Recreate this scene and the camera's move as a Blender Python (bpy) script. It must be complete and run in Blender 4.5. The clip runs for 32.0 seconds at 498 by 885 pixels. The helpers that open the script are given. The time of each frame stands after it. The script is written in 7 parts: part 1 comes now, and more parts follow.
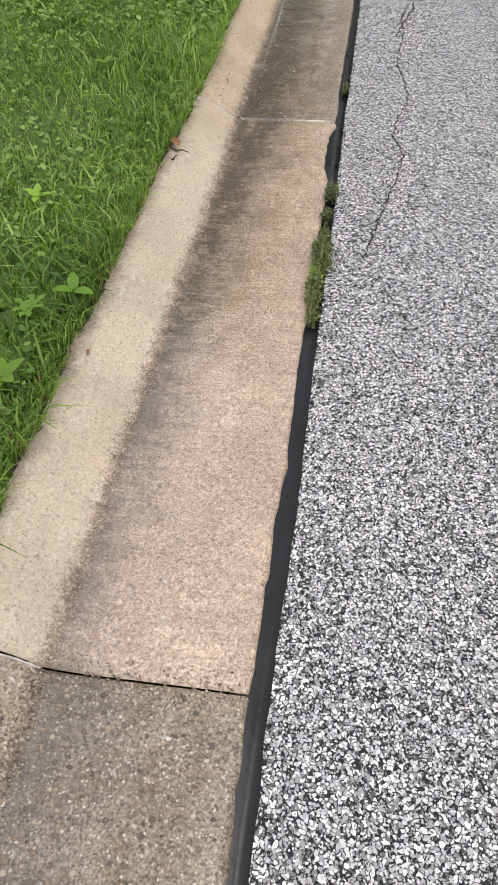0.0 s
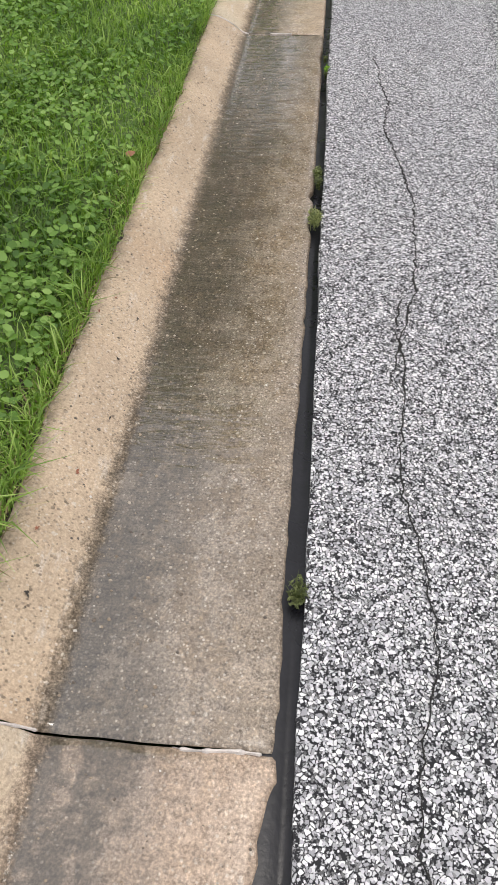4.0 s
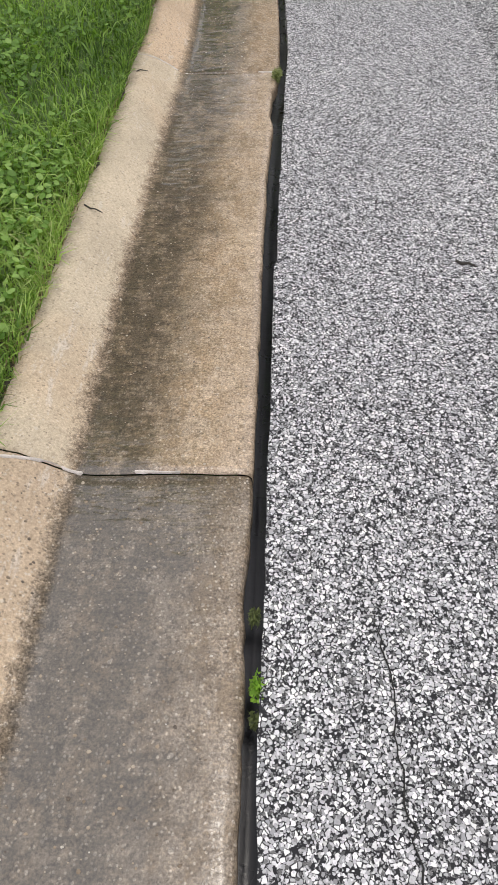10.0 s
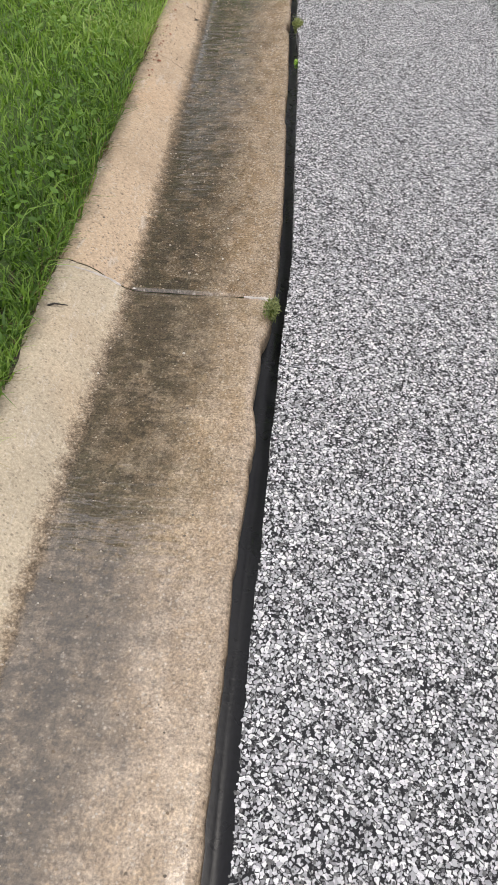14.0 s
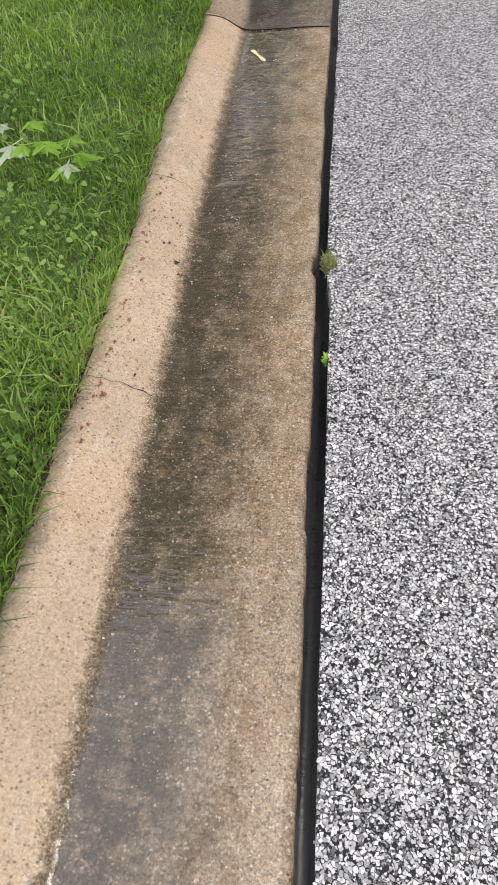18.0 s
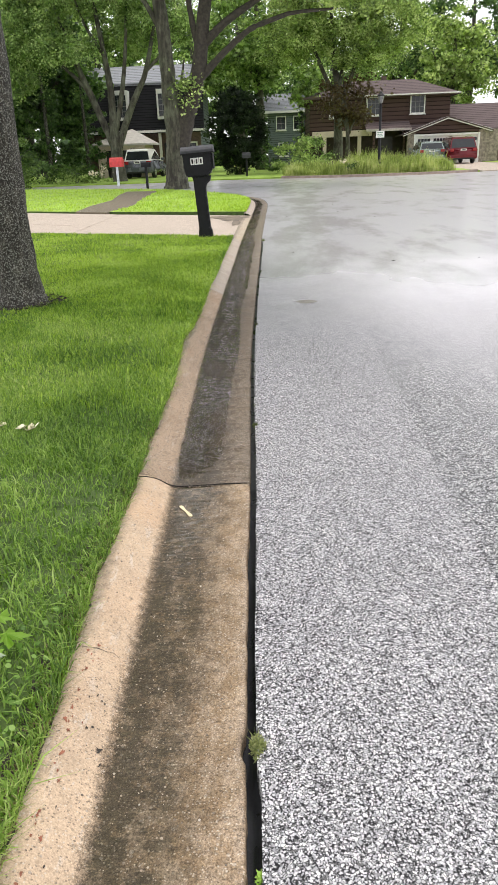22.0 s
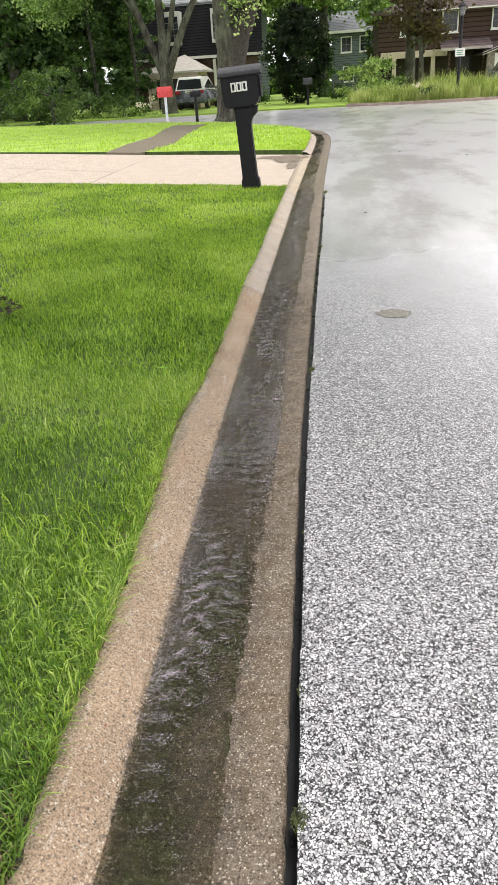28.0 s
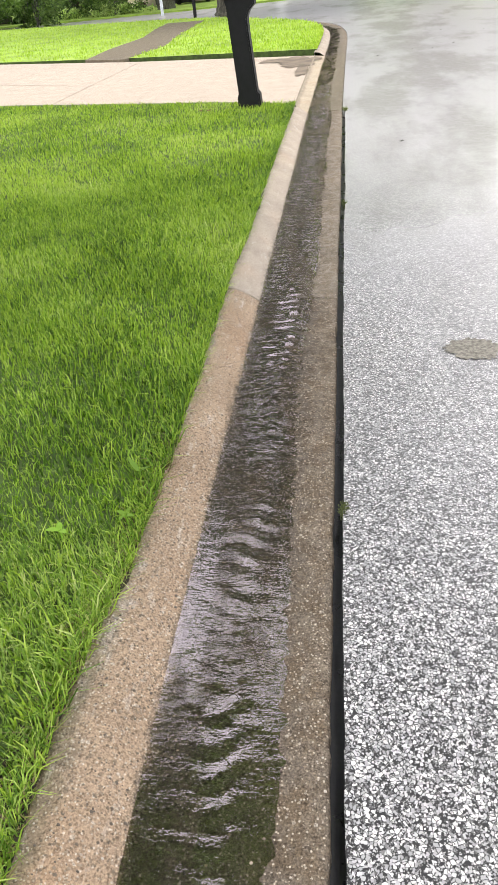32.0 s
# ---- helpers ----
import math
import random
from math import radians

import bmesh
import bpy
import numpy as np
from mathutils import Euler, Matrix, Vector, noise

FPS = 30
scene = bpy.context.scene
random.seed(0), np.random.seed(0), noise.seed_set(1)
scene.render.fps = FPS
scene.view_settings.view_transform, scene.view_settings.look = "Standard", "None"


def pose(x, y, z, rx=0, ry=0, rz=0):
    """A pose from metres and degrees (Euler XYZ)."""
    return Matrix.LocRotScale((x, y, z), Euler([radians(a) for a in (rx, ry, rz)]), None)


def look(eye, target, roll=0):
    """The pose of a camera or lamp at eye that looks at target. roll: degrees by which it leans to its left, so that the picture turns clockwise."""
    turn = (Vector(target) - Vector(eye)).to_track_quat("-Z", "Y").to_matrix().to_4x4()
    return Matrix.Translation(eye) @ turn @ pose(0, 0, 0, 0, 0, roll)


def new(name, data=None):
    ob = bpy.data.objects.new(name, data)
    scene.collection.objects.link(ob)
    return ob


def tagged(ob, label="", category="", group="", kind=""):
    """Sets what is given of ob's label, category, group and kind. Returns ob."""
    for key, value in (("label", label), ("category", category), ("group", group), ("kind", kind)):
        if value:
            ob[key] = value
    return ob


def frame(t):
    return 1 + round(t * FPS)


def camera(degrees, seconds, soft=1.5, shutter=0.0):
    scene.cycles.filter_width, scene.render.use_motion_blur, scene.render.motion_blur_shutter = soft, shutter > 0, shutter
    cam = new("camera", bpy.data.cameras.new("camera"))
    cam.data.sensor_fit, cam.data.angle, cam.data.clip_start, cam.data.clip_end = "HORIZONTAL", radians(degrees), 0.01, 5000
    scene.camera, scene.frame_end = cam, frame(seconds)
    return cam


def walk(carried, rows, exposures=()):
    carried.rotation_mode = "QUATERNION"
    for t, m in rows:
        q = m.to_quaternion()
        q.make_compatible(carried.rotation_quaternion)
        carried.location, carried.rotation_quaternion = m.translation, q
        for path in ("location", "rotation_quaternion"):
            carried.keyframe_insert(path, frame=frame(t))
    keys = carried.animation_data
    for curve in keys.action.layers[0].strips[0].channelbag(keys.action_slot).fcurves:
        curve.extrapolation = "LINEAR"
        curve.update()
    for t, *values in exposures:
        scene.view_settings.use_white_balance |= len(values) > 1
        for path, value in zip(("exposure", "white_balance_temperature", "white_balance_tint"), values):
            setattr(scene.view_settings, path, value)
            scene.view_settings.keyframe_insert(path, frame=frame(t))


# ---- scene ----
cam = camera(38.5, 32.0, soft=1.05)
PATH = [
    (0, (0.051, 0.932, 0.936), (-0.146, 2.245, -0.560), -0.20),
    (0.5, (0.018, 1.151, 0.938), (-0.173, 2.465, -0.558), -0.60),
    (1, (0.012, 1.352, 0.933), (-0.158, 2.679, -0.554), -0.50),
    (1.5, (0.037, 1.568, 0.932), (-0.124, 2.911, -0.541), -0.90),
    (2, (0.031, 1.779, 0.910), (-0.132, 3.129, -0.556), -1.40),
    (2.5, (0.005, 1.980, 0.897), (-0.129, 3.340, -0.564), -0.40),
    (3, (0.011, 2.219, 0.891), (-0.115, 3.586, -0.563), -0.40),
    (3.5, (-0.019, 2.454, 0.870), (-0.112, 3.832, -0.576), 2.00),
    (5.5, (-0.007, 3.610, 0.935), (-0.205, 4.880, -0.597), -4.60),
    (6, (0.006, 3.804, 0.928), (-0.186, 5.080, -0.600), -4.30),
    (6.5, (0.045, 3.970, 0.934), (-0.135, 5.262, -0.582), -3.90),
    (7, (0.041, 4.096, 0.918), (-0.123, 5.401, -0.589), -3.50),
    (7.5, (-0.001, 4.236, 0.921), (-0.152, 5.554, -0.576), -3.40),
    (8, (0.014, 4.346, 0.906), (-0.129, 5.671, -0.585), -3.20),
    (8.5, (0.053, 4.496, 0.907), (-0.090, 5.831, -0.575), -3.50),
    (9, (0.060, 4.621, 0.898), (-0.065, 5.953, -0.589), -3.20),
    (9.5, (0.037, 4.798, 0.898), (-0.061, 6.125, -0.595), -2.40),
    (10, (0.030, 4.925, 0.885), (-0.037, 6.245, -0.616), -1.00),
    (10.5, (0.061, 5.073, 0.874), (0.001, 6.373, -0.645), -0.10),
    (11, (0.087, 5.210, 0.875), (0.040, 6.486, -0.665), 1.00),
    (11.5, (0.079, 5.353, 0.870), (0.039, 6.613, -0.683), 1.60),
    (12, (0.050, 5.494, 0.876), (0.021, 6.753, -0.678), 2.00),
    (12.5, (0.073, 5.587, 0.870), (0.056, 6.855, -0.677), 2.70),
    (13, (0.111, 5.711, 0.874), (0.094, 6.995, -0.659), 3.10),
    (13.5, (0.084, 5.879, 0.868), (0.056, 7.167, -0.662), 3.10),
    (14, (0.037, 6.080, 0.884), (-0.021, 7.386, -0.630), 2.70),
    (14.5, (0.054, 6.281, 0.869), (-0.060, 7.597, -0.633), 0.70),
    (15, (0.061, 6.482, 0.876), (-0.094, 7.793, -0.627), -0.80),
    (15.5, (0.034, 6.716, 0.866), (-0.153, 7.991, -0.663), -2.61),
    (17.5, (0.102, 7.223, 0.954), (-0.157, 8.448, -0.606), -5.57),
    (18, (0.045, 7.388, 0.956), (-0.186, 8.650, -0.578), -5.08),
    (18.5, (0.049, 7.509, 0.969), (-0.157, 8.831, -0.518), -4.29),
    (19, (0.064, 7.539, 1.005), (-0.103, 8.951, -0.401), -3.00),
    (19.5, (0.057, 7.477, 1.037), (-0.077, 9.004, -0.248), -2.26),
    (20, (0.067, 7.468, 1.052), (-0.044, 9.098, -0.102), -2.27),
    (20.5, (0.070, 7.482, 1.115), (-0.017, 9.197, 0.088), -2.58),
    (21, (0.058, 7.484, 1.141), (-0.005, 9.260, 0.224), -2.19),
    (21.5, (0.057, 7.486, 1.161), (-0.004, 9.309, 0.340), -2.20),
    (22, (0.070, 7.534, 1.161), (-0.002, 9.387, 0.414), -2.29),
    (22.5, (0.088, 7.655, 1.193), (0.005, 9.529, 0.500), -1.77),
    (23, (0.061, 7.824, 1.187), (-0.036, 9.708, 0.521), -1.76),
    (23.5, (0.044, 7.970, 1.189), (-0.060, 9.856, 0.531), -1.72),
    (24, (0.083, 8.127, 1.171), (-0.036, 10.008, 0.502), -2.17),
    (24.5, (0.094, 8.267, 1.172), (-0.017, 10.138, 0.476), -2.27),
    (26.5, (0.053, 9.160, 1.160), (-0.088, 10.988, 0.359), -2.80),
    (27, (0.040, 9.283, 1.127), (-0.140, 11.097, 0.305), -3.20),
    (27.5, (0.060, 9.578, 1.137), (-0.154, 11.373, 0.283), -3.51),
    (28, (0.043, 9.839, 1.112), (-0.190, 11.614, 0.218), -3.71),
    (28.5, (0.030, 10.095, 1.106), (-0.217, 11.841, 0.161), -4.02),
    (29, (0.033, 10.326, 1.085), (-0.226, 12.043, 0.094), -4.33),
    (29.5, (0.004, 10.539, 1.068), (-0.258, 12.233, 0.038), -5.02),
    (30, (-0.014, 10.734, 1.074), (-0.266, 12.413, 0.016), -4.81),
    (30.5, (0.017, 10.921, 1.072), (-0.244, 12.589, 0.001), -5.51),
    (31, (0.013, 11.100, 1.064), (-0.250, 12.763, -0.016), -6.00),
    (31.5, (-0.037, 11.294, 1.061), (-0.304, 12.951, -0.027), -6.00),
    (32, (-0.027, 11.437, 1.051), (-0.307, 13.089, -0.042), -6.20),
]
walk(cam, [(t, look(eye, target, roll)) for t, eye, target, roll in PATH], [(0, -0.07, 6500, 12.5), (3, -0.05, 6500, 12.5), (6, 0.02, 6500, 12.5), (8.5, -0.04, 6500, 12.5), (12, -0.17, 6500, 12.5), (15, -0.08, 6500, 12.5), (19, 0.03, 6500, 12.5), (21.5, 0.24, 6500, 12.5), (24, 0.34, 6500, 12.5), (28, 0.47, 6600, 12.5), (32, 0.6, 6600, 12.5)])

# ---- light: bright overcast sky with a wide, weak sun ----
CLOUD = 5.4
world = bpy.data.worlds.new("overcast_sky")
scene.world = world
world.use_nodes = True
wt = world.node_tree
sky = wt.nodes.new("ShaderNodeTexSky")
sky.sky_type, sky.sun_disc = "NISHITA", False
sky.sun_elevation, sky.sun_rotation = radians(80), radians(62)
sky.dust_density, sky.air_density = 1.0, 1.0
grey = wt.nodes.new("ShaderNodeHueSaturation")
grey.inputs["Saturation"].default_value = 0.12
wt.links.new(sky.outputs[0], grey.inputs["Color"])
# an even cloud cover, nearly twice as bright overhead as at the horizon
way = wt.nodes.new("ShaderNodeTexCoord")
axes = wt.nodes.new("ShaderNodeSeparateXYZ")
wt.links.new(way.outputs["Generated"], axes.inputs[0])
cloud = wt.nodes.new("ShaderNodeMapRange")
for i, v in enumerate((0.0, 1.0, CLOUD * 0.58, CLOUD)):
    cloud.inputs[i + 1].default_value = v
wt.links.new(axes.outputs[2], cloud.inputs[0])
tone = wt.nodes.new("ShaderNodeMix")
tone.data_type, tone.blend_type = "RGBA", "MULTIPLY"
tone.inputs[0].default_value = 1.0
wt.links.new(cloud.outputs[0], tone.inputs[6])
tone.inputs[7].default_value = (0.97, 0.98, 1.0, 1)
cover = wt.nodes.new("ShaderNodeMix")
cover.data_type = "RGBA"
cover.inputs[0].default_value = 0.7
wt.links.new(grey.outputs[0], cover.inputs[6])
wt.links.new(tone.outputs[2], cover.inputs[7])
wt.links.new(cover.outputs[2], wt.nodes["Background"].inputs[0])
wt.nodes["Background"].inputs[1].default_value = 0.30
sun = new("sun", bpy.data.lights.new("sun", "SUN"))
sun.data.energy, sun.data.angle, sun.data.color = 1.0, radians(14), (1.0, 0.94, 0.84)
sun.matrix_world = look((0, 0, 0), (-0.153, -0.082, -0.985))


# ---- helpers for materials and meshes ----
class Nodes:
    def __init__(self, name):
        self.m = bpy.data.materials.new(name)
        self.m.use_nodes = True
        self.t = self.m.node_tree
        self.b = self.t.nodes["Principled BSDF"]

    def put(self, sock, v):
        if hasattr(v, "links"):
            self.t.links.new(v, sock)
        elif v is not None:
            sock.default_value = (*v, 1) if isinstance(v, tuple) and len(v) == 3 and sock.type == "RGBA" else v

    def add(self, kind, out=0, props=(), **ins):
        n = self.t.nodes.new("ShaderNode" + kind)
        for k, v in dict(props).items():
            if k == "operation":
                n.operation = v
            elif k == "feature":
                n.feature = v
            elif k == "blend_type":
                n.blend_type = v
            elif k == "interpolation_type":
                n.interpolation_type = v
        for k, v in ins.items():
            key = int(k[1:]) if k[0] == "i" and k[1:].isdigit() else k.replace("_", " ")
            self.put(n.inputs[key], v)
        return n.outputs[out]

    def pos(self):
        return self.add("NewGeometry", "Position")

    def scaled(self, v, s):
        return self.add("VectorMath", 0, {"operation": "MULTIPLY"}, i0=v, i1=s)

    def noise(self, scale, detail=4.0, rough=0.55, vec=None):
        return self.add("TexNoise", 0, Vector=vec or self.pos(), Scale=scale, Detail=detail, Roughness=rough)

    def math(self, op, a, b=0.0, c=None):
        n = self.t.nodes.new("ShaderNodeMath")
        n.operation = op
        self.put(n.inputs[0], a)
        self.put(n.inputs[1], b)
        if c is not None:
            self.put(n.inputs[2], c)
        return n.outputs[0]

    def step(self, v, lo, hi, a=0.0, b=1.0):
        n = self.t.nodes.new("ShaderNodeMapRange")
        n.interpolation_type = "SMOOTHSTEP"
        for i, x in enumerate((v, lo, hi, a, b)):
            self.put(n.inputs[i], x)
        return n.outputs[0]

    def mix(self, f, a, b, how="MIX"):
        n = self.t.nodes.new("ShaderNodeMix")
        n.data_type, n.blend_type = "RGBA", how
        self.put(n.inputs[0], f)
        self.put(n.inputs[6], a)
        self.put(n.inputs[7], b)
        return n.outputs[2]

    def ramp(self, f, stops):
        n = self.t.nodes.new("ShaderNodeValToRGB")
        e = n.color_ramp.elements
        while len(e) < len(stops):
            e.new(0.5)
        for x, (p, c) in zip(e, stops):
            x.position, x.color = p, (*c, 1)
        self.put(n.inputs[0], f)
        return n.outputs[0]

    def done(self, color=None, rough=None, bump=None, strength=0.5, dist=0.01, metal=None, spec=None):
        self.put(self.b.inputs["Base Color"], color)
        self.put(self.b.inputs["Roughness"], rough)
        self.put(self.b.inputs["Metallic"], metal)
        self.put(self.b.inputs["Specular IOR Level"], spec)
        if bump is not None:
            n = self.t.nodes.new("ShaderNodeBump")
            n.inputs["Strength"].default_value, n.inputs["Distance"].default_value = strength, dist
            self.put(n.inputs["Height"], bump)
            self.t.links.new(n.outputs[0], self.b.inputs["Normal"])
        return self.m


def plain(name, c, rough=0.6, vary=0.15, scale=8.0, metal=0.0, bump=0.15):
    n = Nodes(name)
    v = n.noise(scale)
    fine = n.noise(scale * 14)
    f = n.step(n.math("ADD", v, n.math("MULTIPLY", n.math("SUBTRACT", fine, 0.5), 0.5)), 0.25, 0.75)
    lo, hi = tuple(x * (1 - vary) for x in c), tuple(min(1.0, x * (1 + vary)) for x in c)
    return n.done(n.mix(f, lo, hi), n.step(v, 0.2, 0.8, max(0.05, rough - 0.08), min(1.0, rough + 0.08)), fine, bump, 0.004, metal)


def mesh_of(name, verts, faces, m):
    """A mesh from rows of corners and rows of faces with one count of corners."""
    verts, faces = np.asarray(verts, np.float32), np.asarray(faces, np.int32)
    me = bpy.data.meshes.new(name)
    n, k = faces.shape
    me.vertices.add(len(verts))
    me.vertices.foreach_set("co", verts.ravel())
    me.loops.add(n * k)
    me.loops.foreach_set("vertex_index", faces.ravel())
    me.polygons.add(n)
    me.polygons.foreach_set("loop_start", np.arange(0, n * k, k, dtype=np.int32))
    me.update(calc_edges=True)
    if m:
        me.materials.append(m)
    return me


def finish(name, bm, m, parent=None, label="", smooth=False):
    me = bpy.data.meshes.new(name)
    bm.normal_update()
    bm.to_mesh(me)
    bm.free()
    if smooth:
        me.polygons.foreach_set("use_smooth", [True] * len(me.polygons))
    if m:
        me.materials.append(m)
    ob = new(name, me)
    if parent:
        ob.parent = parent
    return tagged(ob, label)


def part(name, bm, m, parent, label="", smooth=False):
    return finish(name, bm, m, parent, label, smooth)


def hold(name, at, label, category, group="", rz=0.0):
    e = new(name)
    e.matrix_world = pose(*at, 0, 0, rz)
    e.empty_display_size = 0.1
    return tagged(e, label, category, group)


def bbox(bm, lo, hi, bevel=0.0):
    r = bmesh.ops.create_cube(bm, size=1)
    for v in r["verts"]:
        v.co = Vector([(lo[i] + hi[i]) / 2 + v.co[i] * (hi[i] - lo[i]) for i in range(3)])
    if bevel:
        es = list({e for v in r["verts"] for e in v.link_edges})
        bmesh.ops.bevel(bm, geom=es, offset=bevel, segments=2, affect="EDGES", profile=0.5)
    return bm


def boxed(lo, hi, bevel=0.0):
    return bbox(bmesh.new(), lo, hi, bevel)


def prism(bm, outline, depth, axis=1, at=0.0):
    """An outline of (u, v) pushed along an axis; u, v take the two other axes in order."""
    def spot(u, v, w):
        c = [u, v]
        c.insert(axis, w)
        return bm.verts.new(c)
    a = [spot(u, v, at) for u, v in outline]
    b = [spot(u, v, at + depth) for u, v in outline]
    n = len(a)
    bm.faces.new(a)
    bm.faces.new(b[::-1])
    for i in range(n):
        bm.faces.new((a[i], b[i], b[(i + 1) % n], a[(i + 1) % n]))
    bmesh.ops.recalc_face_normals(bm, faces=bm.faces[:])
    return bm


def tube(bm, pts, radii, sides=10, rough=0.0, rng=None):
    """A tapered tube through points."""
    rings = []
    for i, p in enumerate(pts):
        p = Vector(p)
        d = (Vector(pts[min(i + 1, len(pts) - 1)]) - Vector(pts[max(i - 1, 0)])).normalized()
        u = d.orthogonal().normalized() if abs(d.z) < 0.3 else Vector((1, 0, 0)).cross(d).cross(d).normalized() * -1
        w = d.cross(u)
        ring = []
        for k in range(sides):
            a = 2 * math.pi * k / sides
            r = radii[i] * (1 + (rng.uniform(-rough, rough) if rng else 0))
            ring.append(bm.verts.new(p + (u * math.cos(a) + w * math.sin(a)) * r))
        rings.append(ring)
    for a, b in zip(rings, rings[1:]):
        for k in range(sides):
            bm.faces.new((a[k], a[(k + 1) % sides], b[(k + 1) % sides], b[k]))
    bm.faces.new(rings[0][::-1])
    bm.faces.new(rings[-1])
    return bm


def wave(y, seed=0.0):
    """A gentle uneven line, about -1 to 1."""
    return noise.noise((y * 1.3, seed, 0.3)) + 0.6 * noise.noise((y * 4.7, seed, 5.1)) + 0.4 * noise.noise((y * 15.0, seed, 9.7))


# ---- materials of the ground ----
def asphalt_material():
    n = Nodes("weathered_asphalt")
    p = n.pos()
    warp = n.add("VectorMath", 0, {"operation": "ADD"}, i0=p, i1=n.scaled(n.add("TexNoise", "Color", Vector=p, Scale=90.0), (0.006, 0.006, 0.0)))
    flat = n.scaled(warp, (1, 1, 0.0))
    y = n.add("SeparateXYZ", 1, Vector=p)
    x = n.add("SeparateXYZ", 0, Vector=p)
    e1 = n.add("TexVoronoi", 0, {"feature": "DISTANCE_TO_EDGE"}, Vector=flat, Scale=165.0)
    c1 = n.add("TexVoronoi", 1, Vector=flat, Scale=165.0)
    e2 = n.add("TexVoronoi", 0, {"feature": "DISTANCE_TO_EDGE"}, Vector=flat, Scale=340.0)
    c2 = n.add("TexVoronoi", 1, Vector=flat, Scale=340.0)
    r1, r2 = n.add("SeparateColor", 0, Color=c1), n.add("SeparateColor", 1, Color=c2)
    big = n.math("MULTIPLY", n.step(e1, 0.05, 0.14), n.step(r1, 0.33, 0.38))
    small = n.math("MULTIPLY", n.step(e2, 0.05, 0.16), n.step(r2, 0.44, 0.52))
    stone_a = n.ramp(n.add("SeparateColor", 2, Color=c1), [(0, (0.32, 0.32, 0.33)), (0.5, (0.6, 0.6, 0.6)), (1, (0.9, 0.89, 0.87))])
    stone_b = n.ramp(n.add("SeparateColor", 0, Color=c2), [(0, (0.1, 0.1, 0.105)), (1, (0.5, 0.5, 0.5))])
    binder = n.mix(n.noise(30.0), (0.008, 0.008, 0.010), (0.026, 0.026, 0.029))
    col = n.mix(big, n.mix(small, binder, stone_b), stone_a)
    patches = n.step(n.noise(0.9, 5.0, 0.6), 0.35, 0.7)
    col = n.mix(1.0, col, n.mix(patches, (0.9, 0.9, 0.92), (1, 1, 1)), "MULTIPLY")
    # sky sheen painted pale into far asphalt; damp blotches and rain-wet stretches farther along
    sky_sheen = n.step(n.math("ADD", y, n.math("MULTIPLY", n.math("MINIMUM", x, 1.3), 2.4)), 12.4, 19.0, 0.0, 0.94)
    col = n.mix(sky_sheen, col, n.mix(n.noise(55.0, 3.0, 0.7), (0.62, 0.6, 0.635), (0.82, 0.8, 0.84)))
    blotch = n.noise(1.0, 4.0, 0.55, n.scaled(p, (0.45, 0.3, 1)))
    wet = n.step(n.math("ADD", n.math("MULTIPLY", y, 0.12), n.math("MULTIPLY", blotch, 1.1)), 1.95, 2.5)
    lane = n.math("SUBTRACT", 1.0, n.step(n.math("ABSOLUTE", n.math("SUBTRACT", x, 0.95)), 0.1, 1.1))
    damp = n.math("ADD", n.noise(1.0, 6.0, 0.62, n.scaled(p, (1.3, 0.42, 1))), n.math("MULTIPLY", lane, 0.13))
    damp = n.math("MULTIPLY", n.step(damp, 0.49, 0.69), n.step(y, 12.0, 17.0))
    damp = n.math("MULTIPLY", damp, n.step(n.noise(14.0, 4.0, 0.7), 0.25, 0.6, 0.55, 1.0))
    col = n.mix(n.math("MULTIPLY", damp, 0.75), col, n.mix(1.0, col, (0.52, 0.505, 0.47), "MULTIPLY"))
    rough = n.math("SUBTRACT", 0.8, n.math("MULTIPLY", wet, 0.3))
    h = n.math("MULTIPLY", n.math("ADD", n.math("MULTIPLY", big, 1.0), n.math("MULTIPLY", small, 0.6)), n.math("SUBTRACT", 1.0, n.math("MULTIPLY", wet, 0.6)))
    n.put(n.b.inputs["Coat Weight"], n.math("ADD", n.step(n.math("ADD", y, n.math("MULTIPLY", n.math("MINIMUM", x, 1.3), 1.5)), 9.3, 12.5, 0.08, 0.55), n.math("MULTIPLY", wet, 0.45)))
    n.put(n.b.inputs["Coat Roughness"], n.math("SUBTRACT", 0.5, n.math("MULTIPLY", wet, 0.32)))
    n.put(n.b.inputs["Coat IOR"], n.math("ADD", 1.6, n.math("MULTIPLY", wet, 0.6)))
    return n.done(col, rough, h, 0.55, 0.004, spec=n.math("ADD", 0.22, n.math("MULTIPLY", wet, 0.5)))


def stone_chip_material():
    n = Nodes("pale_stone_chips")
    r = n.add("NewGeometry", "Random Per Island")
    c = n.ramp(r, [(0, (0.03, 0.03, 0.033)), (0.2, (0.11, 0.11, 0.115)), (0.34, (0.38, 0.37, 0.4)), (0.62, (0.575, 0.56, 0.595)), (1, (0.83, 0.81, 0.84))])
    c = n.mix(n.step(n.noise(400.0), 0.35, 0.7, 0.0, 0.35), c, (0.3, 0.29, 0.28))
    n.b.inputs["Coat Weight"].default_value, n.b.inputs["Coat Roughness"].default_value = 0.5, 0.4
    return n.done(c, 0.7, n.noise(700.0), 0.3, 0.002)


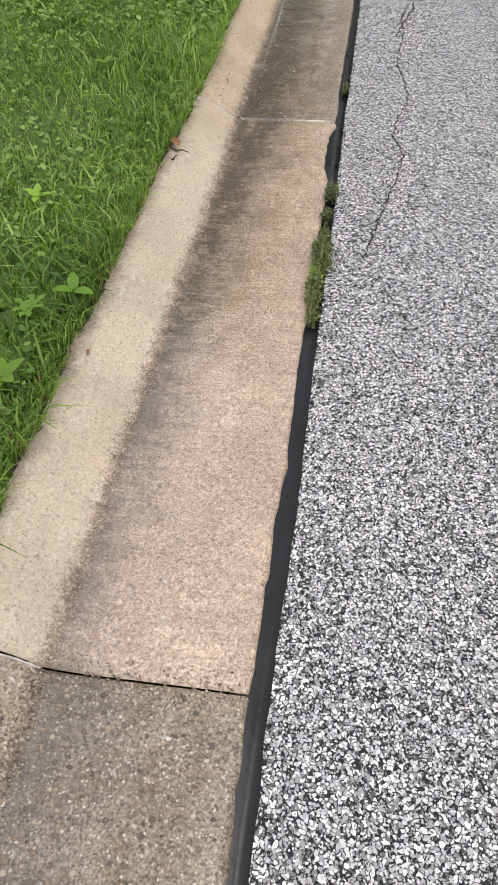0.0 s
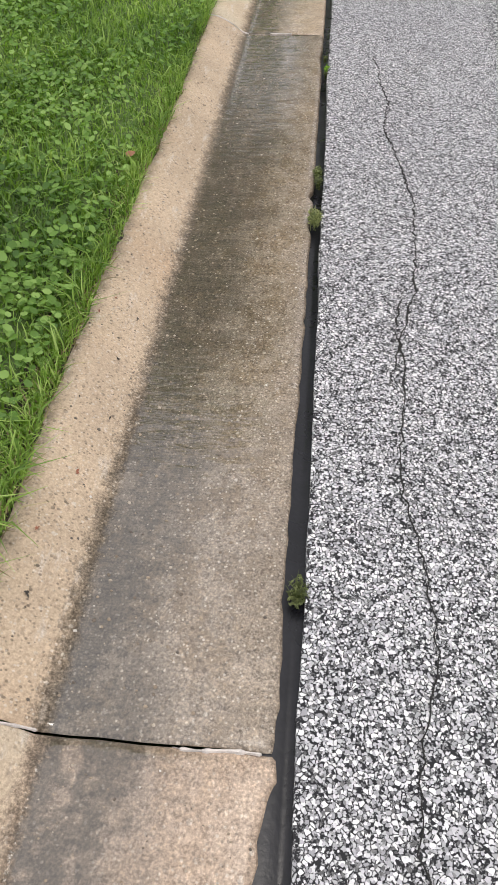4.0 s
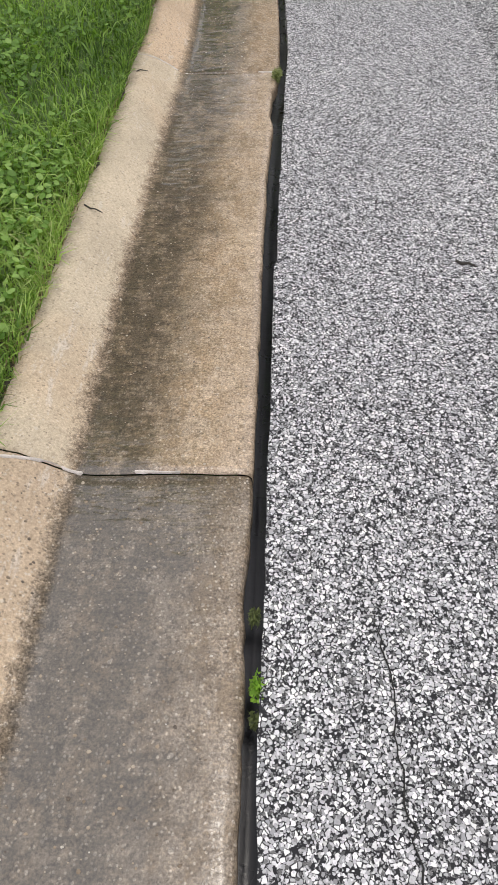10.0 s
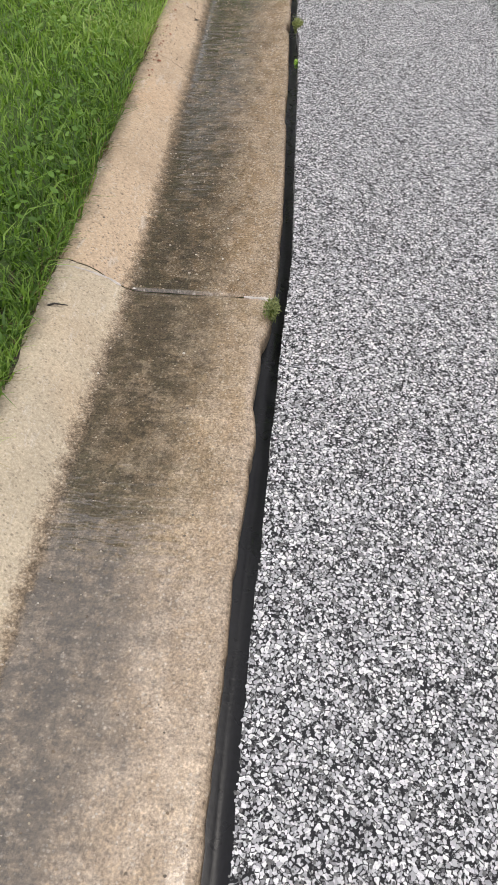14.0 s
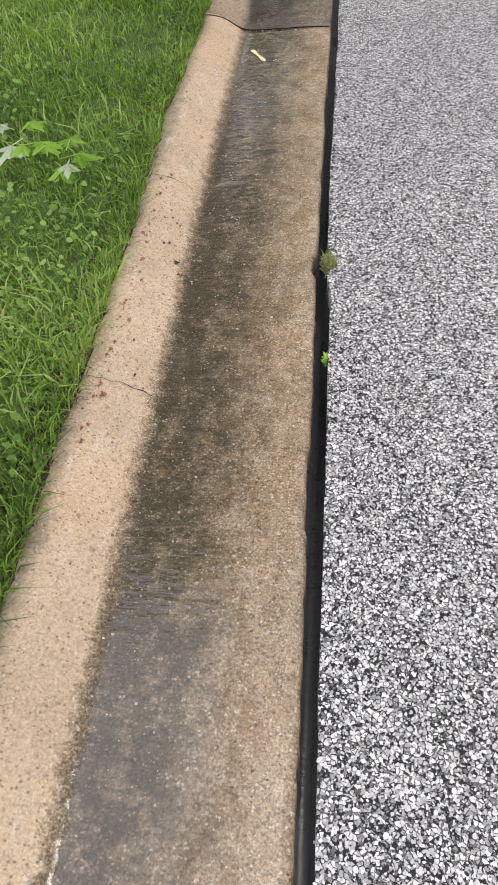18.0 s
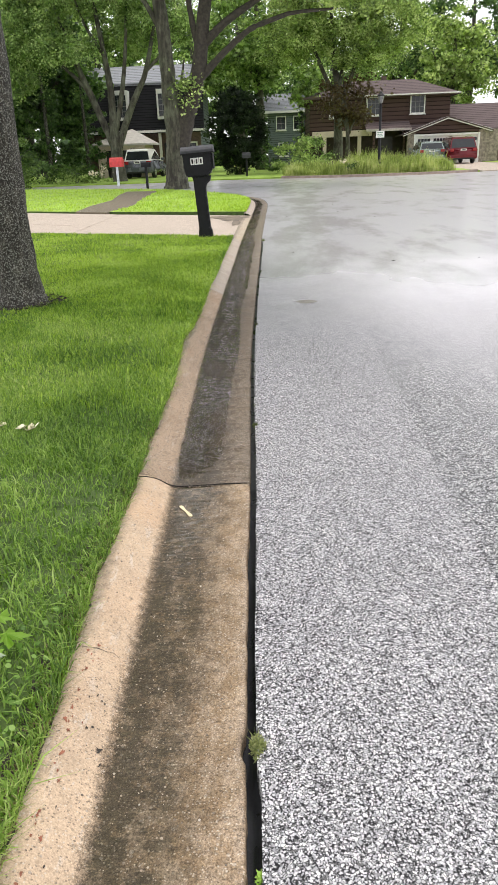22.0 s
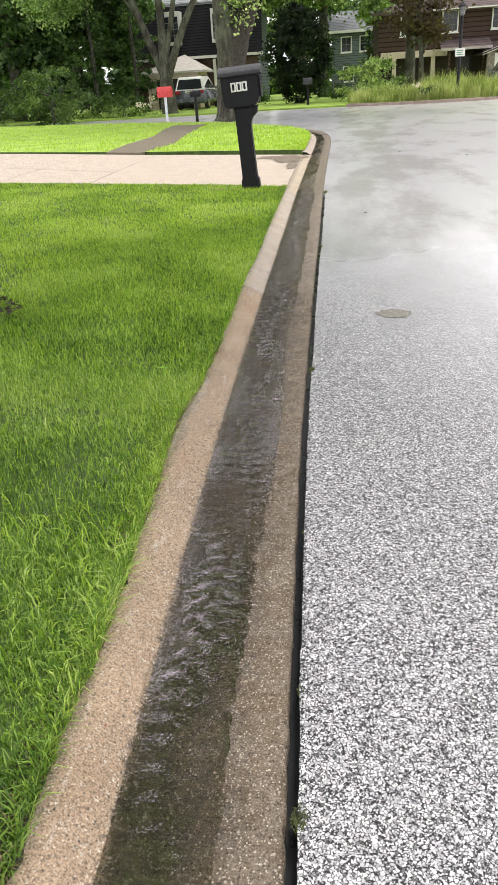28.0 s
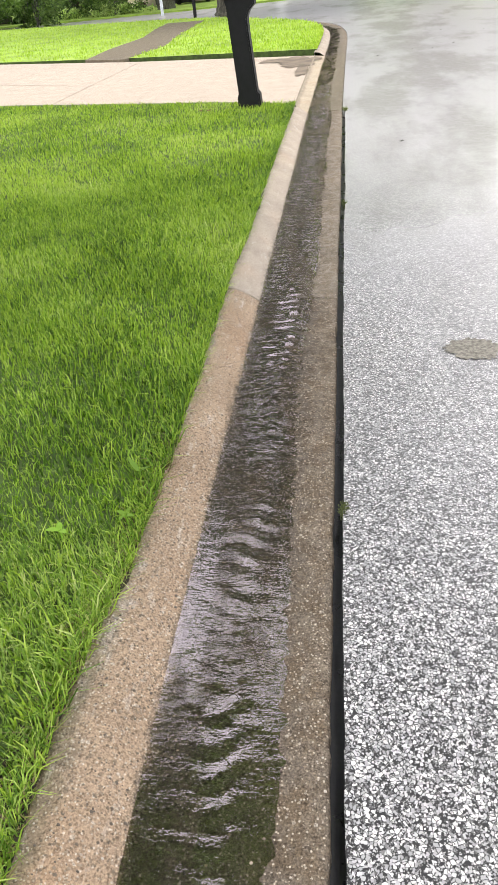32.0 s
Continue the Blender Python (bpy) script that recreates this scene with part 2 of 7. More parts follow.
def concrete(name, kerb, pan, damp, reach, coarse=0.5, grow=0.0, y0=0.0, full=0.75, gloss=0.42, fringe=1.0, tans=1.0, film=0.0, shore=-0.1, wet_back=0.0):
    """Gutter concrete: pale kerb, pan of another tone, and a damp, dirty band along the flow line that reaches to x = reach."""
    n = Nodes(name)
    p = n.pos()
    x, y = n.math("MULTIPLY", n.add("SeparateXYZ", 0, Vector=n.add("UVMap")), -1.0), n.add("SeparateXYZ", 1, Vector=p)
    lum = n.step(n.noise(5.0, 5.0, 0.6), 0.28, 0.72)
    fine = n.noise(260.0, 3.0, 0.7)
    mid = n.noise(45.0, 4.0, 0.65)
    streak = n.noise(1.0, 5.0, 0.65, n.scaled(p, (6.0, 55.0, 6.0)))
    is_pan = n.step(n.math("ADD", x, n.math("MULTIPLY", n.math("SUBTRACT", mid, 0.5), 0.05)), -0.318, -0.288)
    kc = n.mix(lum, tuple(v * 0.86 for v in kerb), tuple(min(0.9, v * 1.08) for v in kerb))
    pc = n.mix(lum, tuple(v * 0.82 for v in pan), tuple(v * 1.12 for v in pan))
    pc = n.mix(n.step(n.math("ADD", n.math("MULTIPLY", streak, 0.6), n.math("MULTIPLY", mid, 0.4)), 0.38, 0.62), tuple(v * 0.8 for v in pan), pc)
    rust = n.step(n.noise(2.3, 3.0, 0.5), 0.5, 0.72)
    kc = n.mix(n.math("MULTIPLY", rust, 0.35), kc, tuple(a * b for a, b in zip(kerb, (1.0, 0.82, 0.68))))
    col = n.mix(is_pan, kc, pc)
    # the damp band, with soft and ragged sides
    edge = n.math("ADD", x, n.math("MULTIPLY", n.math("SUBTRACT", n.noise(7.0, 5.0, 0.65), 0.5), 0.16))
    edge = n.math("ADD", edge, n.math("MULTIPLY", n.math("SUBTRACT", streak, 0.5), 0.05))
    edge = n.math("ADD", edge, n.math("MULTIPLY", n.math("SUBTRACT", n.noise(30.0, 5.0, 0.75), 0.5), 0.10))
    far = n.math("ADD", reach, n.math("MULTIPLY", n.math("SUBTRACT", y, y0), grow))
    off = n.math("SUBTRACT", edge, far)
    right = n.math("SUBTRACT", 1.0, n.step(off, -0.10, 0.05))
    wide = n.math("SUBTRACT", 1.0, n.step(off, 0.0, 0.2))
    left = n.step(n.math("ADD", x, n.math("ADD", n.math("MULTIPLY", n.math("SUBTRACT", mid, 0.5), 0.05), n.math("MULTIPLY", n.math("SUBTRACT", fine, 0.5), 0.03))), -0.318, -0.278)
    band = n.math("MULTIPLY", n.math("MULTIPLY", left, right), full)
    tan = tuple(a * b for a, b in zip(pan, (0.60, 0.54, 0.45)))
    tanned = n.math("MULTIPLY", n.math("MULTIPLY", left, wide), n.step(n.noise(15.0, 7.0, 0.78, n.scaled(p, (1.5, 1.0, 1.0))), 0.42, 0.58, 0.1 * tans, 0.95 * tans))
    col = n.mix(tanned, col, n.mix(lum, tuple(v * 0.8 for v in tan), tuple(v * 1.15 for v in tan)))
    dc = n.mix(n.step(n.math("ADD", n.math("MULTIPLY", streak, 0.5), n.math("MULTIPLY", mid, 0.5)), 0.36, 0.64), tuple(v * 0.72 for v in damp), tuple(v * 1.2 for v in damp))
    grit = n.noise(1.0, 4.0, 0.7, n.scaled(p, (38.0, 85.0, 38.0)))
    dry = n.step(n.math("ADD", n.math("ADD", n.math("MULTIPLY", n.noise(13.0, 6.0, 0.7, n.scaled(p, (1.7, 0.9, 1.0))), 0.6), n.math("MULTIPLY", grit, 0.4)), n.math("MULTIPLY", x, 0.3)), 0.40, 0.52)
    band = n.math("MULTIPLY", band, n.math("SUBTRACT", 1.0, n.math("MULTIPLY", dry, 0.4)))
    col = n.mix(band, col, dc)
    # dirt and lichen along the back of the kerb, pale scuffs on its face
    back = n.math("ADD", n.math("MULTIPLY", x, -1.0), n.math("ADD", n.math("MULTIPLY", n.math("SUBTRACT", n.noise(22.0, 5.0, 0.7), 0.5), 0.09), n.math("MULTIPLY", n.math("SUBTRACT", n.noise(3.0), 0.5), 0.06)))
    col = n.mix(n.step(back, 0.392, 0.432, 0.0, 0.6 * fringe), col, n.mix(mid, (0.10, 0.085, 0.06), (0.30, 0.26, 0.21)))
    scuff = n.math("MULTIPLY", n.step(n.noise(1.0, 5.0, 0.7, n.scaled(p, (40, 9, 20))), 0.56, 0.68), n.math("SUBTRACT", 1.0, is_pan))
    col = n.mix(n.math("MULTIPLY", scuff, 0.4), col, (0.62, 0.58, 0.53))
    # sand grains and exposed pebbles
    vp = n.scaled(p, (1, 1, 0))
    v1 = n.add("TexVoronoi", 0, Vector=vp, Scale=95.0)
    r1 = n.add("TexVoronoi", 1, Vector=vp, Scale=95.0)
    v2 = n.add("TexVoronoi", 0, Vector=vp, Scale=210.0)
    r2 = n.add("TexVoronoi", 1, Vector=vp, Scale=210.0)
    pick = n.step(n.add("SeparateColor", 0, Color=r1), 0.93 - 0.45 * coarse, 0.95 - 0.45 * coarse)
    pick2 = n.step(n.add("SeparateColor", 1, Color=r2), 0.72 - 0.4 * coarse, 0.78 - 0.4 * coarse)
    jit = n.math("MULTIPLY", n.math("SUBTRACT", mid, 0.5), 0.5)
    size1 = n.math("MULTIPLY", n.add("SeparateColor", 1, Color=r1), 0.26)
    peb = n.math("MULTIPLY", n.math("SUBTRACT", 1.0, n.step(n.math("ADD", n.math("SUBTRACT", v1, size1), jit), 0.04, 0.16)), pick)
    sand = n.math("MULTIPLY", n.math("SUBTRACT", 1.0, n.step(n.math("ADD", v2, jit), 0.28, 0.48)), pick2)
    pebc = n.ramp(n.add("SeparateColor", 2, Color=r1), [(0, (0.10, 0.085, 0.07)), (0.3, (0.34, 0.27, 0.2)), (0.65, (0.44, 0.385, 0.315)), (1, (0.6, 0.55, 0.48))])
    sandc = n.ramp(n.add("SeparateColor", 2, Color=r2), [(0, (0.09, 0.075, 0.06)), (0.5, (0.36, 0.29, 0.21)), (1, (0.6, 0.54, 0.46))])
    dim = n.math("SUBTRACT", 1.0, n.math("MULTIPLY", band, 0.75))
    col = n.mix(n.math("MULTIPLY", n.math("MULTIPLY", sand, 0.3 + 0.5 * coarse), dim), col, sandc)
    col = n.mix(n.math("MULTIPLY", n.math("MULTIPLY", peb, 0.22 + 0.4 * coarse), dim), col, pebc)
    calm = n.math("ADD", 0.95 if coarse > 0.8 else 0.55, n.math("MULTIPLY", is_pan, 0.3 if coarse > 0.8 else 0.7))
    speck = n.noise(130.0, 4.0, 0.75)
    col = n.mix(n.math("MULTIPLY", calm, n.step(speck, 0.5, 0.66, 0.0, 0.35 + 0.5 * coarse)), col, n.mix(1.0, col, (0.5, 0.47, 0.44), "MULTIPLY"))
    col = n.mix(n.math("MULTIPLY", calm, n.step(speck, 0.5, 0.34, 0.0, 0.4)), col, n.mix(1.0, col, (1.45, 1.42, 1.36), "MULTIPLY"))
    col = n.mix(n.math("MULTIPLY", calm, n.step(fine, 0.4, 0.66, 0.0, 0.35 + 0.35 * coarse)), col, n.mix(1.0, col, (0.6, 0.58, 0.55), "MULTIPLY"))
    col = n.mix(n.math("MULTIPLY", calm, n.step(fine, 0.5, 0.3, 0.0, 0.4)), col, n.mix(1.0, col, (1.5, 1.48, 1.45), "MULTIPLY"))
    rough = n.math("SUBTRACT", 0.88, n.math("MULTIPLY", band, 0.88 - gloss - 0.12))
    broom = n.math("MULTIPLY", n.noise(1.0, 3.0, 0.6, n.scaled(p, (5.0, 130.0, 5.0))), is_pan)
    h = n.math("ADD", n.math("ADD", n.math("MULTIPLY", fine, 0.5), n.math("MULTIPLY", broom, 1.2)), n.math("ADD", n.math("MULTIPLY", peb, 0.5 * coarse + 0.1), n.math("MULTIPLY", mid, 0.7)))
    if film:
        # a running film of water: it lies on the pan from the kerb to a ragged shore
        drift = n.math("MULTIPLY", n.math("SUBTRACT", n.noise(1.0, 5.0, 0.65, n.scaled(p, (14.0, 7.0, 1.0))), 0.5), 0.22)
        out = n.step(n.math("ADD", x, drift), shore - 0.07, shore + 0.07)
        proud = n.math("MULTIPLY", n.math("ADD", n.math("MULTIPLY", speck, 0.5), n.math("MULTIPLY", fine, 0.5)), out)
        bank = n.step(n.math("ADD", x, n.math("MULTIPLY", n.math("SUBTRACT", mid, 0.5), 0.03)), -0.294, -0.276)
        lies = n.math("MULTIPLY", bank, n.math("SUBTRACT", 1.0, n.math("MULTIPLY", out, 0.6)))
        n.put(n.b.inputs["Coat Weight"], n.math("MULTIPLY", lies, film))
        n.put(n.b.inputs["Coat Roughness"], n.math("ADD", 0.07, n.math("MULTIPLY", out, 0.2)))
        n.b.inputs["Coat IOR"].default_value = 1.75
        rip = n.t.nodes.new("ShaderNodeBump")
        rip.inputs["Strength"].default_value, rip.inputs["Distance"].default_value = 0.3, 0.004
        n.put(rip.inputs["Height"], n.math("ADD", n.noise(1.0, 3.0, 0.55, n.scaled(p, (16.0, 42.0, 1.0))), n.math("MULTIPLY", proud, 0.35)))
        n.t.links.new(rip.outputs[0], n.b.inputs["Coat Normal"])
    if wet_back:
        n.put(n.b.inputs["Coat Weight"], n.step(n.math("ADD", back, n.math("MULTIPLY", n.math("SUBTRACT", n.noise(2.2, 3.0), 0.5), 0.07)), 0.405, 0.42, 0.0, wet_back))
        n.b.inputs["Coat Roughness"].default_value, n.b.inputs["Coat IOR"].default_value = 0.1, 1.9
    return n.done(col, rough, n.math("ADD", h, n.math("MULTIPLY", speck, 0.8)), 0.22 + 0.42 * coarse, 0.006, spec=0.2 if film else 0.32)


def grass_material(name, stops, through_light=0.4, patchy=0.38):
    n = Nodes(name)
    r = n.add("NewGeometry", "Random Per Island")
    big = n.noise(1.1, 4.0, 0.6)
    f = n.math("ADD", n.math("MULTIPLY", r, 1.0 - patchy), n.math("MULTIPLY", n.step(big, 0.3, 0.7), patchy))
    c = n.ramp(f, stops)
    n.b.inputs["Subsurface Weight"].default_value = 0.0
    m = n.done(c, 0.48, spec=0.35)
    tr = n.t.nodes.new("ShaderNodeBsdfTranslucent")
    n.put(tr.inputs[0], n.mix(1.0, c, (1.0, 1.15, 0.5), "MULTIPLY"))
    mx = n.t.nodes.new("ShaderNodeMixShader")
    mx.inputs[0].default_value = through_light
    n.t.links.new(n.b.outputs[0], mx.inputs[1])
    n.t.links.new(tr.outputs[0], mx.inputs[2])
    n.t.links.new(mx.outputs[0], n.t.nodes["Material Output"].inputs[0])
    return m


ASPHALT, CHIPS = asphalt_material(), stone_chip_material()
TURF = grass_material("lawn_blades", [(0.0, (0.03, 0.065, 0.014)), (0.3, (0.11, 0.205, 0.037)), (0.6, (0.25, 0.385, 0.07)), (0.85, (0.41, 0.53, 0.16)), (0.95, (0.42, 0.48, 0.2)), (1.0, (0.52, 0.47, 0.27))])
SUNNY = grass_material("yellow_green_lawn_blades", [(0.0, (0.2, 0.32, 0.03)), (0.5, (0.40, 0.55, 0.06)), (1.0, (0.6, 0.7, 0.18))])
LUSH = grass_material("lush_lawn_blades", [(0.05, (0.022, 0.055, 0.008)), (0.3, (0.10, 0.21, 0.022)), (0.6, (0.29, 0.45, 0.052)), (0.8, (0.50, 0.64, 0.15)), (0.95, (0.66, 0.68, 0.32))])
STRAW = grass_material("dead_grass", [(0.0, (0.07, 0.05, 0.025)), (0.5, (0.22, 0.17, 0.08)), (1.0, (0.45, 0.38, 0.2))], 0.15)
CLOVER = grass_material("broad_weed_leaves", [(0.05, (0.05, 0.115, 0.018)), (0.5, (0.15, 0.28, 0.045)), (0.9, (0.32, 0.47, 0.13))])
EARTH = plain("dark_edge_soil", (0.04, 0.033, 0.022), 0.95, 0.5, 40.0, bump=1.0)
SOIL = plain("lawn_soil", (0.065, 0.105, 0.024), 0.95, 0.4, 14.0, bump=0.6)
FARGRASS = plain("distant_lawn", (0.28, 0.42, 0.06), 0.9, 0.3, 1.5, bump=0.5)
TAR = plain("black_tar", (0.009, 0.009, 0.012), 0.3, 0.4, 9.0, bump=0.1)
TAR.node_tree.nodes["Principled BSDF"].inputs["Specular IOR Level"].default_value = 0.28
CAULK = plain("pale_joint_filler", (0.56, 0.51, 0.47), 0.8, 0.3, 60.0, bump=0.5)
DRIVE = concrete("driveway_concrete", (0.53, 0.45, 0.375), (0.53, 0.45, 0.375), (0.3, 0.25, 0.2), -50.0, 0.0, fringe=0.0)
CRACK = plain("crack_dirt", (0.018, 0.017, 0.016), 0.95, 0.3, 50.0)


# ---- the line of the gutter: the edge of the road, as knots of (x, y) along the street ----
LINE = [(0, -4), (0, 5), (0.003, 6.4), (0.025, 7.40), (0.008, 8.20), (-0.013, 9.00), (-0.025, 9.80), (-0.039, 10.60), (-0.056, 11.40), (-0.066, 12.40), (-0.063, 14.00), (-0.053, 16.00), (-0.044, 18.20),
        (-0.02, 20.5), (0.01, 23), (0.04, 25.2), (0.02, 27.2), (-0.15, 29), (-0.62, 30.8), (-1.6, 33), (-3.4, 36.4), (-7.5, 40.2), (-16, 46)]


def curve_point(s):
    """Point and left-hand normal at the running number s along LINE, smoothed."""
    i = max(0, min(len(LINE) - 2, int(s)))
    f = s - i
    p0, p1, p2, p3 = [Vector((*LINE[max(0, min(len(LINE) - 1, k))], 0)) for k in (i - 1, i, i + 1, i + 2)]
    d1, d2 = (p2 - p0) * 0.5, (p3 - p1) * 0.5
    h = p1 * (2 * f**3 - 3 * f**2 + 1) + d1 * (f**3 - 2 * f**2 + f) + p2 * (-2 * f**3 + 3 * f**2) + d2 * (f**3 - f**2)
    g = p1 * (6 * f**2 - 6 * f) + d1 * (3 * f**2 - 4 * f + 1) + p2 * (6 * f - 6 * f**2) + d2 * (3 * f**2 - 2 * f)
    g.normalize()
    return h, Vector((-g.y, g.x, 0))


RUN = []
for k in range((len(LINE) - 1) * 400 + 1):
    RUN.append((curve_point(k / 400), k / 400))
RUN_Y = np.array([r[0][0].y for r in RUN])


def along(y):
    """Point and left normal where the gutter line passes y."""
    return RUN[int(np.argmin(np.abs(RUN_Y - y)))][0]


def edge_x(y):
    return float(np.interp(y, [p[1] for p in LINE], [p[0] for p in LINE]))

# ---- the ground sheet, the road and the gutter ----
bm = bmesh.new()
bbox(bm, (-420, -200, -0.6), (420, 700, -0.12))
tagged(finish("ground", bm, SOIL), "bare dark soil under lawns and street", "ground", kind="structure")


def road():
    near = [(edge_x(y) + 0.0225 + 0.005 * wave(y, 3.0) + 0.0025 * noise.noise((y * 55, 3, 1)) + (0.006 if 6.2 < y < 8.6 else 0), y) for y in np.arange(-4, 18.2, 0.025)]
    bend = [(r[0][0].x + 0.0, r[0][0].y) for r in RUN[::40] if r[0][0].y > 18.2]
    far = [(-24, 51), (-12, 47.0), (-6.5, 46.4), (-2.5, 47.0), (0.75, 46.1), (2.0, 44.9), (4.5, 43.9), (8.4, 43.8), (10.6, 44.9), (13.4, 46.5), (22, 46), (40, 40), (40, -4)]
    outline = near + bend + far
    bm = bmesh.new()
    top = [bm.verts.new((x, y, 0)) for x, y in outline]
    low = [bm.verts.new((x, y, -0.11)) for x, y in outline]
    bm.faces.new(top[::-1])
    for i in range(len(top)):
        j = (i + 1) % len(top)
        bm.faces.new((top[i], top[j], low[j], low[i]))
    bmesh.ops.recalc_face_normals(bm, faces=bm.faces[:])
    bmesh.ops.triangulate(bm, faces=[f for f in bm.faces if len(f.verts) > 4])
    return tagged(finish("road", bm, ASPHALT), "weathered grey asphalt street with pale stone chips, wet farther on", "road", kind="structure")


ROAD = road()


def ribbon(pts, width, z, m, name, parent, seed=0):
    """A thin flat crack through points."""
    rng = random.Random(seed)
    fine = []
    for (ax, ay), (bx, by) in zip(pts, pts[1:]):
        k = max(2, int(math.hypot(bx - ax, by - ay) / 0.012))
        fine += [(ax + (bx - ax) * i / k, ay + (by - ay) * i / k) for i in range(k)]
    bm = bmesh.new()
    rows = []
    for i, (x, y) in enumerate(fine):
        o = rng.uniform(-0.0045, 0.0045)
        w = width * (0.25 + 0.75 * abs(noise.noise((y * 9, seed, 1)))) * (1 if 3 < i < len(fine) - 4 else 0.3)
        rows.append((bm.verts.new((x + o - w, y, z)), bm.verts.new((x + o + w, y, z)), bm.verts.new((x + o, y, z - 0.004))))
    for a, b in zip(rows, rows[1:]):
        bm.faces.new((a[0], a[1], b[1], b[0]))
        bm.faces.new((a[0], b[0], b[2], a[2]))
        bm.faces.new((a[1], a[2], b[2], b[1]))
    return part(name, bm, m, parent)


ribbon([(0.105, 2.35), (0.15, 2.6), (0.178, 2.72), (0.19, 2.86), (0.16, 2.955), (0.175, 3.08), (0.205, 3.2), (0.19, 3.36), (0.165, 3.5), (0.178, 3.62), (0.19, 3.75), (0.18, 3.9), (0.205, 4.05)], 0.0034, 0.0035, CRACK, "crack", ROAD, 1)
ribbon([(0.16, 3.72), (0.19, 3.88), (0.225, 4.02), (0.235, 4.2), (0.245, 4.41), (0.225, 4.58), (0.21, 4.7), (0.188, 4.82), (0.2, 4.945), (0.21, 5.02), (0.19, 5.17), (0.185, 5.3), (0.17, 5.42)], 0.0034, 0.0035, CRACK, "crack", ROAD, 2)


def chips():
    """Loose and embedded stone chips of the near strip of road, one low dome each."""
    rng = np.random.default_rng(5)
    gap = 0.006
    gy, gx = np.meshgrid(np.arange(1.05, 13.4, gap * 0.87), np.arange(0.0, 0.98, gap), indexing="ij")
    gx = gx + (np.arange(gx.shape[0]) % 2)[:, None] * gap / 2
    x, y = gx.ravel(), gy.ravel()
    x, y = x + rng.uniform(-0.32, 0.32, len(x)) * gap, y + rng.uniform(-0.32, 0.32, len(y)) * gap
    keep = (x < 0.42 + 0.028 * y) & (rng.uniform(size=len(x)) > 0.17 + 0.75 * np.clip((y - 10.6) / 2.8, 0, 1))
    x, y = x[keep], y[keep]
    n = len(x)
    lx, ly = np.array(LINE).T
    x = x + np.interp(y, ly, lx) + 0.03
    r = gap * (0.30 + 0.24 * rng.uniform(0, 1, n) ** 1.6) * (1 + (rng.uniform(size=n) > 0.95) * 0.4)
    a0 = rng.uniform(0, 6.28, n)
    k = 5
    verts = np.zeros((n, k + 1, 3), np.float32)
    stretch, turn = rng.uniform(0.6, 1.0, n), rng.uniform(0, 3.14, n)
    for i in range(k):
        a = a0 + 2 * math.pi * i / k + rng.uniform(-0.4, 0.4, n)
        q = r * rng.uniform(0.75, 1.25, n)
        u, w = q * np.cos(a), q * np.sin(a) * stretch
        verts[:, i] = np.stack([x + u * np.cos(turn) - w * np.sin(turn), y + u * np.sin(turn) + w * np.cos(turn), r * rng.uniform(0.05, 0.3, n)], 1)
    verts[:, k] = np.stack([x + r * rng.uniform(-0.35, 0.35, n), y + r * rng.uniform(-0.35, 0.35, n), r * rng.uniform(0.4, 0.62, n)], 1)
    tris = [[i, (i + 1) % k, k] for i in range(k)]
    faces = ((np.arange(n) * (k + 1))[:, None, None] + np.array(tris)[None]).reshape(-1, 3)
    return tagged(new("stone_chips", mesh_of("stone_chips", verts.reshape(-1, 3), faces, CHIPS)), "pale grey stone chips set in the asphalt", "stone chips", kind="stuff")


chips()

# the gutter: one monolithic pour of pan and rolled kerb between two joints each
SLABS = [
    (-3.0, 1.3085, concrete("gutter_concrete_coarse", (0.40, 0.33, 0.25), (0.36, 0.30, 0.225), (0.115, 0.095, 0.075), -0.17, 1.0, 0.0, 0, 0.8, film=0.8, shore=-0.12)),
    (1.3145, 3.049, concrete("gutter_concrete_cream", (0.50, 0.425, 0.325), (0.50, 0.385, 0.295), (0.085, 0.068, 0.05), -0.225, 0.3, 0.075, 1.5, 0.93, tans=0.55, film=0.9, shore=-0.09)),
    (3.0555, 5.643, concrete("gutter_concrete_damp", (0.48, 0.375, 0.27), (0.33, 0.27, 0.21), (0.075, 0.06, 0.043), -0.15, 0.6, 0.045, 3.0, 0.93, film=1.0, shore=-0.05)),
    (5.649, 7.2345, concrete("gutter_concrete_sand", (0.52, 0.44, 0.33), (0.49, 0.385, 0.285), (0.07, 0.052, 0.034), -0.13, 0.35, 0.03, 5.6, 0.95, tans=0.8, film=1.0, shore=-0.05)),
    (7.2405, 10.019, concrete("gutter_concrete_tan", (0.54, 0.41, 0.29), (0.43, 0.33, 0.235), (0.055, 0.042, 0.027), -0.10, 0.6, 0.012, 7.2, 0.95, film=0.95, shore=-0.11)),
    (10.0265, 14.0445, concrete("gutter_concrete_wet", (0.39, 0.29, 0.205), (0.235, 0.195, 0.155), (0.055, 0.047, 0.038), -0.075, 0.9, 0.006, 10, 0.88, 0.3, wet_back=1.0)),
    (14.0515, 18.3, concrete("gutter_concrete_grey", (0.42, 0.36, 0.30), (0.27, 0.235, 0.195), (0.085, 0.075, 0.06), -0.08, 0.4, 0.0, 14, 0.88, 0.3)),
]
